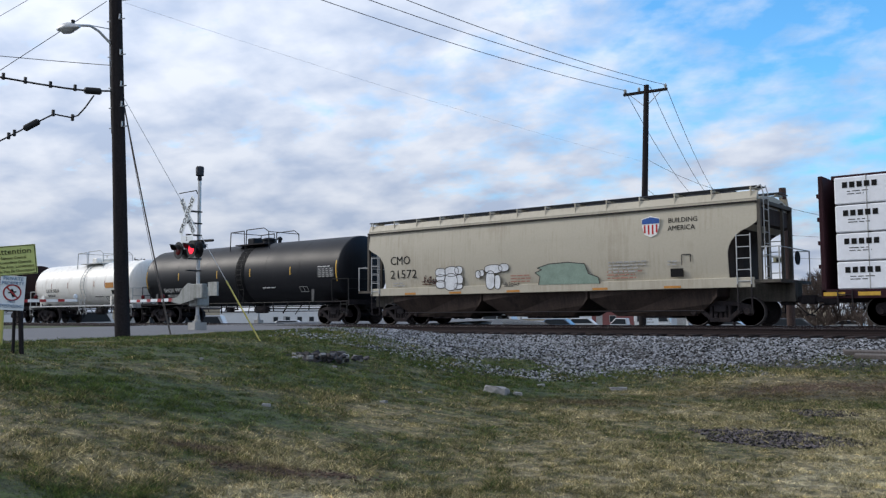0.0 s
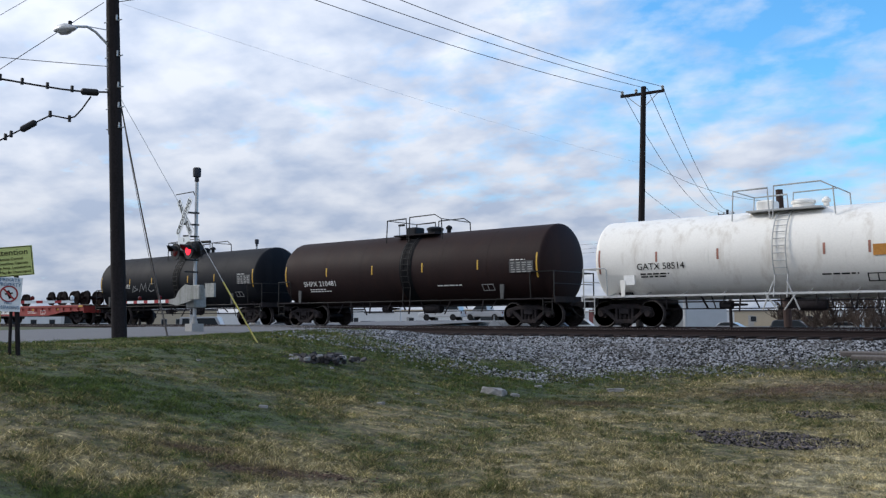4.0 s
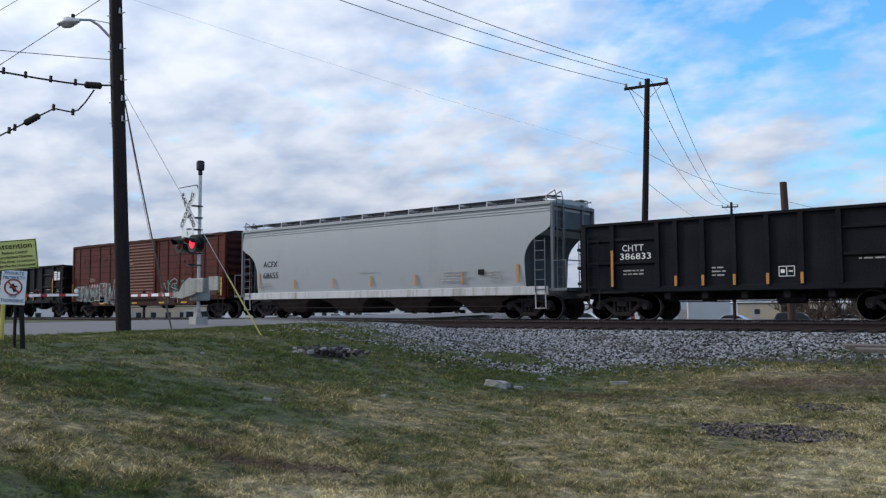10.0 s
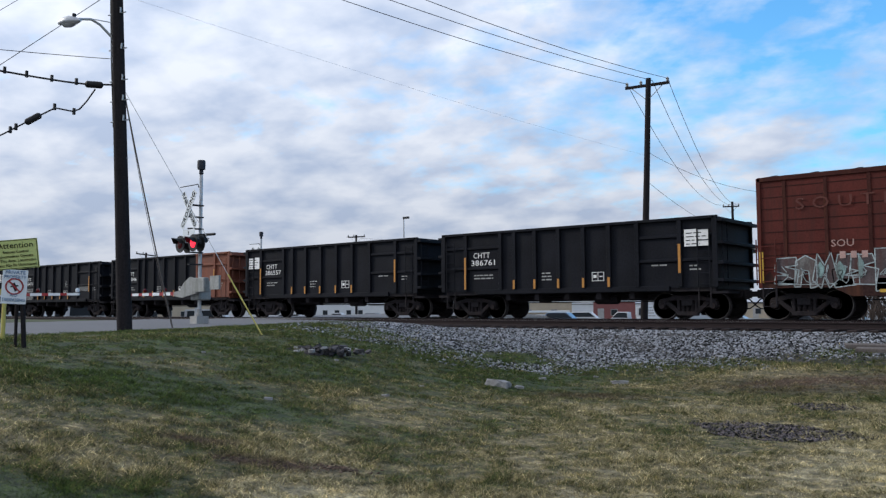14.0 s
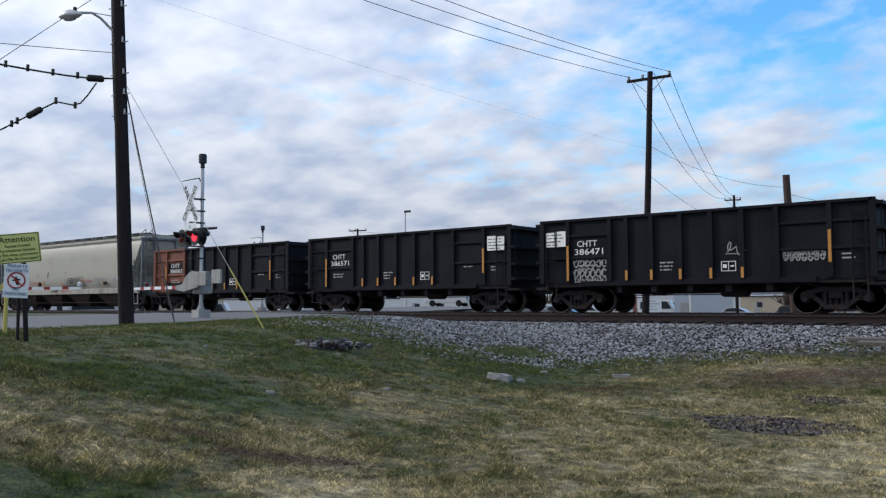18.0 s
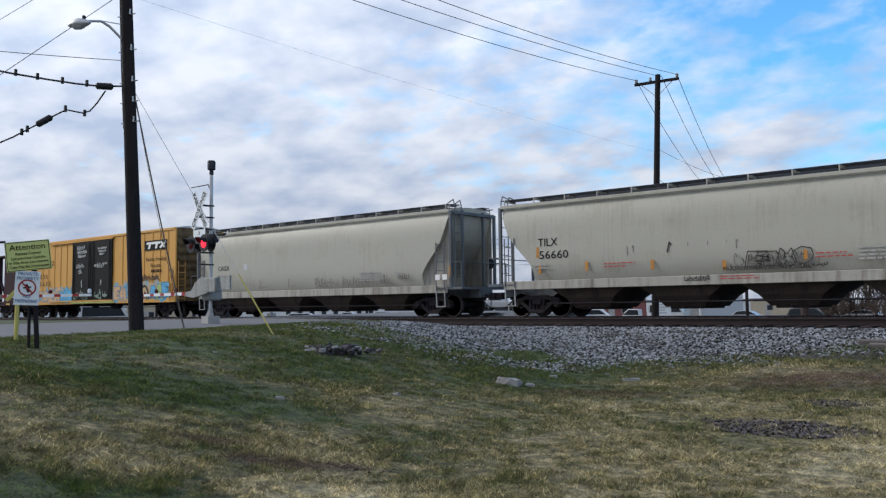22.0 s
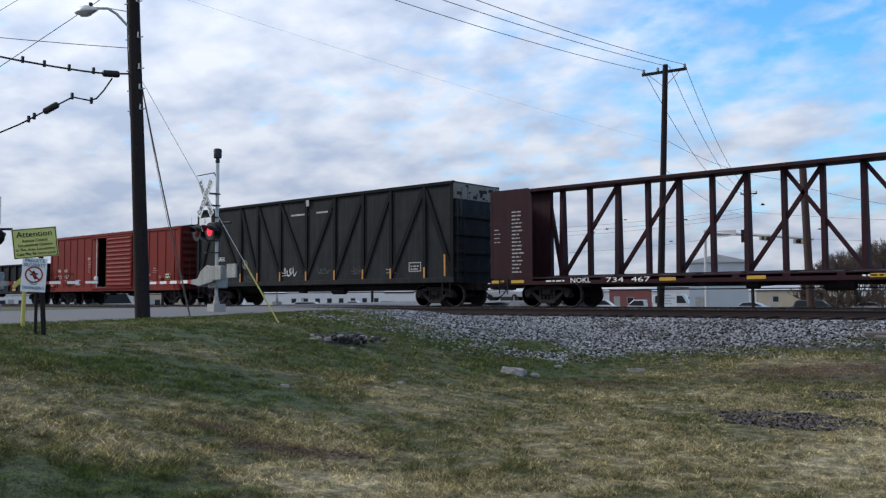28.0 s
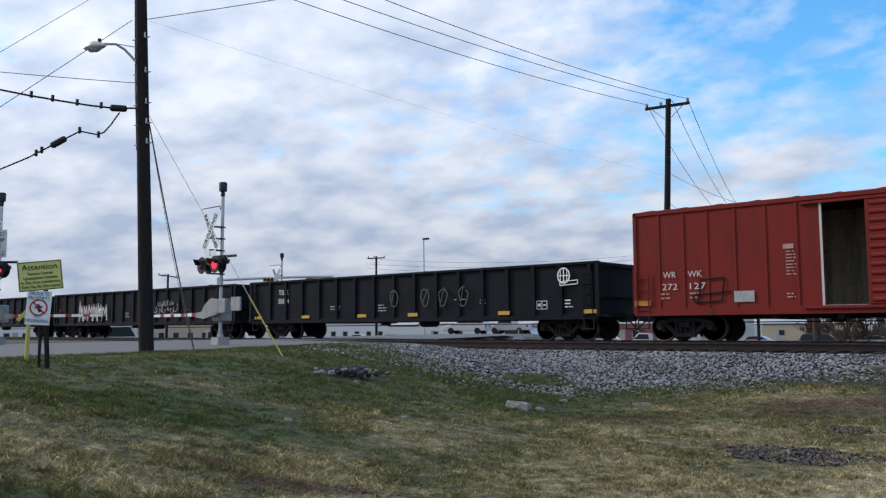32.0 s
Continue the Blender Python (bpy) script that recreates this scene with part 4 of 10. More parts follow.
    if pale_frame:
        bm = B()
        box(bm, -half - 0.5, half + 0.5, -1.47, -1.43, 1.03, 1.10)
        part("side_rail", bm, rod, car, "white side rail")
        bm = B()
        for a, b in (((dome - 0.2, 1.45), (dome - 0.55, 0.55)), ((dome + 0.2, 1.45), (dome + 0.55, 0.55)), ((dome - 0.5, 1.1), (dome - 0.1, 0.55)), ((dome + 0.5, 1.1), (dome + 0.1, 0.55))):
            bar(bm, (a[0], -1.46, a[1]), (b[0], -1.46, b[1]), 0.025)
        part("ladder_brace", bm, rod, car)
        bm = B()
        box(bm, -half + 1.05, -half + 1.45, -1.5, -1.42, 1.45, 1.78)
        part("placard_holder", bm, M["white"], car)
        bm = B()
        lathe(bm, [(half - 1.6, 0.05), (half - 1.6, 0.2), (half - 1.5, 0.24), (half - 0.7, 0.24), (half - 0.6, 0.2), (half - 0.6, 0.05)], "x", 14, (0, -1.2, 1.28))
        part("white_reservoir", bm, paint, car, smooth=True)
    # outlet under the middle
    bm = B()
    lathe(bm, [(0.62, 0.12), (0.62, 0.2), (0.8, 0.2), (0.85, 0.3), (zc - r + 0.06, 0.36)], "z", 14, (dome, 0, 0))
    part("bottom_outlet", bm, M["under"], car, smooth=True)
    # reflective marks wrapped on the shell
    tape = M["yellow"] if paint != M["tank_white"] else M["faint_red"]
    for i, u in enumerate([-half + 0.07] + (list(strips) or [-half + half * 0.4 * k for k in (1, 2, 3, 4)]) + [half - 0.12]):
        bm = B()
        k0, k1 = radians(-6), radians(8)
        if i in (0, 5):
            k0, k1 = radians(-20), radians(14)
        n = 5
        for j in range(n):
            a, b = k0 + (k1 - k0) * j / n, k0 + (k1 - k0) * (j + 1) / n
            q = [(u + dx, -(r + 0.006) * math.cos(k), zc + (r + 0.006) * math.sin(k)) for dx, k in ((-0.035, a), (0.035, a), (0.035, b), (-0.035, b))]
            bm.faces.new([bm.verts.new(p) for p in q])
        part("reflective_strip", bm, tape, tank)
    # lettering
    ink = M["black"] if paint == M["tank_white"] else M["white"]

    def on_shell(u, z):
        k = math.asin(max(-1, min(1, (z - zc) / r)))
        return pose(u, -(r + 0.012) * math.cos(k), zc + (r + 0.012) * math.sin(k), -math.degrees(k), 0, 0)
    for text, u, z, size, w in marks:
        words(text, size, ink, car, on_shell(u, z), width=w)
    for u, z, w, rows in ((marks[0][1] - 0.75, marks[0][2] - 0.26, 1.5, 2), (half * 0.30, zc - 0.75, 1.3, 1)):
        bm = B()
        small_print(bm, 0, 0, w, rows, 0.1, 0, rnd, 0.05)
        part("small_lettering", bm, ink, car, at=on_shell(u, z))
    if plate:
        bm = B()
        box(bm, -0.54, 0.54, -0.008, 0.0, -0.22, 0.22)
        board = part("data_panel", bm, M["faded_grey"] if ink == M["white"] else M["grey_ink"], car, at=on_shell(half - 0.80, zc - 0.12))
        bm = B()
        for i in range(5):
            for j in range(4):
                patch(bm, -0.46 + 0.25 * j, -0.46 + 0.25 * j + rnd.uniform(0.10, 0.2), 0.13 - 0.085 * i, 0.165 - 0.085 * i, -0.009)
        part("panel_figures", bm, M["grey_ink"] if ink == M["white"] else M["black"], board)
        bm = B()
        small_print(bm, -0.5, 0.25, 0.9, 1, 0.1, -0.003, rnd, 0.03)
        part("panel_print", bm, M["white"] if ink == M["white"] else M["black"], board)
    bm = B()
    for a, b, c, d in ((-0.28, 0.28, -0.15, -0.12), (-0.28, 0.28, 0.12, 0.15), (-0.28, -0.25, -0.12, 0.12), (0.25, 0.28, -0.12, 0.12), (-0.015, 0.015, -0.12, 0.12)):
        box(bm, a, b, -0.005, 0, c, d)
    part("consolidated_stencil", bm, M["grey_ink"] if ink == M["white"] else ink, car, at=on_shell(half - stencil, zc - 0.85))
    for u in (-half + 1.0, half - 1.75):
        bm = B()
        prism(bm, [(u - 0.05, 1.05), (u + 0.07, 1.05), (u + 0.10, 1.45), (u + 0.10, 1.62), (u - 0.08, 1.62), (u - 0.08, 1.45)], "y", -1.52, -1.47)
        part("placard_bracket", bm, M["faded_grey"] if ink == M["white"] else paint, car)
    # rigging that hangs under the shell
    bm = B()
    for i in range(14):
        u = -half + 2.4 + i * (2 * half - 4.8) / 13 + rnd.uniform(-0.2, 0.2)
        z = rnd.uniform(0.45, 0.72)
        bar(bm, (u, rnd.uniform(-1.2, -0.7), 1.05), (u + rnd.uniform(-0.1, 0.1), rnd.uniform(-1.2, -0.7), z), rnd.uniform(0.015, 0.04))
    part("pipe_rigging", bm, M["under"], car)
    add_trucks(car, (-half + 0.82, half - 0.82))
    add_couplers(car, half + 0.3)
    brake_gear(car, half)
    hand_brake(car, -half - 0.5, 0.5, 1.9, rod)
    return car


# -- covered hoppers --


def hopper(label, x0, x1, zt, zb, paint, sill, marks, seed, bays=3, cut="curve", lower_cut=1.9, end_paint=None, half_w=1.58, ink=None, swell=0.0, grooves=0, fascia=0.0, slope=None, plate=False):
    """zt: where the side meets the roof; zb: the underside of the side sill."""
    car, half = start_car("covered_hopper", label, x0, x1)
    rnd = random.Random(seed)
    end_paint, ink = end_paint or paint, ink or M["black"]
    zs = zb + 0.30

    def side(k):
        """How far out the side stands at a share of its height."""
        return half_w - swell * (2 * k - 1) ** 4 if swell else half_w - 0.10 + 0.10 * (1 - (2 * k - 1) ** 2)

    def inset(z):
        k = (z - zs) / (zt - zs)
        if cut == "straight":
            return lower_cut * float(np.interp(k, [0.0, 0.15, 0.25, 0.45, 0.6, 0.8, 0.97], [1.03, 1.03, 0.92, 0.57, 0.34, 0.18, 0.09]))
        if k > 0.68:
            return 0.12
        u = (0.68 - k) / 0.68
        return 0.12 + lower_cut * (1 - (1 - min(1, u * 1.9)) ** 2) ** 0.6
    bm = B()
    n, cols = 18, 30
    prof = []
    for i in range(n + 1):
        k = i / n
        prof.append((side(k), zs + (zt - zs) * k))
    for y, z in ((half_w - 0.26, zt + 0.10), (half_w * 0.55, zt + 0.20), (0.0, zt + 0.26)):
        prof.append((y, z))
    grid = {}
    for s in (-1, 1):
        for i, (y, z) in enumerate(prof):
            if y == 0.0 and s == 1:
                for j in range(cols + 1):
                    grid[s, i, j] = grid[-1, i, j]
                continue
            e = half - inset(min(z, zt))
            for j in range(cols + 1):
                grid[s, i, j] = bm.verts.new((-e + 2 * e * j / cols, s * y, z))
    for s in (-1, 1):
        for i in range(len(prof) - 1):
            for j in range(cols):
                q = [grid[s, i, j], grid[s, i, j + 1], grid[s, i + 1, j + 1], grid[s, i + 1, j]]
                bm.faces.new(list(dict.fromkeys(q)))
    for j in (0, cols):
        for i in range(len(prof) - 1):
            q = [grid[-1, i, j], grid[1, i, j], grid[1, i + 1, j], grid[-1, i + 1, j]]
            bm.faces.new(list(dict.fromkeys(q)))
    for j in range(cols):
        bm.faces.new((grid[-1, 0, j], grid[1, 0, j], grid[1, 0, j + 1], grid[-1, 0, j + 1]))
    body = part("body", bm, paint, car, smooth=True)
    # side sill and top chord
    for s in (-1, 1):
        bm = B()
        y0, y1 = sorted((s * (half_w - 0.12), s * half_w))
        box(bm, -half + 0.25, half - 0.25, y0, y1, zb, zs + 0.02)
        part("side_sill", bm, sill, car, bevel=0.015)
        bm = B()
        y0, y1 = sorted((s * (half_w - 0.12), s * (half_w - 0.03)))
        box(bm, -half + 0.1, half - 0.1, y0, y1, zt - 0.03, zt + 0.09)
        part("top_chord", bm, paint, car, bevel=0.012)
        for k in (0.33, 0.66):
            bm = B()
            z = zs + (zt - zs) * k
            e = half - inset(z) - 0.2
            y0, y1 = sorted((s * side(k) - s * 0.02, s * side(k) + s * 0.0025))
            box(bm, -e, e, y0, y1, z - 0.006, z + 0.006)
            part("side_seam", bm, paint, body)
        for i in range(grooves):
            bm = B()
            z = zt - 0.06 - 0.10 * i
            y0, y1 = sorted((s * (side((z - zs) / (zt - zs)) - 0.02), s * (side((z - zs) / (zt - zs)) + 0.022)))
            box(bm, -half + 0.15, half - 0.15, y0, y1, z - 0.02, z + 0.02)
            part("side_rib", bm, paint, body, bevel=0.008)
        if fascia:
            bm = B()
            prism(bm, [(s * (half_w - 0.20), zt + 0.07), (s * (half_w - 0.02), zt + 0.07), (s * (half_w - 0.14), zt + fascia), (s * (half_w - 0.20), zt + fascia)], "x", -half + 0.1, half - 0.1)
            part("roof_fascia", bm, paint, car, "pale sloping roof edge")
            bm = B()
            box(bm, -half + 0.1, half - 0.1, *sorted((s * (half_w - 0.1), s * (half_w - 0.005))), zt - 0.045, zt - 0.01)
            part("gutter_seam", bm, M["under"], car)
    for e in (-1, 1):
        zs_ = [zs + (zt - zs) * k / 14 for k in range(14)]
        # slope: dark sheet whose colour carries the undercut's shade and grime
        if slope:
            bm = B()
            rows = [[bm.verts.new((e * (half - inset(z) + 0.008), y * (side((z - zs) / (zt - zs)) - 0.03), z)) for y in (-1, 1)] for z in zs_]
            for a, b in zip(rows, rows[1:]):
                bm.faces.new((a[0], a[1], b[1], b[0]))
            part("slope_sheet", bm, slope, body, "grimy end slope sheet painted dark for its shade", smooth=True)
        if plate:
            for y in (-1, 1):
                bm = B()
                edge = [(e * (half - inset(z) - 0.05), z) for z in zs_] + [(e * (half - 0.10), zs_[-1]), (e * (half - 0.10), zs_[0])]
                prism(bm, edge, "y", *sorted((y * (half_w - 0.26), y * (half_w - 0.23))))
                part("end_plate", bm, sill, car, "pale plate closing the end of the side")
    lift = max(0.0, fascia - 0.16)
    # roof walk on brackets, rail along its edge, hatches
    bm = B()
    for y in (-1.12, -0.84, 0.84, 1.12):
        box(bm, -half + 0.1, half - 0.1, y - 0.10, y + 0.10, zt + lift + 0.30, zt + lift + 0.33)
    part("running_board", bm, M["walk_steel"], car)
    k = 0
    u = -half + 0.3
    while u < half - 0.2:
        for s in (-1, 1):
            bm = B()
            box(bm, u - 0.03, u + 0.03, *sorted((s * (half_w - 0.08), s * 0.8)), zt + lift + 0.22, zt + lift + 0.29)
            bar(bm, (u, s * (half_w - 0.06), zt + 0.02), (u, s * (half_w - 0.10), zt + lift + 0.30), 0.025)
            part("walk_bracket", bm, sill, car)
        u += (2 * half - 0.6) / 13
    bm = B()
    for s in (-1, 1):
        bar(bm, (-half + 0.1, s * (half_w - 0.10), zt + lift + 0.29), (half - 0.1, s * (half_w - 0.10), zt + lift + 0.29), 0.022)
    part("roof_edge_rail", bm, M["walk_steel"], car)
    bm = B()
    box(bm, -half + 1.2, half - 1.2, -0.42, 0.42, zt + lift + 0.22, zt + lift + 0.36)
    part("trough_hatch", bm, M["walk_steel"], car, bevel=0.03)
    # ends: platform, posts, ladders
    for s in (-1, 1):
        bm = B()
        box(bm, *sorted((s * (half - 0.25), s * (half + 0.55))), -half_w + 0.05, half_w - 0.05, zb + 0.14, zb + 0.24)
        box(bm, *sorted((s * (half - 2.6), s * (half + 0.6))), -0.35, 0.35, 0.78, zb + 0.16)
        part("end_platform", bm, M["under"] if end_paint == paint else end_paint, car)
        bm = B()
        for y in (-half_w + 0.10, half_w - 0.10):
            box(bm, *sorted((s * (half - 0.12), s * (half - 0.0))), y - 0.06, y + 0.06, zb + 0.2, zt + 0.02)
        for y in (-0.7, 0.7):
            box(bm, *sorted((s * (half - 0.12), s * (half - 0.02))), y - 0.05, y + 0.05, zb + 0.2, zt + 0.1)
        box(bm, *sorted((s * (half - 0.13), s * (half + 0.01))), -half_w + 0.05, half_w - 0.05, zt - 0.10, zt + 0.03)
        part("end_frame", bm, end_paint, car, bevel=0.012)
        for y in (-1, 1):
            bm = B()
            a = s * (half - 0.55)
            ladder(bm, a - 0.22, y * (half_w + 0.02), zb + 0.1, zt * 0.62 + zb * 0.38, 0.44)
            part("side_ladder", bm, M["rod"] if end_paint != M["end_steel"] else end_paint, car)
            bm = B()
            path_bar(bm, [(a - 0.22, y * (half_w + 0.01), zb + 0.1), (a - 0.22, y * (half_w - 0.02), 0.42), (a + 0.22, y * (half_w - 0.02), 0.42), (a + 0.22, y * (half_w + 0.01), zb + 0.1)], 0.022)
            part("sill_step", bm, M["rod"] if sill in (M["sill_pale"], M["sill_cream"]) else M["under"], car)
        bm = B()
        ladder(bm, s * (half + 0.02), -1.3, zb + 0.2, zt + 0.25, 0.44, "y")
        path_bar(bm, [(s * (half + 0.02), -1.3, zt + 0.25), (s * (half - 0.05), -1.3, zt + 0.5), (s * (half - 0.4), -1.3, zt + 0.34)], 0.02)
        path_bar(bm, [(s * (half + 0.02), -0.86, zt + 0.25), (s * (half - 0.05), -0.86, zt + 0.5), (s * (half - 0.4), -0.86, zt + 0.34)], 0.02)
        part("end_ladder", bm, M["rod"] if end_paint != M["end_steel"] else end_paint, car)
        bm = B()
        for y in (-half_w + 0.06, half_w - 0.06):
            path_bar(bm, [(s * (half + 0.52), y, zb + 0.24), (s * (half + 0.52), y, zb + 1.25), (s * (half - 0.1), y, zb + 1.25)], 0.02)
        bar(bm, (s * (half + 0.52), -half_w + 0.06, zb + 1.25), (s * (half + 0.52), half_w - 0.06, zb + 1.25), 0.02)
        part("end_railing", bm, M["rod"] if end_paint != M["end_steel"] else end_paint, car)
    # hopper bays and gates below
    span = 2 * half - 2 * lower_cut - 1.0
    for i in range(bays):
        c = -span / 2 + span * (i + 0.5) / bays
        w = span / bays / 2 - 0.12
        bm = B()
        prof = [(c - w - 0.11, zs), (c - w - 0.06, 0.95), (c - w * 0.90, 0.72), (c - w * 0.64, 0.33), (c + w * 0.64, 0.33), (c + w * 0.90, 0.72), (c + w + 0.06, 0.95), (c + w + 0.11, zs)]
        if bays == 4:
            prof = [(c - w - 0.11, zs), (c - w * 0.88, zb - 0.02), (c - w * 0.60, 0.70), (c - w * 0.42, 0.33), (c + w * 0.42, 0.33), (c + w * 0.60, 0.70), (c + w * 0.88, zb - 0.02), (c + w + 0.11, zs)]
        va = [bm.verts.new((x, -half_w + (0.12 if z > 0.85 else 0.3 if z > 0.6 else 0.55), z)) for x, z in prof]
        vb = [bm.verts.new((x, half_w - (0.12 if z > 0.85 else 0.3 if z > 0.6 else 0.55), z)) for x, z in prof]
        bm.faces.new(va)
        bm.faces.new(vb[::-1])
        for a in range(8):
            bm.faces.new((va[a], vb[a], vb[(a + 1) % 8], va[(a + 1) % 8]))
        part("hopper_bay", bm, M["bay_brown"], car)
        bm = B()
        box(bm, c - 0.55, c + 0.55, -1.0, 1.0, 0.26, 0.36)
        bar(bm, (c, -1.25, 0.31), (c, 1.25, 0.31), 0.04, 8)
        part("outlet_gate", bm, M["truck"], car, bevel=0.015)
    bm = B()
    bar(bm, (-half + 2.0, -1.28, 0.50), (half - 2.0, -1.28, 0.50), 0.022)
    part("train_line_pipe", bm, M["under"], car)
    for text, u, z, size, w in marks:
        k = (z - zs) / (zt - zs)
        words(text, size, ink, car, pose(u, -side(k) - 0.012, z), width=w)
    bm = B()
    for u, z, w, rows in ((-half + 1.6, marks[1][2] - 0.38, 0.9, 2), (half - 5.3, zb + 0.95, 1.6, 4), (half - 3.1, zb + 0.9, 0.4, 2)):
        small_print(bm, u, z, w, rows, 0.11, -half_w - 0.008, rnd, 0.05)
    part("small_lettering", bm, M["grey_ink"] if ink == M["black"] else ink, car)
    add_trucks(car, (-half + (1.55 if bays == 3 else 1.42), half - (1.55 if bays == 3 else 1.42)))
    add_couplers(car, half + 0.35)
    hand_brake(car, half + 0.45, 0.5, 2.2, M["under"])
    return car


# -- box cars --


def box_car(label, x0, x1, zt, zb, paint, marks, seed, posts, door=None, roof=None, door_paint=None, rise=0.32, half_w=1.58, ink=None, sill_drop=0.0, two_doors=False, end_paint=None, truck_at=1.75, post_paint=None, sill_paint=None, sill_at=(0.62, 0.5)):
    car, half = start_car("box_car", label, x0, x1)
    rnd = random.Random(seed)
    roof, door_paint, ink, end_paint = roof or paint, door_paint or paint, ink or M["white"], end_paint or paint
    post_paint, sill_paint = post_paint or paint, sill_paint or paint
    for s in (-1, 1):
        bm = B()
        y0, y1 = sorted((s * (half_w - 0.10), s * (half_w - 0.03)))
        if door and door.get("open") and s < 0:
            a, b = door["open"]
            for u0, u1, z0, z1 in ((-half, a, zb, zt), (b, half, zb, zt), (a, b, zb, door["z0"]), (a, b, door["z1"], zt)):
                box(bm, u0, u1, y0, y1, z0, z1)
        else:
            box(bm, -half, half, y0, y1, zb, zt)
        part("side_wall", bm, paint, car)
        for u, w in posts:
            bm = B()
            y0, y1 = sorted((s * (half_w - 0.03), s * half_w))
            box(bm, u - w / 2, u + w / 2, y0, y1, zb + 0.22, zt - 0.10)
            part("side_post", bm, post_paint, car, bevel=0.008)
        bm = B()
        y0, y1 = sorted((s * (half_w - 0.05), s * (half_w + 0.02)))
        box(bm, -half, half, y0, y1, zt - 0.12, zt + 0.02)
        part("eave", bm, post_paint, car, bevel=0.012)
        bm = B()
        pts = [(-half, zb + 0.24), (-half, zb), (-half * sill_at[0], zb), (-half * sill_at[1], zb - sill_drop), (half * sill_at[1], zb - sill_drop), (half * sill_at[0], zb), (half, zb), (half, zb + 0.24)]
        prism(bm, pts, "y", *sorted((s * (half_w - 0.04), s * (half_w + 0.012))))
        part("side_sill", bm, sill_paint, car)
        if door:
            doors = [(door["x0"], (door["x0"] + door["x1"]) / 2), ((door["x0"] + door["x1"]) / 2, door["x1"])] if two_doors else [(door["x0"], door["x1"])]
            for a, b in doors:
                bm = B()
                y0, y1 = sorted((s * half_w, s * (half_w + 0.055)))
                box(bm, a + 0.01, b - 0.01, y0, y1, door["z0"], door["z1"])
                leaf = part("door", bm, door_paint, car, "sliding box car door", bevel=0.012)
                if two_doors:
                    for z in (0.30, 0.62):
                        bm = B()
                        zz = door["z0"] + (door["z1"] - door["z0"]) * z
                        box(bm, a + 0.05, b - 0.05, *sorted((s * (half_w + 0.055), s * (half_w + 0.075))), zz - 0.03, zz + 0.03)
                        part("door_rail", bm, door_paint, leaf)
                    for u in (a + 0.25, b - 0.25):
                        bm = B()
                        bar(bm, (u, s * (half_w + 0.10), door["z0"] + 0.05), (u, s * (half_w + 0.10), door["z1"] - 0.1), 0.025)
                        part("lock_rod", bm, M["black"], leaf)
                else:
                    n = door.get("ribs", 14)
                    for i in range(n):
                        bm = B()
                        zz = door["z0"] + (door["z1"] - door["z0"]) * (i + 0.5) / n
                        h = (door["z1"] - door["z0"]) / n * 0.30
                        prism(bm, [(s * (half_w + 0.055), zz - h), (s * (half_w + 0.095), zz - h * 0.3), (s * (half_w + 0.095), zz + h * 0.3), (s * (half_w + 0.055), zz + h)], "x", a + 0.12, b - 0.12)
                        part("door_rib", bm, door_paint, leaf)
            for zz in (door["z0"] - 0.06, door["z1"] + 0.05):
                bm = B()
                box(bm, door["x0"] - (door["x1"] - door["x0"]) * 0.6, door["x1"] + 0.1, *sorted((s * (half_w - 0.03), s * (half_w + 0.08))), zz - 0.04, zz + 0.04)
                part("door_track", bm, sill_paint, car)
    # ends with pressed ribs
    for s in (-1, 1):
        bm = B()
        box(bm, *sorted((s * half, s * (half - 0.06))), -half_w + 0.06, half_w - 0.06, zb + 0.05, zt - 0.02)
        prism(bm, [(-half_w + 0.06, zt - 0.02), (half_w - 0.06, zt - 0.02), (half_w * 0.4, zt + rise * 0.8), (-half_w * 0.4, zt + rise * 0.8)], "x", *sorted((s * half, s * (half - 0.06))))
        # end_paint is darker than the sides: shade put into the colour
        end = part("end_wall", bm, end_paint, car)
        n = 8
        for i in range(n):
            zz = zb + 0.35 + (zt - zb - 0.55) * (i + 0.5) / n
            h = (zt - zb - 0.55) / n * 0.36
            bm = B()
            prism(bm, [(s * (half + 0.0), zz - h), (s * (half + 0.06), zz - h * 0.4), (s * (half + 0.06), zz + h * 0.4), (s * (half + 0.0), zz + h)], "y", -half_w + 0.14, half_w - 0.14)
            part("end_rib", bm, end_paint, end)
        for y in (-half_w + 0.03, half_w - 0.03):
            bm = B()
            box(bm, *sorted((s * (half - 0.1), s * (half + 0.03))), y - 0.05, y + 0.05, zb, zt)
            part("corner_post", bm, paint, car, bevel=0.012)
        bm = B()
        ladder(bm, s * (half + 0.12), -half_w + 0.12, zb + 0.1, zt - 1.9, 0.42, "y")
        part("end_ladder", bm, paint, car)
        for y in (-1, 1):
            bm = B()
            ladder(bm, s * (half - 0.30) - 0.22, y * (half_w + 0.05), zb + 0.1, zb + 1.5, 0.44)
            part("side_ladder", bm, paint, car)
            bm = B()
            a = s * (half - 0.30)
            path_bar(bm, [(a - 0.2, y * half_w, zb + 0.05), (a - 0.2, y * half_w, 0.42), (a + 0.2, y * half_w, 0.42), (a + 0.2, y * half_w, zb + 0.05)], 0.022)
            part("sill_step", bm, M["under"], car)
    # roof with seam ribs
    bm = B()
    prism(bm, [(-half_w - 0.01, zt), (half_w + 0.01, zt), (half_w * 0.45, zt + rise), (-half_w * 0.45, zt + rise)], "x", -half - 0.02, half + 0.02)
    rf = part("roof", bm, roof, car)
    n = 13
    for i in range(n):
        u = -half + 0.3 + (2 * half - 0.6) * i / (n - 1)
        bm = B()
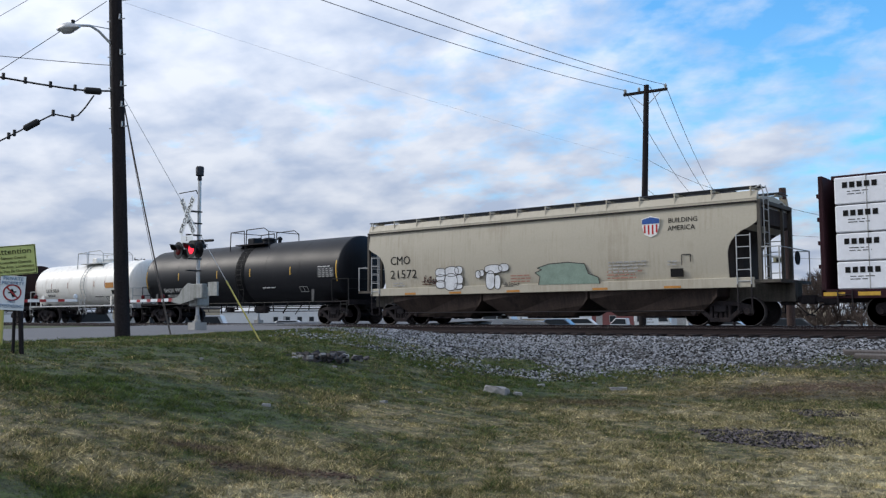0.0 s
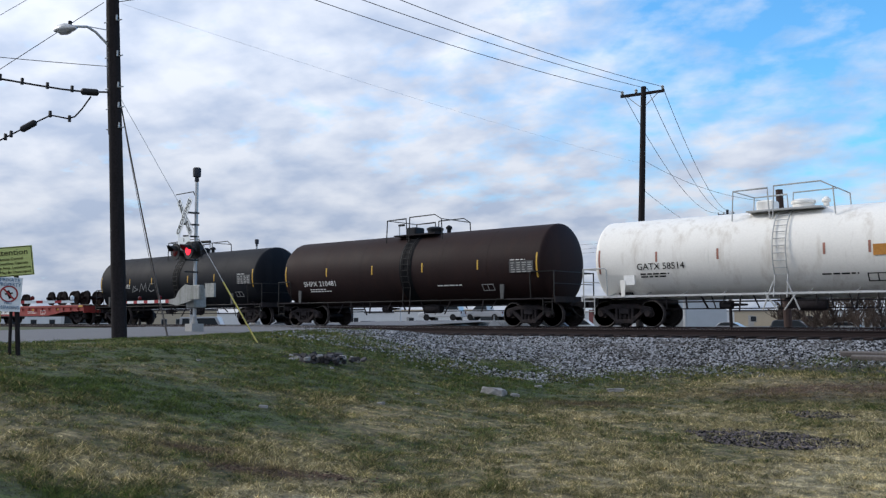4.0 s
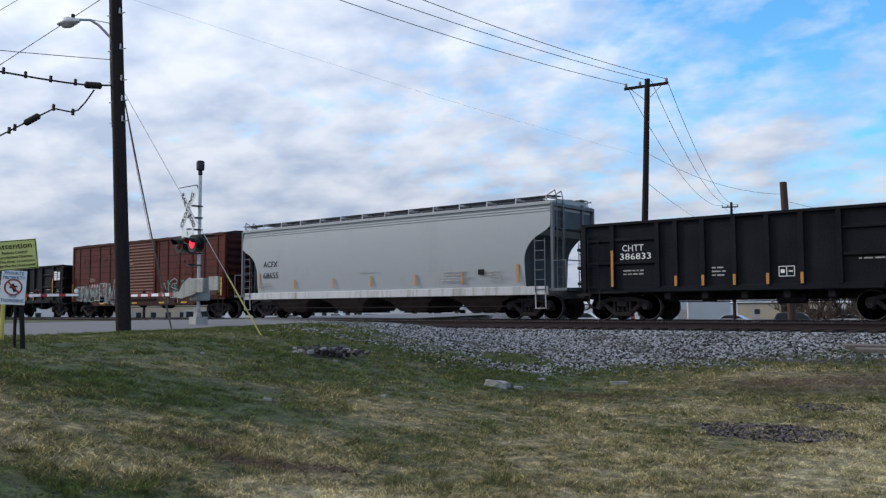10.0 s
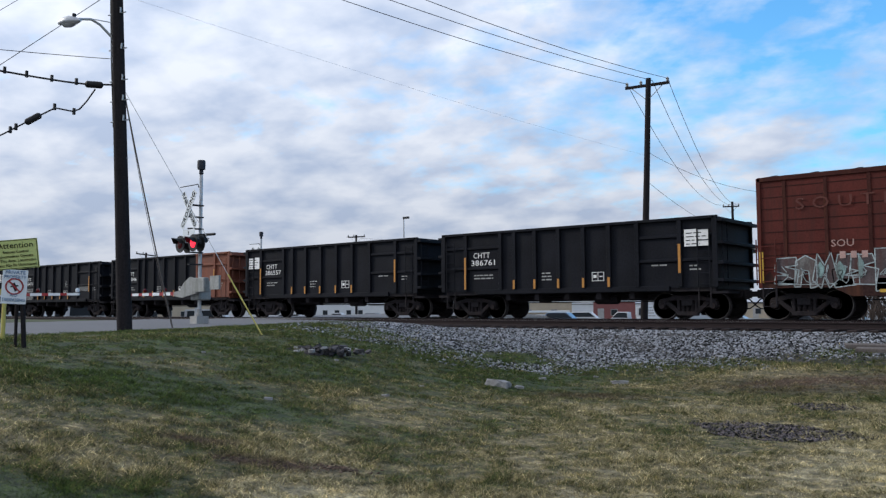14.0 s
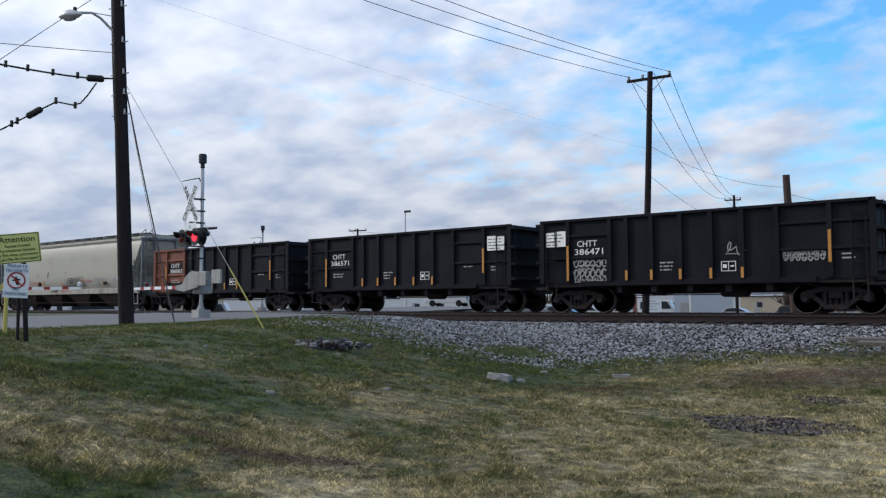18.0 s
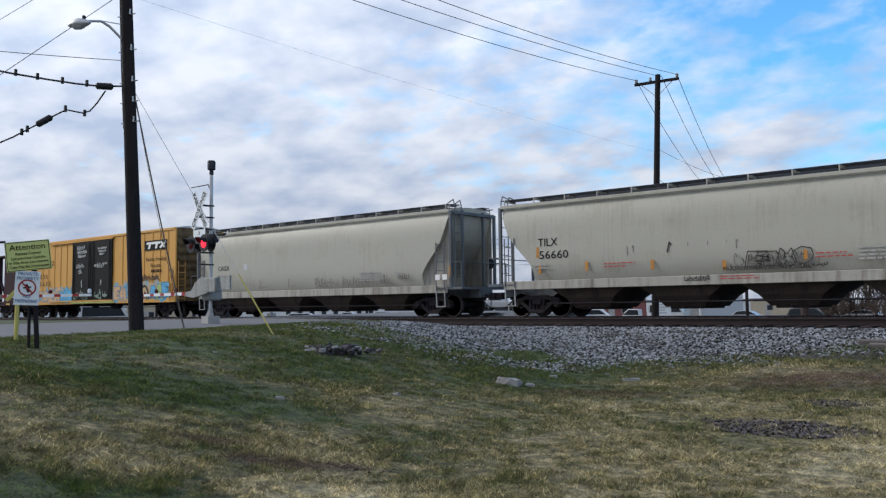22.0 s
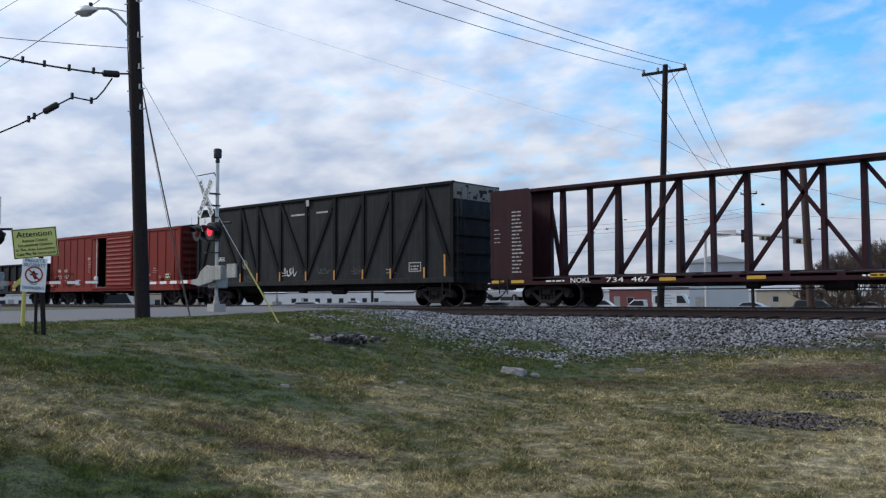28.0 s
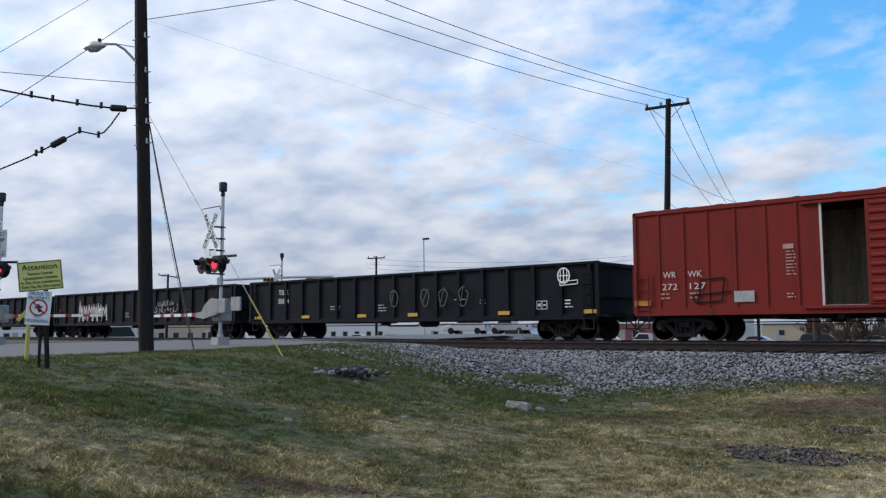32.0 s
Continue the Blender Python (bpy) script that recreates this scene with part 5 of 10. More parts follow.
        prism(bm, [(-half_w - 0.01, zt + 0.02), (half_w + 0.01, zt + 0.02), (half_w * 0.45, zt + rise + 0.022), (-half_w * 0.45, zt + rise + 0.022)], "x", u - 0.05, u + 0.05)
        part("roof_rib", bm, roof, rf)
    bm = B()
    box(bm, -half + 0.1, half - 0.1, -half_w + 0.12, half_w - 0.12, zb + 0.02, zb + 0.14)
    box(bm, -half, half, -0.4, 0.4, 0.72, zb + 0.02)
    for u in (-half * 0.4, -half * 0.15, half * 0.15, half * 0.4):
        box(bm, u - 0.08, u + 0.08, -half_w + 0.15, half_w - 0.15, zb - 0.15, zb + 0.02)
    part("underframe", bm, M["under"], car)
    for text, u, z, size, w in marks:
        words(text, size, ink, car, pose(u, -half_w - 0.012, z), width=w)
    add_trucks(car, (-half + truck_at, half - truck_at))
    add_couplers(car, half + 0.35)
    brake_gear(car, half)
    return car


# -- gondolas --


def gondola(label, x0, x1, zt, zb, paint, marks, seed, posts=8, half_w=1.55, orange=None, placards=(1,), lip=False, taper=0.0, tape=None, long=False, chord=0.10):
    car, half = start_car("gondola_car", label, x0, x1)
    rnd = random.Random(seed)
    tape = tape or M["orange_tape"]
    fl = 1.05
    bm = B()
    box(bm, -half + 0.05, half - 0.05, -half_w + 0.1, half_w - 0.1, fl - 0.12, fl)
    part("floor_plate", bm, M["under"], car)
    op = orange if orange else None
    for s in (-1, 1):
        spans = [(-half, half, paint)]
        if op:
            a, b = op
            spans = [(-half, a, paint), (a, b, M["gon_orange"]), (b, half, paint)]
        for a, b, mt in spans:
            if b - a < 0.02:
                continue
            bm = B()
            pts = [(a, zb), (b, zb), (b, zt), (a, zt)]
            prism(bm, pts, "y", *sorted((s * (half_w - 0.10), s * (half_w - 0.055))))
            part("side_wall", bm, mt, car)
        for a, b, mt in spans:
            if b - a < 0.02:
                continue
            bm = B()
            box(bm, a, b, *sorted((s * (half_w - 0.12), s * (half_w + 0.05))), zt - chord, zt)
            part("top_chord", bm, paint if not op else mt, car, bevel=0.012)
        us = [-half + 0.32 + (2 * half - 0.64) * i / (posts - 1) for i in range(posts)] if long else [-4.53, -2.85, -2.2, -1.27, -0.24, 0.8, 1.82, 2.9, 4.44]
        for i, u in enumerate(us):
            inside = op and op[0] - 0.05 <= u <= op[1] + 0.05
            bm = B()
            w = 0.075
            prism(bm, [(s * (half_w - 0.055), zb + 0.05), (s * (half_w + 0.03), zb + 0.05), (s * (half_w + 0.045), zt - chord), (s * (half_w - 0.055), zt - chord)], "x", u - w, u + w)
            part("side_post", bm, M["gon_orange"] if inside else paint, car, bevel=0.006)
            if 2 <= i <= 6 and s == -1:
                bm = B()
                patch(bm, u - 0.045, u + 0.045, zb + 0.08, zb + 0.42 if not long else zb + 0.2, -half_w - 0.045)
                if not long:
                    part("reflective_strip", bm, tape, car)
                else:
                    bm.free()
        for a, b in (() if long else ((-half + 0.06, -4.61), (-4.45, -2.93), (2.98, 4.36), (4.52, half - 0.06))):
            for zz in (zt - 0.62, zt - 1.42):
                bm = B()
                inside = op and op[0] - 0.1 <= (a + b) / 2 <= op[1] + 0.1
                prism(bm, [(s * (half_w - 0.055), zz - 0.07), (s * (half_w + 0.015), zz - 0.03), (s * (half_w + 0.015), zz + 0.03), (s * (half_w - 0.055), zz + 0.07)], "x", a, b)
                part("end_stiffener", bm, M["gon_orange"] if inside else paint, car)
        bm = B()
        box(bm, -half + (1.6 if not long else 0.0), half - (1.6 if not long else 0.0), *sorted((s * (half_w - 0.15), s * (half_w + 0.01))), zb - 0.10, zb + 0.08)
        part("side_sill", bm, paint if not op else paint, car, bevel=0.01)
    for s in (-1, 1):
        inside = op and ((s > 0 and op[1] > half - 0.1) or (s < 0 and op[0] < -half + 0.1))
        mt = M["gon_orange"] if inside else paint
        bm = B()
        box(bm, *sorted((s * half, s * (half - 0.06))), -half_w + 0.06, half_w - 0.06, fl - 0.05, zt - 0.02)
        end = part("end_wall", bm, mt, car)
        for k in ((0.10, 0.34, 0.62, 0.93) if not long else (0.3, 0.93)):
            bm = B()
            zz = fl + (zt - fl) * k
            box(bm, *sorted((s * half, s * (half + (0.28 if lip else 0.14)))), -half_w - 0.04, half_w + 0.04, zz - 0.055, zz + 0.055)
            part("end_rib", bm, mt, end, bevel=0.015)
        for y in (-half_w, half_w):
            bm = B()
            box(bm, *sorted((s * (half - 0.09), s * (half + 0.09))), y - 0.05, y + 0.05, zb, zt)
            part("corner_post", bm, mt, car, bevel=0.012)
        bm = B()
        ladder(bm, s * (half + 0.2), -half_w + 0.1, zb + 0.05, zt - 0.15, 0.42, "y")
        part("end_ladder", bm, mt, car)
        for y in (-1, 1):
            bm = B()
            a = s * (half - 0.38)
            ladder(bm, a - 0.2, y * (half_w + 0.06), zb, zt - 0.35, 0.4)
            part("side_ladder", bm, mt, car)
            bm = B()
            path_bar(bm, [(a - 0.2, y * half_w, zb), (a - 0.2, y * half_w, 0.42), (a + 0.2, y * half_w, 0.42), (a + 0.2, y * half_w, zb)], 0.022)
            part("sill_step", bm, M["under"], car)
        bm = B()
        box(bm, *sorted((s * (half - 0.2), s * (half + 0.35))), -half_w + 0.1, half_w - 0.1, fl - 0.2, fl - 0.12)
        box(bm, *sorted((s * (half - 2.4), s * (half + 0.4))), -0.35, 0.35, 0.72, fl - 0.12)
        part("end_sill", bm, M["under"], car)
    bm = B()
    box(bm, -half + 1.0, half - 1.0, -0.4, 0.4, 0.66 if not long else 0.8, fl - 0.12)
    if not long:
        for i in range(5):
            u = -half * 0.46 + half * 0.92 * i / 4
            box(bm, u - 0.1, u + 0.1, -half_w + 0.15, half_w - 0.15, 0.72, fl - 0.12)
    part("underframe", bm, M["under"], car)
    for k in placards:
        bm = B()
        patch(bm, k * (half - 0.6) - 0.42, k * (half - 0.6) + 0.42, zt - 0.98, zt - 0.42, -half_w - 0.05)
        pl = part("placard", bm, M["white"], car, "white stencilled placard")
        bm = B()
        small_print(bm, k * (half - 0.6) - 0.36, zt - 0.56, 0.7, 4, 0.12, -half_w - 0.055, rnd, 0.03)
        box(bm, k * (half - 0.6) + 0.02, k * (half - 0.6) + 0.05, -half_w - 0.059, -half_w - 0.055, zt - 0.98, zt - 0.42)
        part("placard_print", bm, M["black"], pl)
    for u, z0, z1 in (((-4.53, 1.15, 2.41), (4.44, 1.54, 2.5)) if not long else ()):
        bm = B()
        patch(bm, u - 0.045, u + 0.045, z0, z1, -half_w - 0.048)
        part("reflective_strip", bm, tape, car)
    for text, u, z, size, w in marks:
        words(text, size, M["white"], car, pose(u, -half_w + 0.043, z), width=w)
    bm = B()
    for u, z, w, rows in ((-4.15, zb + 0.62, 1.0, 2), (-1.0, zb + 0.62, 0.55, 3), (3.4, zb + 0.75, 0.7, 1), (4.75, zb + 0.7, 0.4, 2)):
        small_print(bm, u, z, w, rows, 0.12, -half_w + 0.05, rnd, 0.045)
    part("small_lettering", bm, M["grey_ink"], car)
    bm = B()
    u, z = 1.35 if not long else half * 0.76, zb + 0.46
    for a, b, c, d in ((-0.24, 0.24, -0.16, -0.14), (-0.24, 0.24, 0.14, 0.16), (-0.24, -0.22, -0.14, 0.14), (0.22, 0.24, -0.14, 0.14), (-0.01, 0.01, -0.14, 0.14), (-0.18, -0.06, -0.05, 0.06), (0.06, 0.18, -0.02, 0.02)):
        box(bm, u + a, u + b, -half_w + 0.04, -half_w + 0.055, z + c, z + d)
    part("consolidated_stencil", bm, M["white"], car)
    add_trucks(car, (-half + (1.2 if not long else 1.8), half - (1.2 if not long else 1.8)))
    add_couplers(car, half + 0.3)
    brake_gear(car, half)
    return car
# -- flat cars and centre-beam cars --


def flat_car(label, x0, x1):
    car, half = start_car("flat_car", label, x0, x1)
    deck, hw = 1.18, 1.5
    bm = B()
    box(bm, -half, half, -hw, hw, deck - 0.06, deck)
    part("deck", bm, M["flat_red"], car)
    for s in (-1, 1):
        bm = B()
        pts = [(-half, deck), (-half, deck - 0.34), (-half + 2.6, deck - 0.40), (-half + 4.6, deck - 0.64), (half - 4.6, deck - 0.64), (half - 2.6, deck - 0.40), (half, deck - 0.34), (half, deck)]
        prism(bm, pts, "y", *sorted((s * (hw - 0.03), s * (hw + 0.02))))
        part("side_sill", bm, M["flat_red"], car)
        bm = B()
        box(bm, -half, half, *sorted((s * hw, s * (hw + 0.06))), deck - 0.12, deck + 0.015)
        part("top_flange", bm, M["flat_red"], car, bevel=0.01)
        bm = B()
        u = -half + 0.6
        while u < half - 0.3:
            box(bm, u - 0.075, u + 0.075, *sorted((s * (hw + 0.02), s * (hw + 0.10))), deck - 0.28, deck - 0.14)
            part("stake_pocket", bm, M["flat_red"], car)
            bm = B()
            u += 0.92
        bm.free()
        bm = B()
        box(bm, -half + 2.5, half - 2.5, *sorted((s * (hw - 0.1), s * (hw + 0.05))), deck - 0.68, deck - 0.63)
        part("bottom_flange", bm, M["under"], car)
    for s in (-1, 1):
        bm = B()
        box(bm, *sorted((s * half, s * (half - 0.1))), -hw, hw, deck - 0.45, deck)
        part("end_sill", bm, M["flat_red"], car)
        bm = B()
        box(bm, *sorted((s * (half - 0.55), s * (half - 0.05))), -hw - 0.064, -hw - 0.06, deck - 0.1, deck + 0.0)
        part("reflective_strip", bm, M["yellow"], car)
        bm = B()
        box(bm, *sorted((s * (half - 2.6), s * (half + 0.3))), -0.4, 0.4, 0.7, deck - 0.06)
        part("draft_sill", bm, M["under"], car)
    for u in (-half + 3.9, -half + 6.0, -half + 9.6, half - 3.4):
        bm = B()
        patch(bm, u - 0.25, u + 0.25, deck - 0.28, deck - 0.17, -hw - 0.022)
        part("reflective_strip", bm, M["yellow"], car)
    bm = B()
    patch(bm, -1.0 - 2.75 + 0.0, -1.0 - 0.55, deck - 0.50, deck - 0.26, -hw - 0.022)
    part("number_board", bm, M["white"], car, "white stencilled number board")
    words("AOK   6475 R", 0.24, M["black"], car, pose(-2.75, -hw - 0.032, deck - 0.38), width=1.85)
    bm = B()
    u, z = half - 5.2, deck - 0.40
    for a, b, c, d in ((-0.3, 0.3, -0.13, -0.10), (-0.3, 0.3, 0.10, 0.13), (-0.3, -0.27, -0.1, 0.1), (0.27, 0.3, -0.1, 0.1), (-0.015, 0.015, -0.1, 0.1)):
        box(bm, u + a, u + b, -hw - 0.026, -hw - 0.02, z + c, z + d)
    rnd = random.Random(4)
    small_print(bm, half - 7.3, deck - 0.36, 1.2, 2, 0.1, -hw - 0.021, rnd, 0.04)
    small_print(bm, 0.9, deck - 0.40, 0.4, 1, 0.1, -hw - 0.021, rnd, 0.05)
    part("small_lettering", bm, M["white"], car)
    for u in (-half + 2.8, half - 2.8):
        for w in (-0.85, 0.85):
            bm = B()
            box(bm, u - 2.4, u + 2.4, w - 0.1, w + 0.1, deck, deck + 0.07)
            part("load_cradle", bm, M["wood_grey"], car)
    add_trucks(car, (-half + 1.55, half - 1.55))
    add_couplers(car, half + 0.3)
    brake_gear(car, half)
    return car


def spare_wheelset(x, aside):
    """A loose rusty wheelset that lies across the flat car's deck, and rides with it."""
    r = 0.43
    ws = thing("spare_wheelset", "rusty spare railway wheelset loaded on the flat car", "wheelset", pose(x, TRACK_Y + aside, 1.18 + 0.07 + r), group="spare wheelsets on the flat car")

    def axle():
        bm = B()
        lathe(bm, [(-1.08, 0.03), (-1.08, 0.08), (-0.86, 0.08), (-0.84, 0.10), (0.84, 0.10), (0.86, 0.08), (1.08, 0.08), (1.08, 0.03)], "y", 14)
        return mesh_of("axle", bm, M["rusty"], True)

    def wheel():
        bm = B()
        lathe(bm, [(-0.075, r * 0.30), (-0.075, r * 0.2), (-0.05, r * 0.36), (-0.03, r * 0.78), (-0.062, r * 0.86), (-0.062, r * 0.985), (-0.05, r), (0.045, r), (0.055, r + 0.026), (0.072, r + 0.026), (0.075, r * 0.86), (0.03, r * 0.8), (0.03, r * 0.3)], "y", 30)
        return mesh_of("wheel", bm, M["rusty"], True)
    part("axle", shared("spare axle", axle), None, ws)
    for s in (-1, 1):
        part("wheel", shared("spare wheel", wheel), None, ws, at=pose(0, s * 0.78, 0, 0, 0, 0 if s < 0 else 180))
    TRAIN.append((ws, x))
    return ws


def centre_beam(label, x0, x1, zt, lettered):
    car, half = start_car("centre_beam_car", label, x0, x1)
    rnd = random.Random(11)
    deck, hw, paint = 1.08, 1.45, M["beam_maroon"]
    for s in (-1, 1):
        bm = B()
        box(bm, -half, half, *sorted((s * (hw - 0.10), s * hw)), deck - 0.25, deck + 0.02)
        part("side_sill", bm, paint, car, bevel=0.012)
        bm = B()
        for i in range(12):
            u0 = -half + 2.0 + (2 * half - 4.0) * i / 12
            prism(bm, [(s * hw, deck - 0.02), (s * 0.15, deck + 0.10), (s * 0.15, deck - 0.06), (s * hw, deck - 0.10)], "x", u0, u0 + 1.35)
            part("deck_riser", bm, paint, car)
            bm = B()
        bm.free()
        # bulkheads
        bm = B()
        box(bm, *sorted((s * half, s * (half - 0.14))), -hw, hw, deck - 0.2, zt - 0.12)
        part("bulkhead", bm, paint, car, bevel=0.02)
        for y in (-1, 1):
            bm = B()
            b0 = s * (half - 0.14)
            prism(bm, [(b0, deck), (b0 - s * 1.85, deck), (b0 - s * 1.85, zt - 0.5), (b0 - s * 1.7, zt - 0.12), (b0, zt - 0.12)], "y", *sorted((y * (hw - 0.05), y * hw)))
            if y > 0 or not lettered:
                bm.free()
            else:
                part("bulkhead_wing", bm, paint, car)
            bm = B()
            ladder(bm, s * (half - 0.65) - 0.2, y * (hw + 0.03), deck - 0.6, deck, 0.4)
            part("sill_step", bm, M["under"], car)
        for k in (0.2, 0.4, 0.6, 0.8):
            bm = B()
            zz = deck + (zt - deck) * k
            box(bm, *sorted((s * half, s * (half + 0.07))), -hw + 0.05, hw - 0.05, zz - 0.06, zz + 0.06)
            part("bulkhead_rib", bm, paint, car)
    bm = B()
    box(bm, -half + 0.1, half - 0.1, -0.42, 0.42, zt - 0.14, zt)
    part("top_chord", bm, paint, car, bevel=0.02)
    bm = B()
    box(bm, -half, half, -0.28, 0.28, 0.72, deck + 0.12)
    for i in range(14):
        u = -half + 1.0 + (2 * half - 2.0) * i / 13
        box(bm, u - 0.06, u + 0.06, -hw + 0.1, hw - 0.1, deck - 0.2, deck - 0.05)
    part("centre_sill", bm, M["under"], car)
    # posts and braces of the middle frame
    n = 16
    us = [(i - 7.5) * 1.21 for i in range(n)]
    for i, u in enumerate(us):
        bm = B()
        w = 0.075
        if i % 2 == 0 if i < 8 else i % 2:
            prism(bm, [(-0.22, deck + 0.1), (0.22, deck + 0.1), (0.10, zt - 0.1), (-0.10, zt - 0.1)], "x", u - w - 0.01, u + w + 0.01)
        else:
            prism(bm, [(-0.12, deck + 0.1), (0.12, deck + 0.1), (0.12, zt - 0.1), (-0.12, zt - 0.1)], "x", u - w, u + w)
        part("post", bm, paint, car, bevel=0.01)
    ties = [(i, i + 2, True) for i in (0, 2, 4, 6)] + [(i, i + 2, False) for i in (7, 9, 11, 13)]
    for i, j, up in ties:
        pts = ((us[i] + 0.05, deck + 0.15), (us[j] - 0.05, zt - 0.2)) if up else ((us[i] + 0.05, zt - 0.2), (us[j] - 0.05, deck + 0.15))
        bm = B()
        slant(bm, *pts, 0.12, -0.07, 0.07)
        part("brace", bm, paint, car)
    for s in (-1, 1):
        bm = B()
        slant(bm, (s * (half - 1.85), zt - 0.4), (s * 9.15, deck + 0.15), 0.12, -0.07, 0.07)
        part("brace", bm, paint, car)
        bm = B()
        box(bm, *sorted((s * (half - 1.95), s * (half - 0.1))), -0.12, 0.12, deck + 0.1, zt - 0.1)
        part("end_web", bm, paint, car)
    for u in (-half + 0.35, -half + 1.3, -half + 7.5, -half + 10.5, half - 9.0, half - 4.5, half - 1.3):
        bm = B()
        patch(bm, u - 0.3, u + 0.3, deck - 0.17, deck - 0.06, -hw)
        part("reflective_strip", bm, M["yellow"], car)
    if lettered:
        words("NOKL", 0.26, M["white"], car, pose(-half + 4.1, -hw - 0.012, deck - 0.115), width=0.85)
        words("734  467", 0.24, M["white"], car, pose(-half + 6.0, -hw - 0.012, deck - 0.115), width=1.7)
        bm = B()
        small_print(bm, -half + 1.05, deck + 2.55, 0.55, 17, 0.145, -hw - 0.0, rnd, 0.05)
        small_print(bm, -half + 0.2, deck + 1.9, 0.35, 4, 0.16, -hw - 0.0, rnd, 0.03)
        part("stencilled_note", bm, M["grey_ink"], car)
        bm = B()
        small_print(bm, half - 9.5, deck - 0.14, 1.6, 1, 0.1, -hw, rnd, 0.05)
        small_print(bm, -half + 2.6, deck - 0.14, 1.2, 1, 0.1, -hw, rnd, 0.05)
        part("small_lettering", bm, M["white"], car)
    add_trucks(car, (-half + 2.4, half - 2.4))
    add_couplers(car, half + 0.2)
    brake_gear(car, half)
    return car, half


def lumber_pack(x, y, z, w, h):
    """A wrapped pack of lumber that rides on the centre-beam car."""
    p = thing("lumber_pack", "white-wrapped lumber pack with dark printing on the centre-beam car", "lumber pack", pose(x, y, z), group="wrapped lumber packs")
    rnd = random.Random(int(x * 10 + z * 100))
    bm = B()
    box(bm, -w / 2, w / 2, -0.52, 0.52, 0.0, h)
    part("wrap", bm, M["wrap"], p, bevel=0.03)
    for k in (-0.3, 0.05, 0.36):
        bm = B()
        box(bm, k * w - 0.012, k * w + 0.012, -0.527, 0.527, -0.004, h + 0.006)
        part("strap", bm, M["grey_ink"], p)
    for k in (-0.34, 0.10, 0.42):
        bm = B()
        # a maker's mark as plain bars
        u = k * w
        for j in range(5):
            box(bm, u - 0.48 + j * 0.2, u - 0.34 + j * 0.2, -0.529, -0.52, h * 0.60, h * 0.60 + 0.17)
        small_print(bm, u - 0.35, h * 0.45, 0.7, 2, 0.08, -0.521, rnd, 0.025)
        part("printed_mark", bm, M["black"], p)
    TRAIN.append((p, x))
    return p


def chip_car(label, x0, x1, zt, zb):
    car, half = start_car("wood_chip_car", label, x0, x1)
    rnd = random.Random(21)
    hw, paint = 1.57, M["chip_dark"]
    for s in (-1, 1):
        bm = B()
        box(bm, -half, half, *sorted((s * (hw - 0.12), s * (hw - 0.07))), zb + 0.05, zt)
        part("side_wall", bm, paint, car)
        bm = B()
        box(bm, -half, half, *sorted((s * (hw - 0.14), s * (hw + 0.02))), zt - 0.14, zt)
        part("top_chord", bm, M["chip_frame"], car, bevel=0.015)
        bm = B()
        box(bm, -half, half, *sorted((s * (hw - 0.14), s * (hw + 0.01))), zb, zb + 0.22)
        part("side_sill", bm, paint, car, bevel=0.012)
        us = [-half + 0.1 + (2 * half - 0.2) * k for k in (0, 0.085, 0.21, 0.288, 0.388, 0.496, 0.607, 0.711, 0.807, 0.916, 1.0)]
        for i, u in enumerate(us):
            bm = B()
            box(bm, u - 0.09, u + 0.09, *sorted((s * (hw - 0.07), s * hw)), zb + 0.2, zt - 0.12)
            part("side_post", bm, M["chip_frame"], car, bevel=0.008)
        for i in range(len(us) - 1):
            a, b = us[i], us[i + 1]
            down = (i < 5) != (i == 0)
            pts = ((a + 0.06, zt - 0.25), (b - 0.06, zb + 0.45)) if down and i != 9 else ((a + 0.06, zb + 0.45), (b - 0.06, zt - 0.25))
            if i == 9:
                pts = ((a + 0.06, zt - 0.25), (b - 0.06, zb + 0.45))
            bm = B()
            slant(bm, *pts, 0.20, *sorted((s * (hw - 0.07), s * (hw - 0.015))))
            part("brace", bm, M["chip_frame"], car)
            if s == -1 and 0 < i:
                bm = B()
                patch(bm, a - 0.045, a + 0.045, zb + 0.22, zb + 0.66, -hw)
                part("reflective_strip", bm, M["orange_tape"], car)
        bm = B()
        box(bm, *sorted((s * half, s * (half - 0.07))), -hw + 0.06, hw - 0.06, zb, zt - 0.02)
        end = part("end_wall", bm, paint, car)
        for k in (0.12, 0.3, 0.48, 0.66):
            bm = B()
            zz = zb + (zt - zb) * k
            box(bm, *sorted((s * half, s * (half + 0.10))), -hw + 0.08, hw - 0.08, zz - 0.07, zz + 0.07)
            part("end_rib", bm, paint, end, bevel=0.015)
        bm = B()
        box(bm, *sorted((s * half, s * (half + 0.025))), -hw + 0.02, hw - 0.02, zt - 0.72, zt - 0.08)
        worn = part("worn_end_panel", bm, M["tag_grey"], end, "peeling pale paint on the end panel")
        bm = B()
        for j in range(26):
            y, z, q = rnd.uniform(-1.4, 1.4), rnd.uniform(zt - 0.68, zt - 0.14), rnd.uniform(0.03, 0.16)
            box(bm, *sorted((s * (half + 0.025), s * (half + 0.03))), y - q, y + q, z - q * 0.5, z + q * 0.5)
        part("rust_patch", bm, M["under"], end)
        bm = B()
        ladder(bm, s * (half + 0.16), -hw + 0.1, zb + 0.1, zt - 0.8, 0.42, "y")
        part("end_ladder", bm, paint, car)
        bm = B()
        a = s * (half - 0.4)
        path_bar(bm, [(a - 0.2, -hw, zb), (a - 0.2, -hw, 0.42), (a + 0.2, -hw, 0.42), (a + 0.2, -hw, zb)], 0.022)
        part("sill_step", bm, M["under"], car)
    bm = B()
    box(bm, -half + 0.1, half - 0.1, -hw + 0.14, hw - 0.14, zb + 0.02, zb + 0.12)
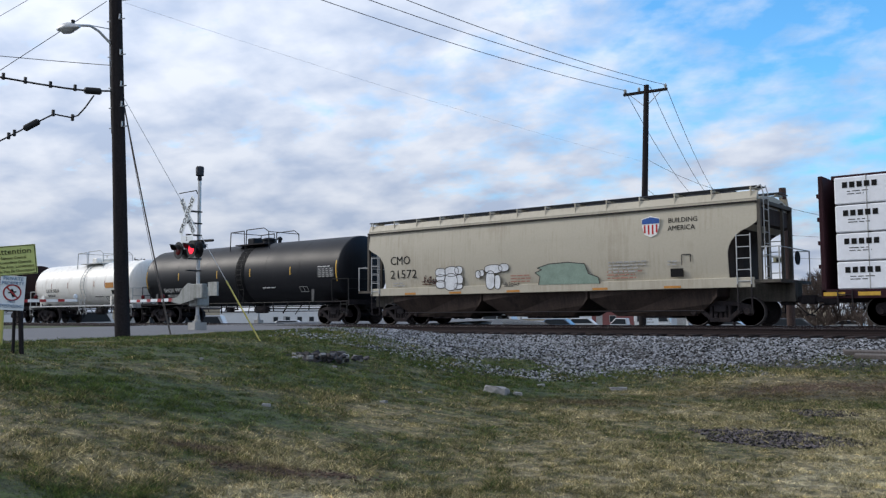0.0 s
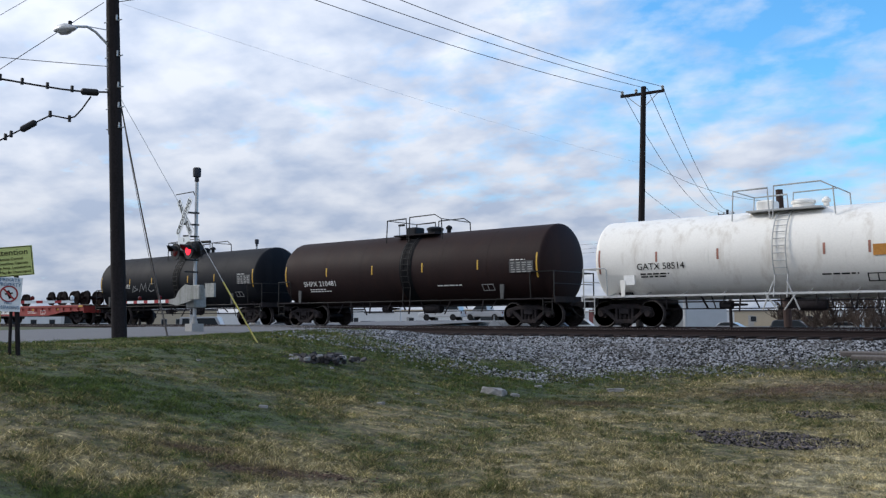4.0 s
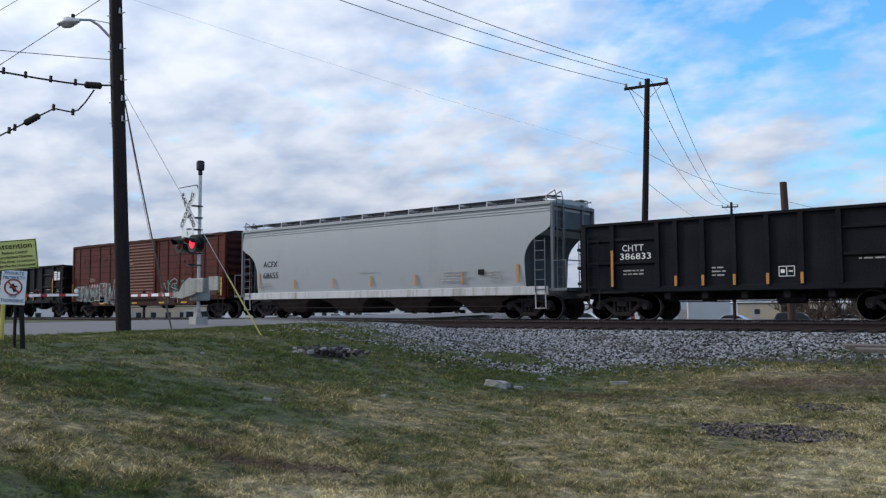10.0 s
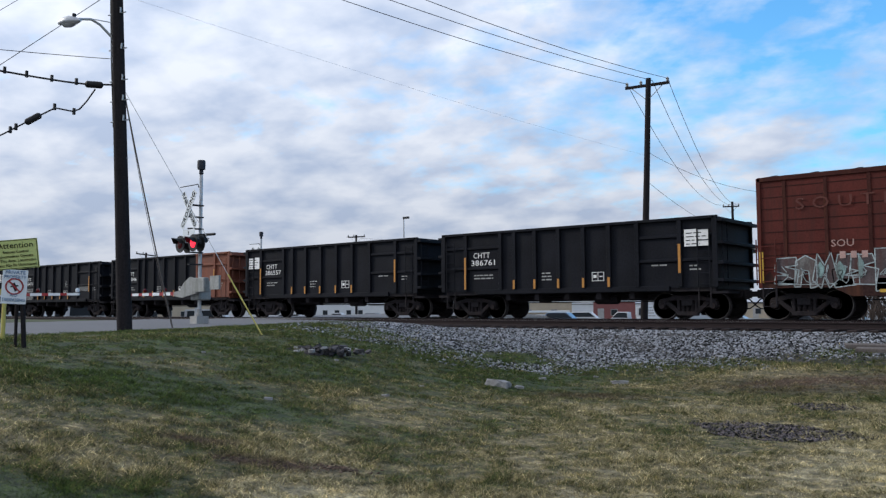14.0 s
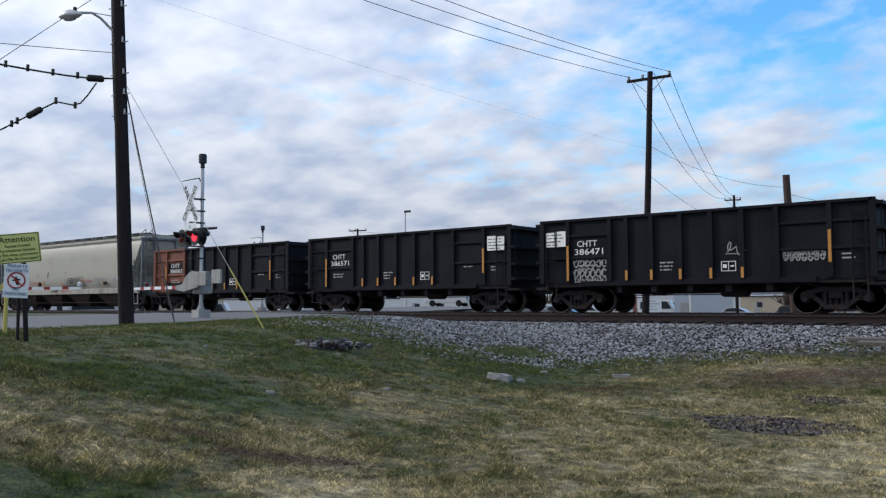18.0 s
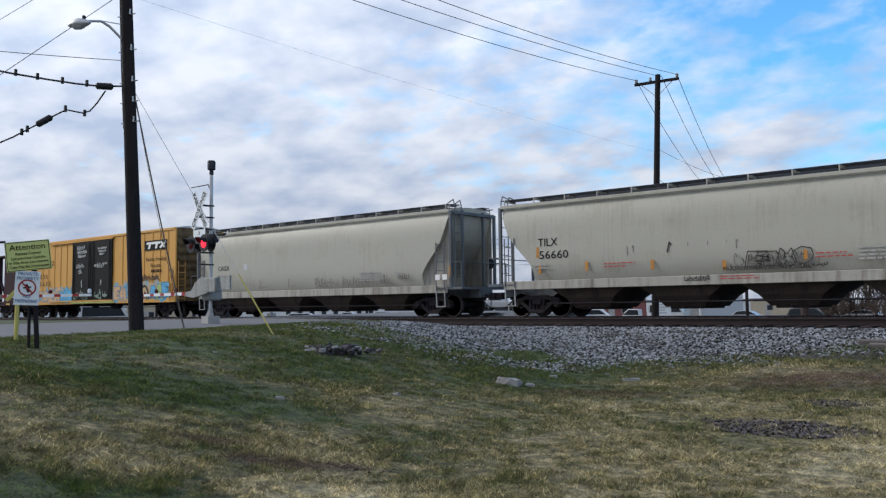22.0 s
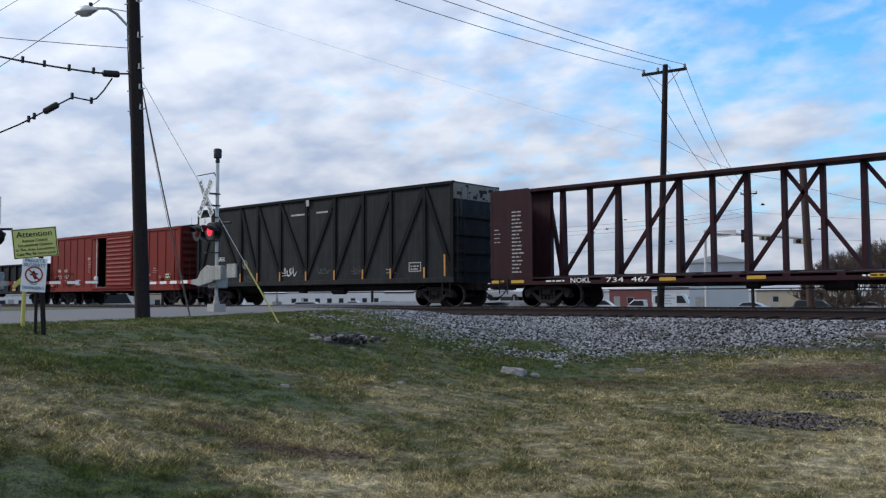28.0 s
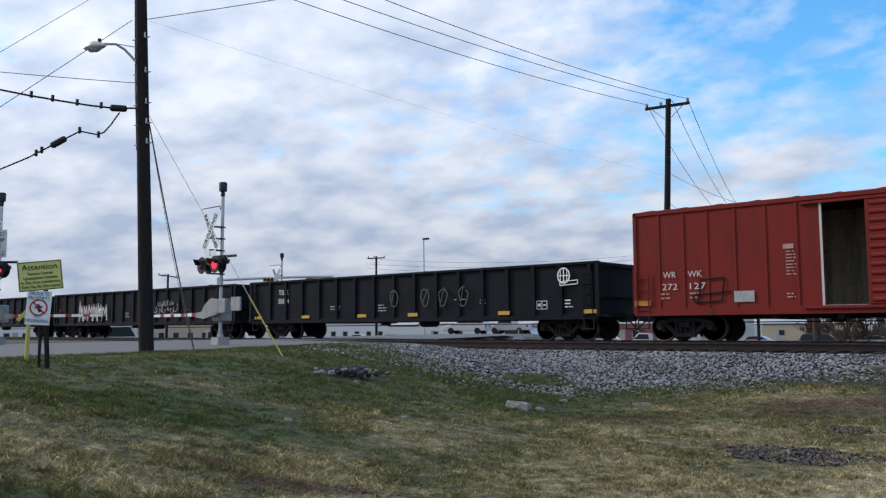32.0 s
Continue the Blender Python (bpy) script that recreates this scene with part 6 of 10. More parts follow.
    box(bm, -half - 0.1, half + 0.1, -0.4, 0.4, 0.68, zb + 0.02)
    part("underframe", bm, M["under"], car)
    words("NAEX", 0.32, M["white"], car, pose(-half + 2.14, -hw + 0.045, 2.42), width=0.70)
    words("4354", 0.32, M["white"], car, pose(-half + 2.14, -hw + 0.045, 1.84), width=0.70)
    bm = B()
    patch(bm, -half + 7.9, -half + 9.15, zt - 0.82, zt - 0.74, -hw + 0.068)
    patch(bm, -half + 9.75, -half + 10.85, zt - 0.80, zt - 0.72, -hw + 0.068)
    patch(bm, -half + 9.1, -half + 9.3, zt - 0.42, zt - 0.12, -hw - 0.022)
    part("chalk_bar", bm, M["grey_ink"], car)
    bm = B()
    small_print(bm, -half + 1.5, 1.5, 1.0, 2, 0.12, -hw + 0.068, rnd, 0.04)
    u, z = 6.93, 1.67
    for a, b, c, d in ((-0.35, 0.35, -0.2, -0.16), (-0.35, 0.35, 0.16, 0.2), (-0.35, -0.31, -0.16, 0.16), (0.31, 0.35, -0.16, 0.16)):
        box(bm, u + a, u + b, -hw + 0.06, -hw + 0.07, z + c, z + d)
    small_print(bm, u - 0.25, z, 0.5, 2, 0.12, -hw + 0.068, rnd, 0.06)
    part("small_lettering", bm, M["grey_ink"], car)
    for a, b, z, h, mt, w in ((-half + 7.2, -half + 8.2, 1.5, 0.42, "graf_white", 0.035), (-half + 9.9, -half + 10.7, 1.55, 0.35, "faded_grey", 0.025), (-half + 12.2, -half + 13.1, 1.5, 0.35, "faded_grey", 0.025), (-half + 4.1, -half + 4.9, 1.3, 0.4, "faded_grey", 0.025), (-half + 14.4, -half + 14.9, 1.5, 0.4, "grey_ink", 0.03)):
        bm = B()
        handwriting(bm, a, b, z, h, -hw + 0.068, rnd, w)
        part("spray_tag", bm, M[mt], car)
    bm = B()
    for k in range(12):
        p, q = k * math.pi / 6, (k + 1) * math.pi / 6
        stroke(bm, [(-4.92 + 0.2 * math.cos(p), 2.1 + 0.2 * math.sin(p)), (-4.92 + 0.2 * math.cos(q), 2.1 + 0.2 * math.sin(q))], 0.03, -hw + 0.068)
    small_print(bm, -5.02, 2.08, 0.22, 2, 0.08, -hw + 0.068, rnd, 0.04)
    part("printed_mark", bm, M["grey_ink"], car)
    bm = B()
    patch(bm, 8.60, 8.69, 1.25, 2.14, -hw - 0.002)
    part("reflective_strip", bm, M["orange_tape"], car)
    bm = B()
    for u0 in us:
        drips(bm, u0 - 0.8, u0 + 0.8, zt - 0.3, 6, -hw + 0.068, rnd, 1.6, 0.012)
    part("drip", bm, M["chip_pale"], car, "pale runs down the dark side")
    add_trucks(car, (-half + 1.45, half - 1.45))
    add_couplers(car, half + 0.3)
    brake_gear(car, half)
    return car


# -- the cars in their order, from the head of the train --
def build_train():
    rnd = random.Random(5)
    lumber, half = centre_beam("maroon centre-beam flat car loaded with wrapped lumber", 163.2, 186.3, 4.62, False)
    
    for i in range(5):
        for j in range(4):
            for y in (-0.90, 0.90):
                w = 4.4
                lumber_pack(163.2 + 0.42 + (i + 0.5) * 4.46, TRACK_Y + y, 1.10 + j * 0.835, w, 0.80)
    cmo = hopper("beige covered hopper with black lettering and spray-painted tags", 144.4, 161.5, 3.95, 1.22, M["hopper_beige"], M["hopper_beige"],
                 (("CMO", -6.56, 2.68, 0.5, 1.1), ("21572", -6.40, 2.10, 0.5, 1.48), ("BUILDING", 6.0, 3.50, 0.24, 1.0), ("AMERICA", 5.95, 3.24, 0.24, 0.95)), 1, bays=3, cut="curve", lower_cut=0.95, fascia=0.32, slope=M["bay_brown"], end_paint=M["end_drab"])
    # a shield, a row of tape marks and tags on its side
    bm = B()
    prism(bm, [(4.55, 3.62), (4.57, 3.34), (4.66, 3.08), (4.88, 2.98), (5.10, 3.08), (5.19, 3.34), (5.21, 3.62), (4.88, 3.70)], "y", -1.60, -1.59)
    shield = part("shield_emblem", bm, M["white"], cmo, "red, white and blue shield emblem")
    bm = B()
    prism(bm, [(4.57, 3.60), (4.57, 3.44), (5.19, 3.44), (5.19, 3.60), (4.88, 3.67)], "y", -1.606, -1.60)
    part("shield_top", bm, M["blue"], shield)
    bm = B()
    for i in range(4):
        box(bm, 4.63 + i * 0.145, 4.69 + i * 0.145, -1.606, -1.60, 3.06 + abs(i - 1.5) * 0.05, 3.41)
    part("shield_stripe", bm, M["red_tape"], shield)
    bm = B()
    for u in (-6.3, -3.9, -1.1, 2.6, 5.3):
        patch(bm, u, u + 0.6, 1.25, 1.33, -1.585)
        part("reflective_strip", bm, M["orange_tape"], cmo)
        bm = B()
    bm.free()
    for k, (u, z, rx, rz) in enumerate(((-4.36, 2.12, 0.27, 0.17), (-4.36, 1.88, 0.25, 0.15), (-4.34, 1.64, 0.26, 0.16), (-3.82, 1.72, 0.34, 0.34), (-3.40, 1.80, 0.20, 0.20), (-3.44, 1.54, 0.22, 0.12), (-3.78, 2.14, 0.36, 0.20), (-3.42, 2.18, 0.20, 0.16))):
        bubble(cmo, u, z, rx, rz, -1.585 - 0.0015 * (k % 4), "graf_white", "grey_dark", 0.026)
    for k, (u, z, rx, rz) in enumerate(((-2.45, 1.98, 0.13, 0.15), (-2.28, 2.02, 0.12, 0.13), (-1.86, 1.74, 0.22, 0.36), (-1.52, 1.66, 0.15, 0.28), (-1.72, 2.16, 0.42, 0.17), (-1.22, 2.20, 0.24, 0.15))):
        bubble(cmo, u, z, rx, rz, -1.585 - 0.0015 * (k % 4), "graf_white", "grey_dark", 0.026)
    pts = [(0.35, 1.5), (0.42, 1.8), (0.2, 1.95), (0.5, 2.05), (0.3, 2.12), (0.8, 2.25), (1.6, 2.28), (2.3, 2.2), (2.45, 1.85), (2.85, 1.7), (2.9, 1.48)]
    bm = B()
    prism(bm, pts, "y", -1.592, -1.586)
    patchy = part("paint_out", bm, M["graf_green"], cmo, "grey-green painted-over patch")
    bm = B()
    stroke(bm, pts, 0.03, -1.592, 0.004)
    part("tag_outline", bm, M["grey_dark"], patchy)
    bm = B()
    small_print(bm, -0.9, 1.85, 1.0, 3, 0.11, -1.586, rnd, 0.04)
    small_print(bm, 3.2, 1.85, 1.6, 3, 0.11, -1.586, rnd, 0.04)
    part("small_lettering", bm, M["faint_red"], cmo)
    bm = B()
    handwriting(bm, -5.3, -4.6, 1.7, 0.3, -1.588, rnd, 0.03)
    part("chalk_tag", bm, M["box_red"], cmo)
    bm = B()
    for a, b, z, h in ((-5.25, -4.75, 1.75, 0.3), (-4.75, -4.6, 1.7, 0.2), (-1.2, -0.5, 1.5, 0.16)):
        handwriting(bm, a, b, z, h, -1.589, rnd, 0.02)
    part("chalk_tag", bm, M["grey_dark"], cmo)

    tank_car("glossy black tank car with white lettering", 127.0, 142.6, 1.60, 2.50, M["tank_black"], M["rod_black"], (("SHQX 9902", -5.30, 1.80, 0.34, 1.75),), 2, dome=0.68, strips=(-4.62, -1.2, 1.51, 4.54))
    bm = B()
    patch(bm, 5.55, 6.0, 1.62, 1.90, -1.588)
    part("black_board", bm, M["black"], cmo)
    bm = B()
    stroke(bm, [(5.95, 2.0), (5.95, 2.35), (6.25, 2.35), (6.25, 2.1)], 0.03, -1.588)
    part("dark_tag", bm, M["grey_dark"], cmo)
    gatx = tank_car("white tank car with black lettering and white railings", 113.35, 124.85, 1.43, 2.35, M["tank_white"], M["rod"], (("GATX 58514", -3.40, 2.05, 0.32, 1.7),), 3, dome=0.55, strips=(-3.52, -1.4, 1.85, 3.1), jacket=True, pale_frame=True)
    for u, z, w, h, mt in ((3.65, 2.27, 0.46, 0.16, "orange_tape"), (4.05, 1.86, 0.24, 0.13, "black")):
        bm = B()
        box(bm, u - w, u + w, -0.006, 0, z - h - z, z + h - z)
        k = math.asin((z - 2.35) / 1.43)
        part("placard", bm, M[mt], gatx, at=pose(0, -1.438 * math.cos(k), z, -math.degrees(k), 0, 0))
    tank_car("dark brown weathered tank car", 96.7, 111.0, 1.57, 2.38, M["tank_brown"], M["rod_black"], (("SHPX 210481", -4.78, 1.9, 0.34, 2.1),), 4, dome=0.5)
    acfx = tank_car("dull black tank car with white lettering and a sprayed tag", 79.85, 94.3, 1.52, 2.42, M["tank_dull"], M["rod_black"], (("ACFX 200592", -5.06, 2.18, 0.34, 2.1),), 5, dome=0.55, strips=(-4.03, -1.78, 1.65, 3.98), stencil=1.4)
    bm = B()
    stroke(bm, [(-3.75, 1.85), (-3.6, 2.4), (-3.3, 2.35), (-3.55, 2.12), (-3.2, 2.0), (-3.75, 1.85)], 0.03, -1.50)
    stroke(bm, [(-3.0, 1.85), (-2.85, 2.35), (-2.6, 1.95), (-2.4, 2.35), (-2.3, 1.85)], 0.03, -1.51)
    stroke(bm, [(-1.6, 2.3), (-1.95, 2.3), (-2.1, 2.0), (-1.85, 1.85), (-1.5, 1.95)], 0.03, -1.51)
    part("spray_tag", bm, M["faded_white"], acfx)
    flat_car("red flat car with white number board", 61.9, 77.9)
    for first, n, gap in ((62.5, 5, 0.82), (72.5, 6, 0.82)):
        for i in range(n):
            spare_wheelset(first + gap * i, 0.11 if i % 2 else -0.11)

    def chtt(number, x0, x1, seed, **k):
        return gondola("black steel gondola car with white lettering" if not k.get("orange") else "black gondola car with one orange end", x0, x1, 3.38, 1.05, M["gon_black"],
                       (("CHTT", -3.78, 2.46, 0.31, 0.80), (number, -3.68, 2.17, 0.31, 1.15)), seed, **k)
    chtt("386833", 48.8, 60.1, 31, placards=(1,), lip=True)
    grey = hopper("light grey covered hopper with black lettering", 29.1, 47.5, 4.30, 0.92, M["hopper_grey"], M["sill_pale"],
           (("ACFX", -6.86, 2.60, 0.40, 1.05), ("68655", -6.86, 2.06, 0.40, 1.12)), 32, bays=4, cut="curve", lower_cut=1.15, end_paint=M["end_steel"], grooves=3, slope=M["slope_shade"])
    for u, z0, z1 in ((7.64, 1.4, 2.1), (-7.69, 1.45, 2.2), (4.95, 1.40, 1.85), (2.5, 1.40, 1.85), (-0.08, 1.40, 1.85), (-2.45, 1.40, 1.82), (-5.1, 1.40, 1.82)):
        bm = B()
        patch(bm, u - 0.05, u + 0.05, z0, z1, -1.586)
        part("reflective_strip", bm, M["orange_tape"], grey)
    bm = B()
    patch(bm, 5.76, 6.06, 1.74, 1.95, -1.588)
    part("black_board", bm, M["black"], grey)
    bm = B()
    small_print(bm, 6.25, 1.85, 0.9, 4, 0.11, -1.587, rnd, 0.03)
    part("small_lettering", bm, M["grey_ink"], grey)
    bm = B()
    small_print(bm, -0.9, 2.02, 1.3, 1, 0.12, -1.590, rnd, 0.03)
    part("small_lettering", bm, M["grey_ink"], grey)
    sou = box_car("rust-red weathered boxcar covered in sprayed tags", 12.15, 27.77, 4.40, 0.98, M["box_red"], (), 33, [(k, 0.11) for k in (-7.0, -5.8, -4.6, -3.45, -2.33, 1.75, 2.65, 3.75, 4.94, 6.03, 7.17)],
                  door=dict(x0=-1.41, x1=1.49, z0=1.14, z1=4.24, ribs=18), roof=M["under"], door_paint=M["box_door"], rise=0.16, end_paint=M["shade_rust"], truck_at=1.15,
                  post_paint=M["post_rust"], sill_paint=M["sill_rust"], sill_drop=0.27, sill_at=(0.73, 0.66))
    for z in (1.62, 1.98, 2.34, 2.70, 3.06, 3.42, 3.78, 4.10):
        for a, b in ((-7.7, -1.5), (1.6, 7.7)):
            bm = B()
            patch(bm, a, b, z - 0.016, z + 0.016, -1.55, 0.008)
            part("panel_seam", bm, M["shade_rust"], sou)
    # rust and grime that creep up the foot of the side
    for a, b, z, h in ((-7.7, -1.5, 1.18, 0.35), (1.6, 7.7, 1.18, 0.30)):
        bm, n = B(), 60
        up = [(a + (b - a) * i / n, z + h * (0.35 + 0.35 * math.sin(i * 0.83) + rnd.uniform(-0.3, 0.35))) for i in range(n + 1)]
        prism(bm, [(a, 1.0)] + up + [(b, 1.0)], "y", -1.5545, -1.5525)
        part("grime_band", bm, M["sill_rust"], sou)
    piece(sou, -7.35, -4.55, 0.98, 2.02, -1.588, rnd, 5, ("tag_dusk", "tag_dusk", "tag_mist"), "graf_ice", 0.032)
    piece(sou, -4.5, -1.75, 0.80, 2.10, -1.588, rnd, 4, ("tag_dusk", "tag_mist"), "graf_ice", 0.032)
    for a, b in ((-7.2, -4.9), (-4.4, -1.9)):
        bm = B()
        handwriting(bm, a, b, 1.15, 0.62, -1.600, rnd, 0.022)
        part("spray_tag", bm, M["graf_ice"], sou)
    for u, z, w, h in ((-6.0, 1.5, 0.10, 0.22), (-5.45, 1.45, 0.14, 0.26), (-4.9, 1.55, 0.08, 0.3), (-3.3, 1.6, 0.12, 0.2), (-1.9, 1.4, 0.16, 0.34)):
        bm = B()
        blob(bm, u, z, w, h, -1.599, rnd)
        part("spray_fill", bm, M["graf_mint"], sou)
    bm = B()
    for a in (-5.45, -5.15, -4.85, -4.1, -3.8):
        patch(bm, a, a + 0.16, 1.82, 2.02, -1.604)
    part("printed_mark", bm, M["worn_pink"], sou)
    # the second piece: one fat outlined shape, then tall teal strokes over an ochre ground
    for a, b, z0, z1 in ((2.2, 3.7, 1.12, 2.05), (3.85, 4.85, 1.12, 1.95), (5.05, 5.95, 1.12, 1.9), (6.1, 7.1, 1.12, 1.9)):
        bm, n = B(), 14
        up = [(a + (b - a) * i / n, z1 - 0.25 * abs(2 * i / n - 1) ** 2 + rnd.uniform(-0.07, 0.07)) for i in range(n + 1)]
        prism(bm, [(a + 0.05, z0)] + up + [(b - 0.05, z0)], "y", -1.558, -1.556)
        part("spray_fill", bm, M["tag_ochre"], sou, "dull ochre and grey sprayed ground")
    for q, w in ((((2.75, 2.08), (2.85, 1.75), (2.8, 1.5)), 0.13), (((3.3, 1.75), (3.5, 1.75), (3.45, 1.45)), 0.16), (((3.5, 1.0), (3.5, 0.82)), 0.12), (((3.95, 1.98), (4.3, 2.02)), 0.12), (((4.25, 1.72), (4.75, 1.80)), 0.14), (((4.55, 1.72), (4.5, 1.2)), 0.17),
                 (((5.1, 1.82), (5.75, 1.86)), 0.14), (((5.4, 2.1), (5.45, 1.85), (5.4, 1.2)), 0.15), (((6.2, 1.88), (7.0, 1.92)), 0.13), (((6.5, 2.12), (6.5, 1.7)), 0.13), (((6.3, 1.65), (6.95, 1.68)), 0.12), (((7.25, 1.4), (7.55, 1.42)), 0.14)):
        bm = B()
        stroke(bm, [(u + rnd.uniform(-0.03, 0.03), z) for u, z in q], w, -1.589, 0.003)
        part("spray_tag", bm, M["graf_teal"], sou)
    bm = B()
    drips(bm, 2.6, 7.3, 1.7, 26, -1.586, rnd, 0.55, 0.02)
    part("drip", bm, M["graf_teal"], sou)
    fat = [(2.02, 1.30), (2.25, 1.62), (2.10, 1.72), (2.40, 1.95), (2.55, 1.60), (2.50, 1.30), (2.62, 1.12)]
    curl = [(2.85, 1.30), (2.75, 1.68), (2.98, 2.0), (3.35, 2.16), (3.62, 2.05), (3.58, 1.86), (3.25, 1.88), (3.08, 1.70), (3.35, 1.62), (3.70, 1.55), (3.72, 1.22), (3.35, 1.10), (3.0, 1.14), (2.85, 1.30)]
    inner = [(3.1, 1.42), (3.38, 1.46), (3.42, 1.30), (3.15, 1.30)]
    for q in (fat, curl, inner, [(2.75, 1.1), (2.78, 0.80)], [(3.66, 1.1), (3.7, 0.82)]):
        bm = B()
        stroke(bm, q, 0.030, -1.594, 0.003)
        part("tag_outline", bm, M["graf_ice"], sou)
    for text, u, z, size, w in (("S O U T H E R N", 4.55, 3.62, 0.40, 2.9), ("S E R V E S", 4.35, 3.05, 0.40, 2.1), ("THE  SOUTH", 4.35, 2.49, 0.38, 2.7), ("S O U T H E R N", -4.35, 3.50, 0.50, 4.6)):
        words(text, size, M["ghost_red"], sou, pose(u, -1.592, z), width=w)
    words("SOU", 0.30, M["worn_pink"], sou, pose(-5.36, -1.605, 2.26), width=0.62)
    bm = B()
    for u, z, w, h, y in ((-1.12, 3.28, 0.34, 0.035, -1.68), (-0.98, 3.06, 0.28, 0.045, -1.68), (-1.2, 2.92, 0.12, 0.03, -1.68), (-1.98, 2.80, 0.07, 0.06, -1.6), (-1.86, 2.70, 0.12, 0.035, -1.6), (-2.1, 3.4, 0.05, 0.2, -1.6), (-1.3, 1.30, 0.1, 0.09, -1.68), (-0.35, 1.26, 0.06, 0.14, -1.68), (0.5, 1.2, 0.16, 0.06, -1.68)):
        patch(bm, u, u + w, z, z + h, y)
    part("flaked_lettering", bm, M["worn_pink"], sou)
    for u in (-4.16, -0.62, 2.14, 4.27):
        bm = B()
        patch(bm, u - 0.26, u + 0.26, 0.81, 0.90, -1.597)
        part("reflective_strip", bm, M["yellow"], sou)
    for u in (-7.72, 7.6):
        bm = B()
        patch(bm, u - 0.06, u + 0.06, 1.15, 2.1, -1.63)
        part("reflective_strip", bm, M["yellow"], sou)
    bm = B()
    patch(bm, 5.32, 5.72, 1.38, 1.66, -1.598)
    part("black_board", bm, M["black"], sou)
    bm = B()
    stroke(bm, [(5.52, 1.36), (5.72, 1.36), (5.72, 1.68)], 0.03, -1.603, 0.003)
    small_print(bm, 5.38, 1.52, 0.25, 1, 0.1, -1.603, rnd, 0.05)
    part("panel_print", bm, M["white"], sou)
    bm = B()
    patch(bm, 5.49, 5.73, 1.69, 1.87, -1.6)
    part("lime_sticker", bm, M["graf_lime"], sou)
    chtt("386761", -0.55, 10.75, 34, placards=(1,), lip=True)
    chtt("386557", -13.3, -2.05, 35, placards=(-1,), lip=True)
    c046 = chtt("386046", -26.1, -14.8, 36, placards=(), lip=True, orange=(2.78, 5.65))
    bm = B()
    patch(bm, 3.0, 4.0, 1.12, 1.5, -1.493, 0.003)
    part("black_patch", bm, M["black"], c046, "black repainted patch")
    c471 = chtt("386471", -38.85, -27.6, 37, placards=(-1,), lip=True)
    bm = B()
    for k in range(2):
        scrawl(bm, -4.35, -3.0, 1.62 - 0.36 * k, 1.92 - 0.36 * k, -1.498, rnd, 6, 0.045)
    handwriting(bm, -4.3, -3.05, 1.12, 0.2, -1.498, rnd, 0.03)
    part("spray_tag", bm, M["grey_ink"], c471)
    bm = B()
    scrawl(bm, 3.05, 4.3, 1.60, 1.95, -1.50, rnd, 7, 0.04)
    handwriting(bm, 3.1, 4.3, 1.72, 0.25, -1.502, rnd, 0.03)
    handwriting(bm, 1.3, 1.9, 1.95, 0.4, -1.50, rnd, 0.03)
    part("spray_tag", bm, M["grey_ink"], c471)
    chtt("386571", -51.7, -40.35, 38, placards=(1,), lip=True)
    c063 = chtt("386063", -64.7, -53.3, 39, placards=(), lip=False, orange=(-5.7, -2.85))
    bm = B()
    patch(bm, -4.43, -2.95, 2.05, 2.62, -1.493, 0.003)
    patch(bm, -4.40, -2.95, 1.12, 1.58, -1.493, 0.003)
    part("number_panel", bm, M["black"], c063, "black painted number panel")
    tilx = hopper("weathered cream covered hopper with sprayed tag", -84.4, -66.1, 4.20, 1.03, M["hopper_cream"], M["sill_cream"],
                  (("TILX", -6.85, 2.75, 0.42, 0.85), ("56660", -6.6, 2.28, 0.42, 1.25)), 40, bays=4, cut="straight", lower_cut=1.55, end_paint=M["end_steel"], swell=0.20)
    piece(tilx, 0.5, 2.5, 1.55, 2.1, -1.592, rnd, 4, (), "grey_dark", 0.03)
    bm = B()
    for a, b, z, h in ((0.2, 1.4, 1.62, 0.42), (1.2, 2.7, 1.58, 0.5), (0.6, 2.2, 1.70, 0.35)):
        handwriting(bm, a, b, z, h, -1.594, rnd, 0.03)
    part("spray_tag", bm, M["tag_grey"], tilx)
    for u, z0, z1 in ((-7.30, 2.2, 2.6), (-5.21, 1.65, 1.98), (-2.66, 1.6, 1.93), (-0.16, 1.5, 1.8), (2.36, 1.72, 2.02), (4.88, 1.6, 1.8), (7.28, 2.1, 2.65), (7.4, 1.72, 1.95), (-7.22, 1.6, 1.9)):
        bm = B()
        patch(bm, u - 0.06, u + 0.06, z0, z1, -1.586)
        part("reflective_strip", bm, M["orange_tape"], tilx)
    bm = B()
    patch(bm, 5.0, 5.4, 1.58, 1.76, -1.588)
    part("black_board", bm, M["black"], tilx)
    bm = B()
    patch(bm, 6.5, 6.9, 1.76, 1.94, -1.588)
    part("grey_patch", bm, M["sill_pale"], tilx)
    bm = B()
    small_print(bm, 2.65, 1.88, 1.35, 2, 0.11, -1.586, rnd, 0.03)
    small_print(bm, -4.5, 1.86, 1.25, 2, 0.11, -1.586, rnd, 0.03)
    small_print(bm, -0.3, 1.28, 1.3, 2, 0.08, -1.586, rnd, 0.025)
    part("small_lettering", bm, M["red_tape"], tilx)
    bm = B()
    stroke(bm, [(-2.1, 2.15), (-2.02, 2.5), (-1.96, 2.4)], 0.05, -1.592)
    handwriting(bm, -1.5, -0.66, 1.2, 0.16, -1.592, rnd, 0.02)
    handwriting(bm, -0.2, 3.0, 1.5, 0.15, -1.594, rnd, 0.02)
    drips(bm, -3.8, 0.5, 2.45, 9, -1.588, rnd, 0.35, 0.012)
    part("dark_tag", bm, M["grey_dark"], tilx)
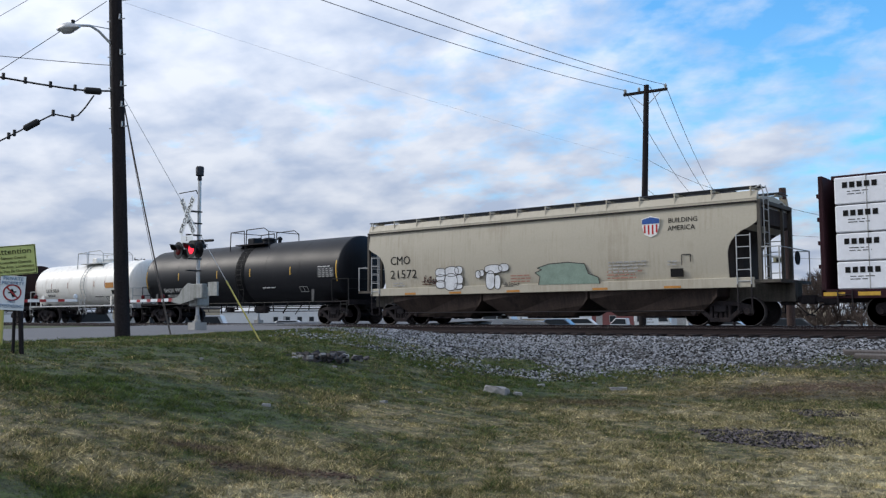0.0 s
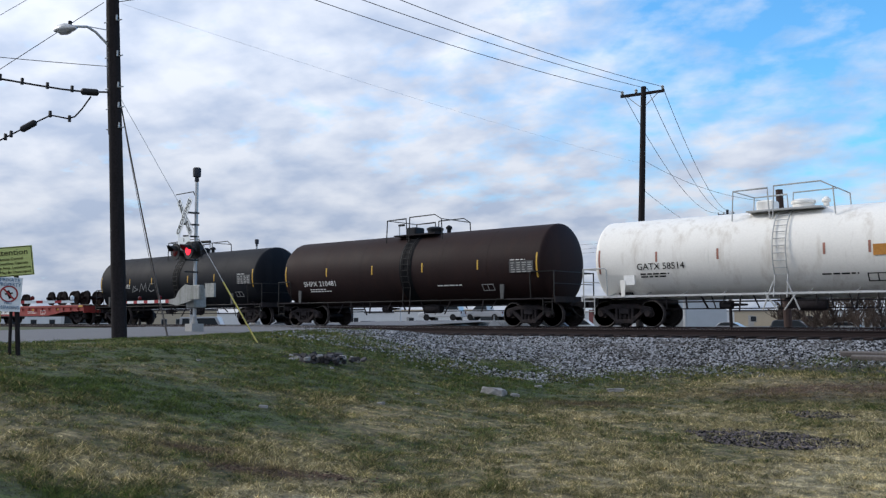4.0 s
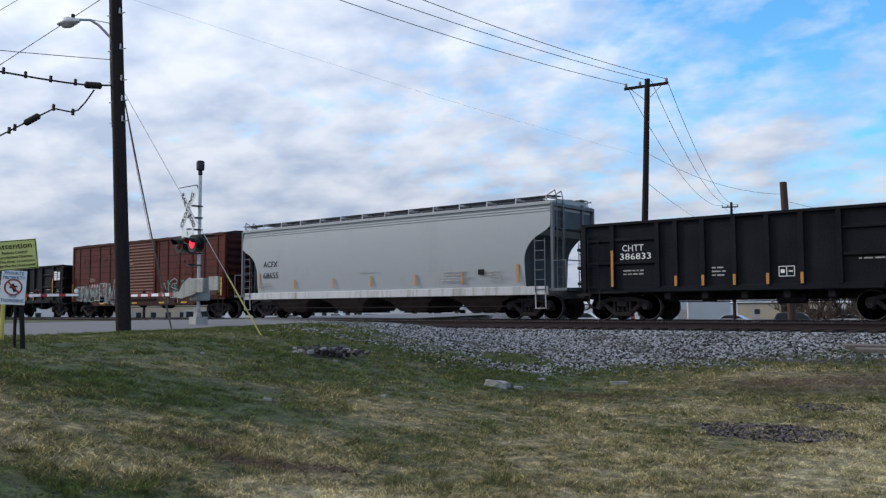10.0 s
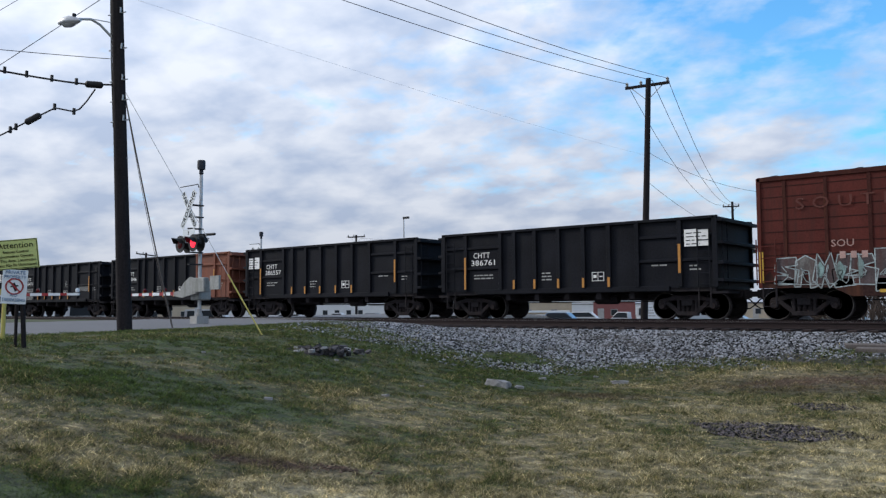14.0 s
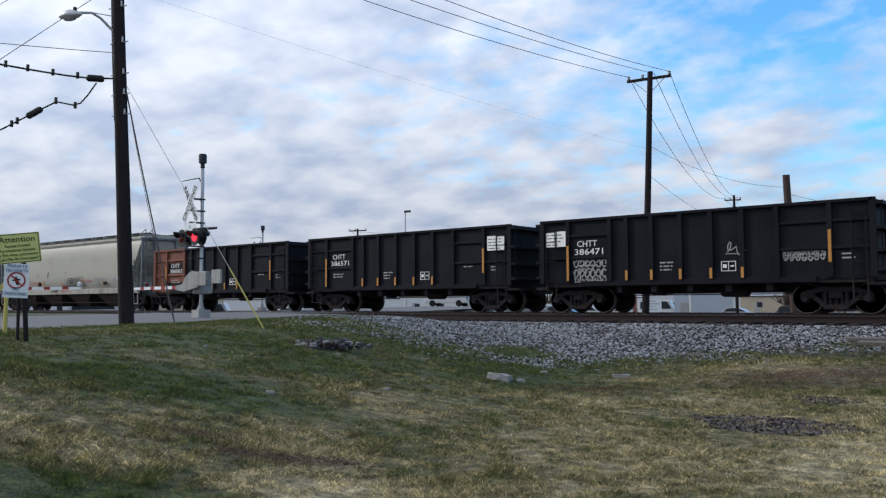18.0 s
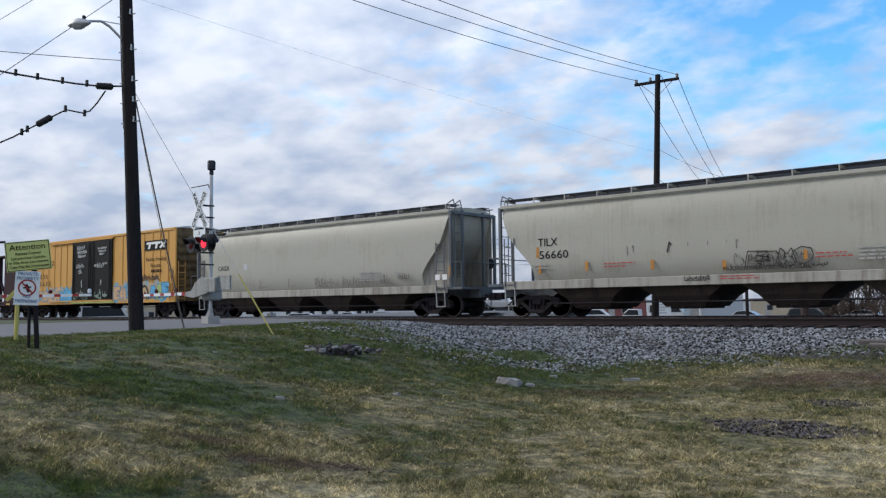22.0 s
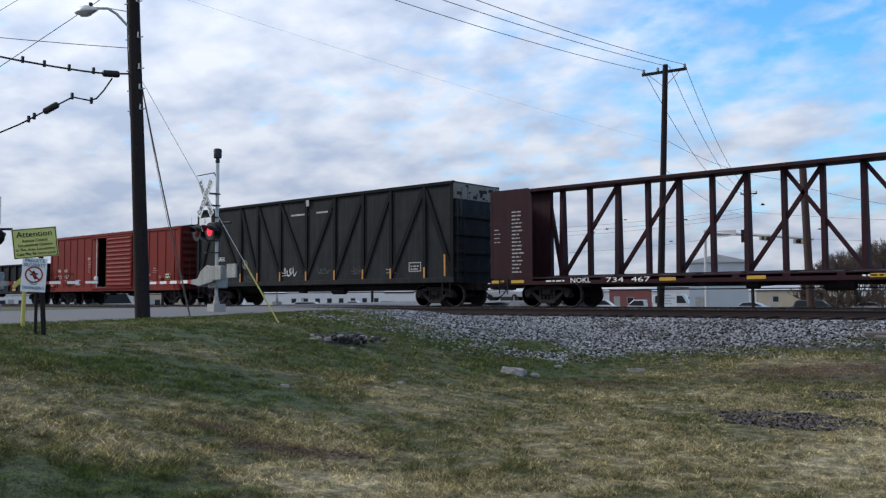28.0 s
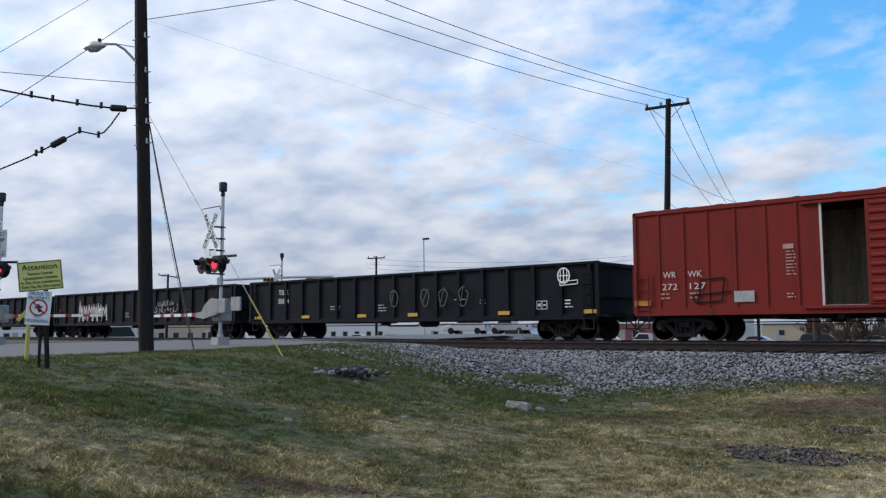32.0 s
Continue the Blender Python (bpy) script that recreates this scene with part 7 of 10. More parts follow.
    cagx = hopper("weathered grey-cream covered hopper", -104.7, -86.8, 4.32, 0.98, M["hopper_cream"], M["sill_cream"],
           (("CAGX", -6.45, 2.53, 0.34, 0.95), ("95128", -6.45, 2.05, 0.34, 1.0)), 41, bays=4, cut="straight", lower_cut=1.55, end_paint=M["end_steel"], swell=0.20, plate=True)
    bm = B()
    patch(bm, 8.87, 8.93, 1.65, 2.1, -1.586)
    part("reflective_strip", bm, M["orange_tape"], cagx)
    bm = B()
    for u in (8.28, 8.66):
        patch(bm, u - 0.12, u + 0.12, 1.52, 1.74, -1.62)
    part("white_card", bm, M["white"], cagx)
    for u in (-6.6, -3.4, -1.2, 0.9, 2.6, 5.2):
        bm = B()
        patch(bm, u - 0.02, u + 0.02, 1.45, 1.85, -1.586)
        stroke(bm, [(u, 1.45), (u + 0.55, 1.50)], 0.025, -1.586)
        part("rust_line", bm, M["tag_grey"], cagx)
    bm = B()
    for a, b, z, h in ((0.7, 2.2, 1.45, 0.42), (2.6, 4.2, 1.45, 0.38), (4.9, 5.6, 1.5, 0.2), (6.0, 6.7, 1.65, 0.22), (8.2, 8.8, 1.1, 0.2)):
        handwriting(bm, a, b, z, h, -1.588, rnd, 0.024)
    part("dark_tag", bm, M["tag_grey"], cagx)
    bm = B()
    patch(bm, -4.75, -4.45, 2.40, 2.70, -1.588, 0.002)
    part("faded_square", bm, M["sill_pale"], cagx)
    ttx = box_car("yellow high-cube boxcar with black doors and sprayed tags", -125.4, -106.7, 5.02, 0.86, M["box_yellow"], (("T B O X", -6.6, 2.72, 0.42, 1.35), ("6 6 5 6 3 5", -6.68, 2.24, 0.42, 2.4)), 42,
                  [(k, 0.09) for k in (-8.31, -7.53, -6.67, -5.83, -4.99, -4.14, -3.3, 3.65, 4.47, 5.27, 6.06, 6.96, 7.74, 8.57)], door=dict(x0=-2.43, x1=2.57, z0=1.1, z1=4.79), roof=M["sill_pale"], door_paint=M["black"], ink=M["black"], rise=0.12, two_doors=True, end_paint=M["shade_brown"])
    bm = B()
    for s in (-1, 1):
        prism(bm, [(-6.6 + s * 0.45 - 0.18, 3.3), (-6.6 + s * 0.45 + 0.18, 3.3), (-6.6 - s * 0.45 + 0.18, 4.32), (-6.6 - s * 0.45 - 0.18, 4.32)], "y", -1.597 - 0.002 * s, -1.585)
    part("crossed_emblem", bm, M["blue"], ttx, "red and blue crossed emblem")
    bm = B()
    for s in (-1, 1):
        prism(bm, [(-6.6 + s * 0.45 - 0.09, 3.3), (-6.6 + s * 0.45 + 0.09, 3.3), (-6.6 - s * 0.45 + 0.09, 4.32), (-6.6 - s * 0.45 - 0.09, 4.32)], "y", -1.603 - 0.002 * s, -1.599)
    part("emblem_stripe", bm, M["red_tape"], ttx)
    words("next\nroad", 0.2, M["black"], ttx, pose(-8.1, -1.592, 3.62), width=0.5)
    words("any\nroad", 0.2, M["black"], ttx, pose(-5.25, -1.592, 3.62), width=0.5)
    bm = B()
    patch(bm, 6.15, 8.50, 3.86, 4.42, -1.585)
    board = part("company_panel", bm, M["black"], ttx, "black panel with a pale company mark")
    bm = B()
    for u in (6.25, 6.98):
        prism(bm, [(u + 0.10, 4.20), (u + 0.82, 4.20), (u + 0.86, 4.33), (u + 0.14, 4.33)], "y", -1.594, -1.589)
        prism(bm, [(u + 0.26, 3.94), (u + 0.48, 3.94), (u + 0.58, 4.20), (u + 0.36, 4.20)], "y", -1.594, -1.589)
    slant(bm, (7.76, 3.97), (8.40, 4.30), 0.15, -1.594, -1.589)
    slant(bm, (7.90, 4.30), (8.26, 3.97), 0.13, -1.5955, -1.589)
    part("company_mark", bm, M["white"], board)
    words("Railcar Pooling", 0.29, M["black"], ttx, pose(7.35, -1.592, 3.34), width=2.05)
    words("Experts", 0.29, M["black"], ttx, pose(7.35, -1.592, 2.98), width=1.05)
    bm = B()
    for u in (6.95, 7.12, 7.29, 7.50, 7.67, 7.84):
        patch(bm, u - 0.06, u + 0.06, 2.58, 2.74, -1.59)
    part("web_mark", bm, M["black"], ttx)
    # a broad sprayed piece along the foot of the side, over doors and all
    for a, b, top in ((2.62, 8.75, 2.05), (-6.2, -2.5, 1.95), (-9.1, -6.2, 1.65)):
        bm, n = B(), 26
        up = [(a + (b - a) * i / n, top + 0.10 * math.sin(i * 1.3) + rnd.uniform(-0.12, 0.08) - (0.5 if i in (0, n) else 0)) for i in range(n + 1)]
        prism(bm, [(a, 0.92)] + up + [(b, 0.92)], "y", -1.587, -1.583)
        part("spray_fill", bm, M["graf_pale"], ttx, "pale blue and peach sprayed ground")
    for u, z, rx, rz, mt in ((-3.2, 1.45, 0.55, 0.5, "graf_blue"), (-4.3, 1.7, 0.45, 0.25, "graf_tan"), (-3.6, 1.15, 0.5, 0.2, "graf_blue"), (-5.0, 1.25, 0.3, 0.3, "graf_tan"), (3.0, 1.3, 0.3, 0.45, "graf_blue"),
                             (3.55, 1.55, 0.4, 0.42, "graf_tan"), (4.3, 1.75, 0.5, 0.2, "graf_blue"), (4.6, 1.2, 0.35, 0.3, "graf_tan"), (5.15, 1.6, 0.28, 0.4, "graf_tan"), (5.3, 1.15, 0.3, 0.2, "graf_blue"),
                             (7.0, 1.7, 0.4, 0.3, "graf_tan"), (7.45, 1.3, 0.35, 0.28, "graf_blue"), (8.1, 1.3, 0.4, 0.42, "graf_blue"), (8.0, 1.85, 0.3, 0.2, "graf_lime"), (-7.6, 1.2, 0.7, 0.22, "graf_blue"), (6.2, 1.45, 0.55, 0.45, "graf_tan")):
        bm = B()
        blob(bm, u, z, rx, rz, -1.589, rnd)
        part("spray_fill", bm, M[mt], ttx)
    piece(ttx, 2.7, 5.6, 1.0, 1.95, -1.5955, rnd, 4, ("graf_tan", "graf_tan", "graf_pale", "graf_blue"), "graf_sea", 0.04)
    piece(ttx, 6.7, 8.7, 1.0, 1.95, -1.5955, rnd, 3, ("graf_tan", "graf_lime", "graf_blue"), "graf_sea", 0.04)
    piece(ttx, -9.0, -2.6, 0.98, 1.80, -1.5955, rnd, 8, ("graf_tan", "graf_tan", "graf_blue", "graf_pale"), "graf_sea", 0.04)
    bm = B()
    for k in range(9):
        p, q = math.pi * k / 9, math.pi * (k + 1) / 9
        stroke(bm, [(6.2 - 0.45 * math.cos(p), 1.05 + 0.78 * math.sin(p)), (6.2 - 0.45 * math.cos(q), 1.05 + 0.78 * math.sin(q))], 0.16, -1.598, 0.004)
    stroke(bm, [(6.0, 1.0), (6.25, 1.5), (6.5, 1.0)], 0.08, -1.598, 0.004)
    part("dark_tag", bm, M["grey_dark"], ttx)
    bm = B()
    handwriting(bm, 5.7, 7.7, 2.2, 0.32, -1.586, rnd, 0.05)
    handwriting(bm, 8.9, 9.25, 2.3, 0.7, -1.586, rnd, 0.035)
    handwriting(bm, 8.85, 9.2, 1.2, 0.8, -1.586, rnd, 0.035)
    handwriting(bm, 5.4, 8.7, 1.15, 0.3, -1.602, rnd, 0.03)
    part("dark_tag", bm, M["grey_dark"], ttx)
    bm = B()
    for a, b, z, h in ((-1.75, -0.75, 4.35, 0.25), (-1.7, -0.5, 4.1, 0.2), (-1.6, -0.6, 3.85, 0.18), (-1.8, -0.85, 3.2, 0.3), (-1.5, -1.1, 2.85, 0.3), (0.9, 1.95, 4.25, 0.13), (1.0, 1.9, 4.08, 0.12), (1.1, 1.7, 3.9, 0.12), (0.8, 1.7, 3.15, 0.28), (0.5, 0.75, 3.2, 0.2), (1.5, 2.1, 3.3, 0.1)):
        handwriting(bm, a, b, z, h, -1.665, rnd, 0.028)
    for u in (-1.1, 1.3):
        drips(bm, u - 0.06, u + 0.06, 2.35, 5, -1.665, rnd, 0.5, 0.03)
    part("spray_tag", bm, M["graf_white"], ttx)
    for u in (-1.2, 1.2):
        bm = B()
        for _ in range(5):
            blob(bm, u + rnd.uniform(-0.7, 0.7), 1.27 + rnd.uniform(-0.08, 0.12), rnd.uniform(0.12, 0.3), rnd.uniform(0.06, 0.12), -1.665, rnd, 12)
        drips(bm, u - 0.7, u + 0.7, 1.6, 10, -1.668, rnd, 0.35, 0.03)
        stroke(bm, [(u - 0.15, 1.35), (u, 1.75), (u + 0.15, 1.35)], 0.05, -1.668, 0.003)
        part("overspray", bm, M["graf_green"], ttx, "grey-green sprayed haze at the foot of the door")
    bm = B()
    box(bm, -2.5, 2.9, -1.66, -1.60, 0.90, 0.98)
    part("sprayed_sill", bm, M["graf_lime"], ttx, "lime overspray along the sill")
    centre_beam("empty maroon centre-beam flat car", -150.1, -127.0, 4.66, True)
    chip_car("dark weathered wood-chip gondola with diagonal braces", -170.15, -151.9, 5.16, 0.98)
    wr = box_car("brick-red boxcar with its door half open", -187.4, -171.8, 4.40, 0.85, M["box_orange_red"], (("WR", -6.5, 2.2, 0.30, 0.46), ("WK", -5.6, 2.2, 0.30, 0.5), ("272", -6.5, 1.8, 0.30, 0.55), ("127", -5.55, 1.8, 0.30, 0.55)), 44,
                 [(k, 0.09) for k in (-6.88, -5.99, -5.16, -4.24, -3.26, -2.3, 3.56, 4.49, 5.39, 6.26, 7.18)], door=dict(x0=-0.33, x1=2.7, z0=1.1, z1=4.15, open=(-1.54, -0.33), ribs=12), rise=0.16, truck_at=1.55, roof=M["shade_red"], end_paint=M["shade_red"], ink=M["worn_white"])
    bm = B()
    for a, b, c, d in ((-1.61, -1.54, 1.1, 4.2), (-1.61, -0.30, 1.02, 1.1)):
        patch(bm, a, b, c, d, -1.585)
    part("door_frame", bm, M["sill_pale"], wr)
    u = -7.6
    while u < 7.5:
        bm = B()
        box(bm, u, u + 0.29, 1.42, 1.455, 1.0, 4.3)
        part("lining_board", bm, M["lining"], wr)
        u += 0.30
    bm = B()
    box(bm, -7.7, 7.7, -1.46, 1.46, 1.02, 1.08)
    part("floor_boards", bm, M["lining"], wr)
    bm = B()
    small_print(bm, -2.65, 2.75, 0.35, 8, 0.10, -1.575, rnd, 0.035)
    patch(bm, -2.72, -2.4, 2.85, 3.0, -1.575)
    small_print(bm, -2.65, 1.45, 0.35, 2, 0.10, -1.575, rnd, 0.035)
    for u, z in ((2.95, 1.75), (3.75, 1.75), (4.6, 1.78), (4.7, 1.4), (5.6, 1.65)):
        small_print(bm, u, z, 0.3, 2, 0.09, -1.575, rnd, 0.03)
    small_print(bm, 5.0, 2.1, 0.6, 3, 0.12, -1.575, rnd, 0.03)
    small_print(bm, -6.9, 1.55, 0.4, 2, 0.14, -1.575, rnd, 0.05)
    small_print(bm, -5.8, 1.55, 0.4, 2, 0.14, -1.575, rnd, 0.05)
    part("small_lettering", bm, M["worn_pink"], wr)
    bm = B()
    patch(bm, -4.3, -3.65, 1.25, 1.6, -1.585)
    part("grey_patch", bm, M["grey_ink"], wr)
    bm = B()
    stroke(bm, [(-5.5, 1.2), (-5.4, 2.0), (-4.6, 2.05), (-4.7, 1.3), (-5.6, 1.25), (-5.7, 1.5), (-4.4, 1.6)], 0.05, -1.59)
    part("dark_tag", bm, M["black"], wr)
    for u in (-7.5, 7.3):
        bm = B()
        patch(bm, u - 0.3, u + 0.3, 1.2, 1.38, -1.60)
        part("reflective_strip", bm, M["orange_tape"], wr)
    bm = B()
    patch(bm, 6.34, 6.88, 1.46, 1.80, -1.588)
    stencil = part("stencil_board", bm, M["black"], wr, "black stencil board with a yellow frame")
    bm = B()
    for a, b, c, d in ((6.34, 6.88, 1.46, 1.48), (6.34, 6.88, 1.78, 1.80), (6.34, 6.36, 1.48, 1.78), (6.86, 6.88, 1.48, 1.78), (6.60, 6.62, 1.48, 1.78)):
        patch(bm, a, b, c, d, -1.592)
    part("board_frame", bm, M["yellow"], stencil)
    bm = B()
    small_print(bm, 6.38, 1.70, 0.45, 2, 0.14, -1.592, rnd, 0.06)
    part("panel_print", bm, M["white"], stencil)
    tg = gondola("long black mill gondola with white lettering", -209.2, -188.9, 2.86, 0.86, M["gon_black"], (("TILX", -7.6, 2.26, 0.34, 0.75), ("35054", -7.6, 1.83, 0.34, 0.85)), 45, posts=17, placards=(), long=True)
    for u in (-9.45, -5.81, -1.93, 1.18, 6.0, 9.84):
        bm = B()
        patch(bm, u - 0.28, u + 0.28, 0.98, 1.12, -1.60)
        part("reflective_strip", bm, M["yellow"], tg)
    bm = B()
    for k in range(12):
        a, b = k * math.pi / 6, (k + 1) * math.pi / 6
        stroke(bm, [(8.76 + 0.26 * math.cos(a), 2.38 + 0.28 * math.sin(a)), (8.76 + 0.26 * math.cos(b), 2.38 + 0.28 * math.sin(b))], 0.05, -1.60)
    stroke(bm, [(8.50, 2.38), (9.02, 2.38)], 0.04, -1.60)
    stroke(bm, [(8.76, 2.10), (8.76, 2.66)], 0.04, -1.60)
    stroke(bm, [(8.62, 2.14), (8.62, 2.62)], 0.03, -1.60)
    stroke(bm, [(8.90, 2.14), (8.90, 2.62)], 0.03, -1.60)
    stroke(bm, [(8.60, 2.02), (9.36, 2.06), (9.36, 2.20), (8.60, 2.16), (8.60, 2.02)], 0.03, -1.604)
    small_print(bm, 8.8, 1.45, 0.4, 3, 0.12, -1.60, rnd, 0.04)
    part("globe_emblem", bm, M["white"], tg, "white globe emblem")
    bg = gondola("long black mill gondola with white sprayed tags", -231.0, -210.6, 2.86, 0.86, M["gon_black"], (), 46, posts=17, placards=(), long=True)
    gondola("black mill gondola at the rear of the train", -252.2, -232.4, 2.86, 0.86, M["gon_black"], (), 47, posts=17, placards=(), long=True)
    bm = B()
    for k in range(6):
        u = -6.7 + 0.62 * k
        q = [(u + rnd.uniform(-0.1, 0.1), 1.05), (u + rnd.uniform(0.0, 0.2), 1.9 + rnd.uniform(-0.2, 0.5)), (u + 0.3, 1.5), (u + rnd.uniform(0.35, 0.5), 2.1), (u + 0.55, 1.1)]
        stroke(bm, q, 0.10, -1.596)
    drips(bm, -6.7, -3.2, 1.6, 16, -1.596, rnd, 0.6, 0.035)
    part("spray_tag", bm, M["worn_white"], bg)
    bm = B()
    for a, b, z, h in ((2.5, 4.8, 1.4, 0.6), (2.8, 4.5, 1.9, 0.3)):
        handwriting(bm, a, b, z, h, -1.596, rnd, 0.05)
    part("spray_tag", bm, M["faded_white"], bg)
    bm = B()
    for u in (-0.2, 1.6, 2.6, 3.7):
        scrawl(bm, u, u + 0.55, 1.35, 2.15, -1.598, rnd, 1, 0.05)
    part("spray_tag", bm, M["faded_grey"], tg)


build_train()
# ---- ground, tracks and road ----


def smooth(a, b, v):
    k = max(0.0, min(1.0, (v - a) / (b - a)))
    return k * k * (3 - 2 * k)


ROAD_A, ROAD_DIR = Vector((-18.2, 12.0)), Vector((-0.46, 0.888)).normalized()
ROAD_W = 12.0


def road_uv(x, y):
    """Along the road, and to the left of its near edge."""
    d = Vector((x, y)) - ROAD_A
    return d.dot(ROAD_DIR), d.dot(Vector((-ROAD_DIR.y, ROAD_DIR.x)))


def ground_z(x, y):
    u = -0.9 * x - 0.35 * y
    lawn = -1.12 + 1.10 * smooth(1.5, 10.5, u)
    lawn += 0.05 * noise.noise(Vector((x * 0.25, y * 0.25, 0))) * (1 - smooth(8, 12, u) * 0.7)
    # the lawn rises to the foot of the ballast
    lawn += 0.30 * smooth(15.0, 20.5, y) * (1 - smooth(3, 10, u))
    far = -0.42 - 1.35 * smooth(33, 48, y) + 0.03 * noise.noise(Vector((x * 0.05, y * 0.05, 3)))
    k = smooth(20.0, 22.5, y)
    z = lawn * (1 - k) + far * k
    # the road's bed
    along, left = road_uv(x, y)
    if -1.5 < left < ROAD_W + 1.5 and y < 75:
        b = smooth(-1.2, 0.3, left) * (1 - smooth(ROAD_W - 0.3, ROAD_W + 1.2, left))
        z = z * (1 - b) + (-0.05) * b
    return z


def steps(a, b, d):
    n = max(1, round((b - a) / d))
    return [a + (b - a) * i / n for i in range(n + 1)]


def grid_mesh(name, xs, ys, height, material):
    nx, ny = len(xs), len(ys)
    co = [(x, y, height(x, y)) for y in ys for x in xs]
    fs = [(j * nx + i, j * nx + i + 1, (j + 1) * nx + i + 1, (j + 1) * nx + i) for j in range(ny - 1) for i in range(nx - 1)]
    me = bpy.data.meshes.new(name)
    me.from_pydata(co, [], fs)
    me.materials.append(material)
    me.shade_smooth()
    return me


GREEN, MIXED, STRAW, PALE = (0.049, 0.079, 0.019), (0.113, 0.111, 0.043), (0.262, 0.215, 0.114), (0.44, 0.39, 0.25)


def grass_ground_material(name="patchy_spring_lawn", blades=False):
    m = bpy.data.materials.new(name)
    m.use_nodes = True
    nt = m.node_tree
    N, L = nt.nodes.new, nt.links.new
    p = nt.nodes["Principled BSDF"]
    p.inputs["Roughness"].default_value = 0.95
    geo = N("ShaderNodeNewGeometry")

    def nz(scale, detail, rough=0.6):
        n = N("ShaderNodeTexNoise")
        n.inputs["Scale"].default_value, n.inputs["Detail"].default_value, n.inputs["Roughness"].default_value = scale, detail, rough
        L(geo.outputs["Position"], n.inputs["Vector"])
        return n.outputs["Fac"]

    def rampof(fac, stops):
        r = N("ShaderNodeValToRGB")
        while len(r.color_ramp.elements) < len(stops):
            r.color_ramp.elements.new(0.5)
        for e, (pos, c) in zip(r.color_ramp.elements, stops):
            e.position, e.color = pos, (*c, 1)
        L(fac, r.inputs[0])
        return r.outputs[0]
    fine = nz(9.0, 5, 0.7)
    # straw where the ground is low and dry, green up the bank by the road
    sep = N("ShaderNodeSeparateXYZ")
    L(geo.outputs["Position"], sep.inputs[0])

    def ma(op, a, b):
        n = N("ShaderNodeMath")
        n.operation = op
        for i, v in enumerate((a, b)):
            if isinstance(v, (int, float)):
                n.inputs[i].default_value = v
            else:
                L(v, n.inputs[i])
        return n.outputs[0]
    dry = ma("ADD", ma("MULTIPLY", sep.outputs["X"], 0.026), ma("MULTIPLY", sep.outputs["Y"], -0.010))
    dry = ma("ADD", dry, 0.170)
    dry = ma("MAXIMUM", ma("MINIMUM", dry, 0.14), -0.22)

    def spot(cx, cy, w, d):
        """One at the middle of a slanted oval on the lawn, nothing at its rim."""
        off, sc = N("ShaderNodeVectorMath"), N("ShaderNodeVectorMath")
        off.operation, sc.operation = "SUBTRACT", "MULTIPLY"
        off.inputs[1].default_value, sc.inputs[1].default_value = (cx, cy, 0), (1 / w, 1 / d, 0)
        ln = N("ShaderNodeVectorMath")
        ln.operation = "LENGTH"
        turn = N("ShaderNodeVectorRotate")
        turn.rotation_type = "Z_AXIS"
        turn.inputs["Angle"].default_value = radians(-40)
        L(geo.outputs["Position"], off.inputs[0])
        L(off.outputs[0], turn.inputs["Vector"])
        L(turn.outputs[0], sc.inputs[0])
        L(sc.outputs[0], ln.inputs[0])
        return ma("MAXIMUM", ma("SUBTRACT", 1.0, ln.outputs["Value"]), 0.0)

    # greener and drier spots
    for cx, cy, w, d, amount in ((-5.5, 3.0, 2.0, 1.0, -0.40), (-6.2, 9.2, 1.6, 0.7, 0.02), (-2.9, 5.9, 2.0, 0.8, -0.12), (-10.6, 14.1, 3.0, 1.2, -0.05), (-9.5, 5.6, 2.8, 1.5, -0.19), (-7.6, 6.4, 1.8, 0.8, -0.11), (-7.0, 8.4, 2.2, 0.9, 0.03),
                                 (-6.9, 3.6, 1.4, 0.45, 0.12), (-6.3, 5.3, 1.5, 0.4, 0.12), (-4.8, 5.0, 1.5, 0.5, 0.14), (-2.7, 8.7, 3.0, 1.4, 0.07), (-5.4, 12.5, 3.4, 1.6, 0.09), (-8.9, 8.4, 2.0, 0.8, 0.07), (-8.2, 11.0, 2.6, 1.3, 0.03), (-7.6, 15.2, 2.4, 0.9, 0.10), (-7.2, 17.0, 4.5, 2.0, 0.15)):
        dry = ma("ADD", dry, ma("MULTIPLY", spot(cx, cy, w, d), amount))
    patches = ma("ADD", ma("ADD", ma("ADD", ma("MULTIPLY", nz(0.6, 4), 0.48), ma("MULTIPLY", nz(3.4, 4), 0.42)), ma("MULTIPLY", nz(13.0, 3), 0.38)), dry)
    if blades:
        patches = ma("ADD", patches, ma("MULTIPLY", ma("SUBTRACT", geo.outputs["Random Per Island"], 0.5), 0.30))
    g = rampof(patches, [(0.40, GREEN), (0.53, MIXED), (0.64, STRAW), (0.78, PALE)])
    # worn brown earth showing through thin grass
    brown = 0.0
    for cx, cy, w, d in ((-4.7, 17.0, 3.4, 1.7), (-7.3, 13.0, 1.6, 0.7), (-6.1, 5.0, 0.9, 0.30), (-7.0, 4.85, 0.6, 0.2)):
        brown = ma("ADD", brown, ma("MULTIPLY", spot(cx, cy, w, d), 1.6))
    brown = ma("MULTIPLY", ma("MINIMUM", brown, 1.0), ma("MINIMUM", ma("MULTIPLY", nz(4.0, 3), 1.3), 1.0))
    worn = N("ShaderNodeMix")
    worn.data_type = "RGBA"
    L(brown, worn.inputs["Factor"])
    L(g, worn.inputs["A"])
    worn.inputs["B"].default_value = (0.125, 0.088, 0.060, 1)
    g = worn.outputs["Result"]
    if not blades:
        # paved and gravelled lots beyond the tracks
        lot = N("ShaderNodeMix")
        lot.data_type = "RGBA"
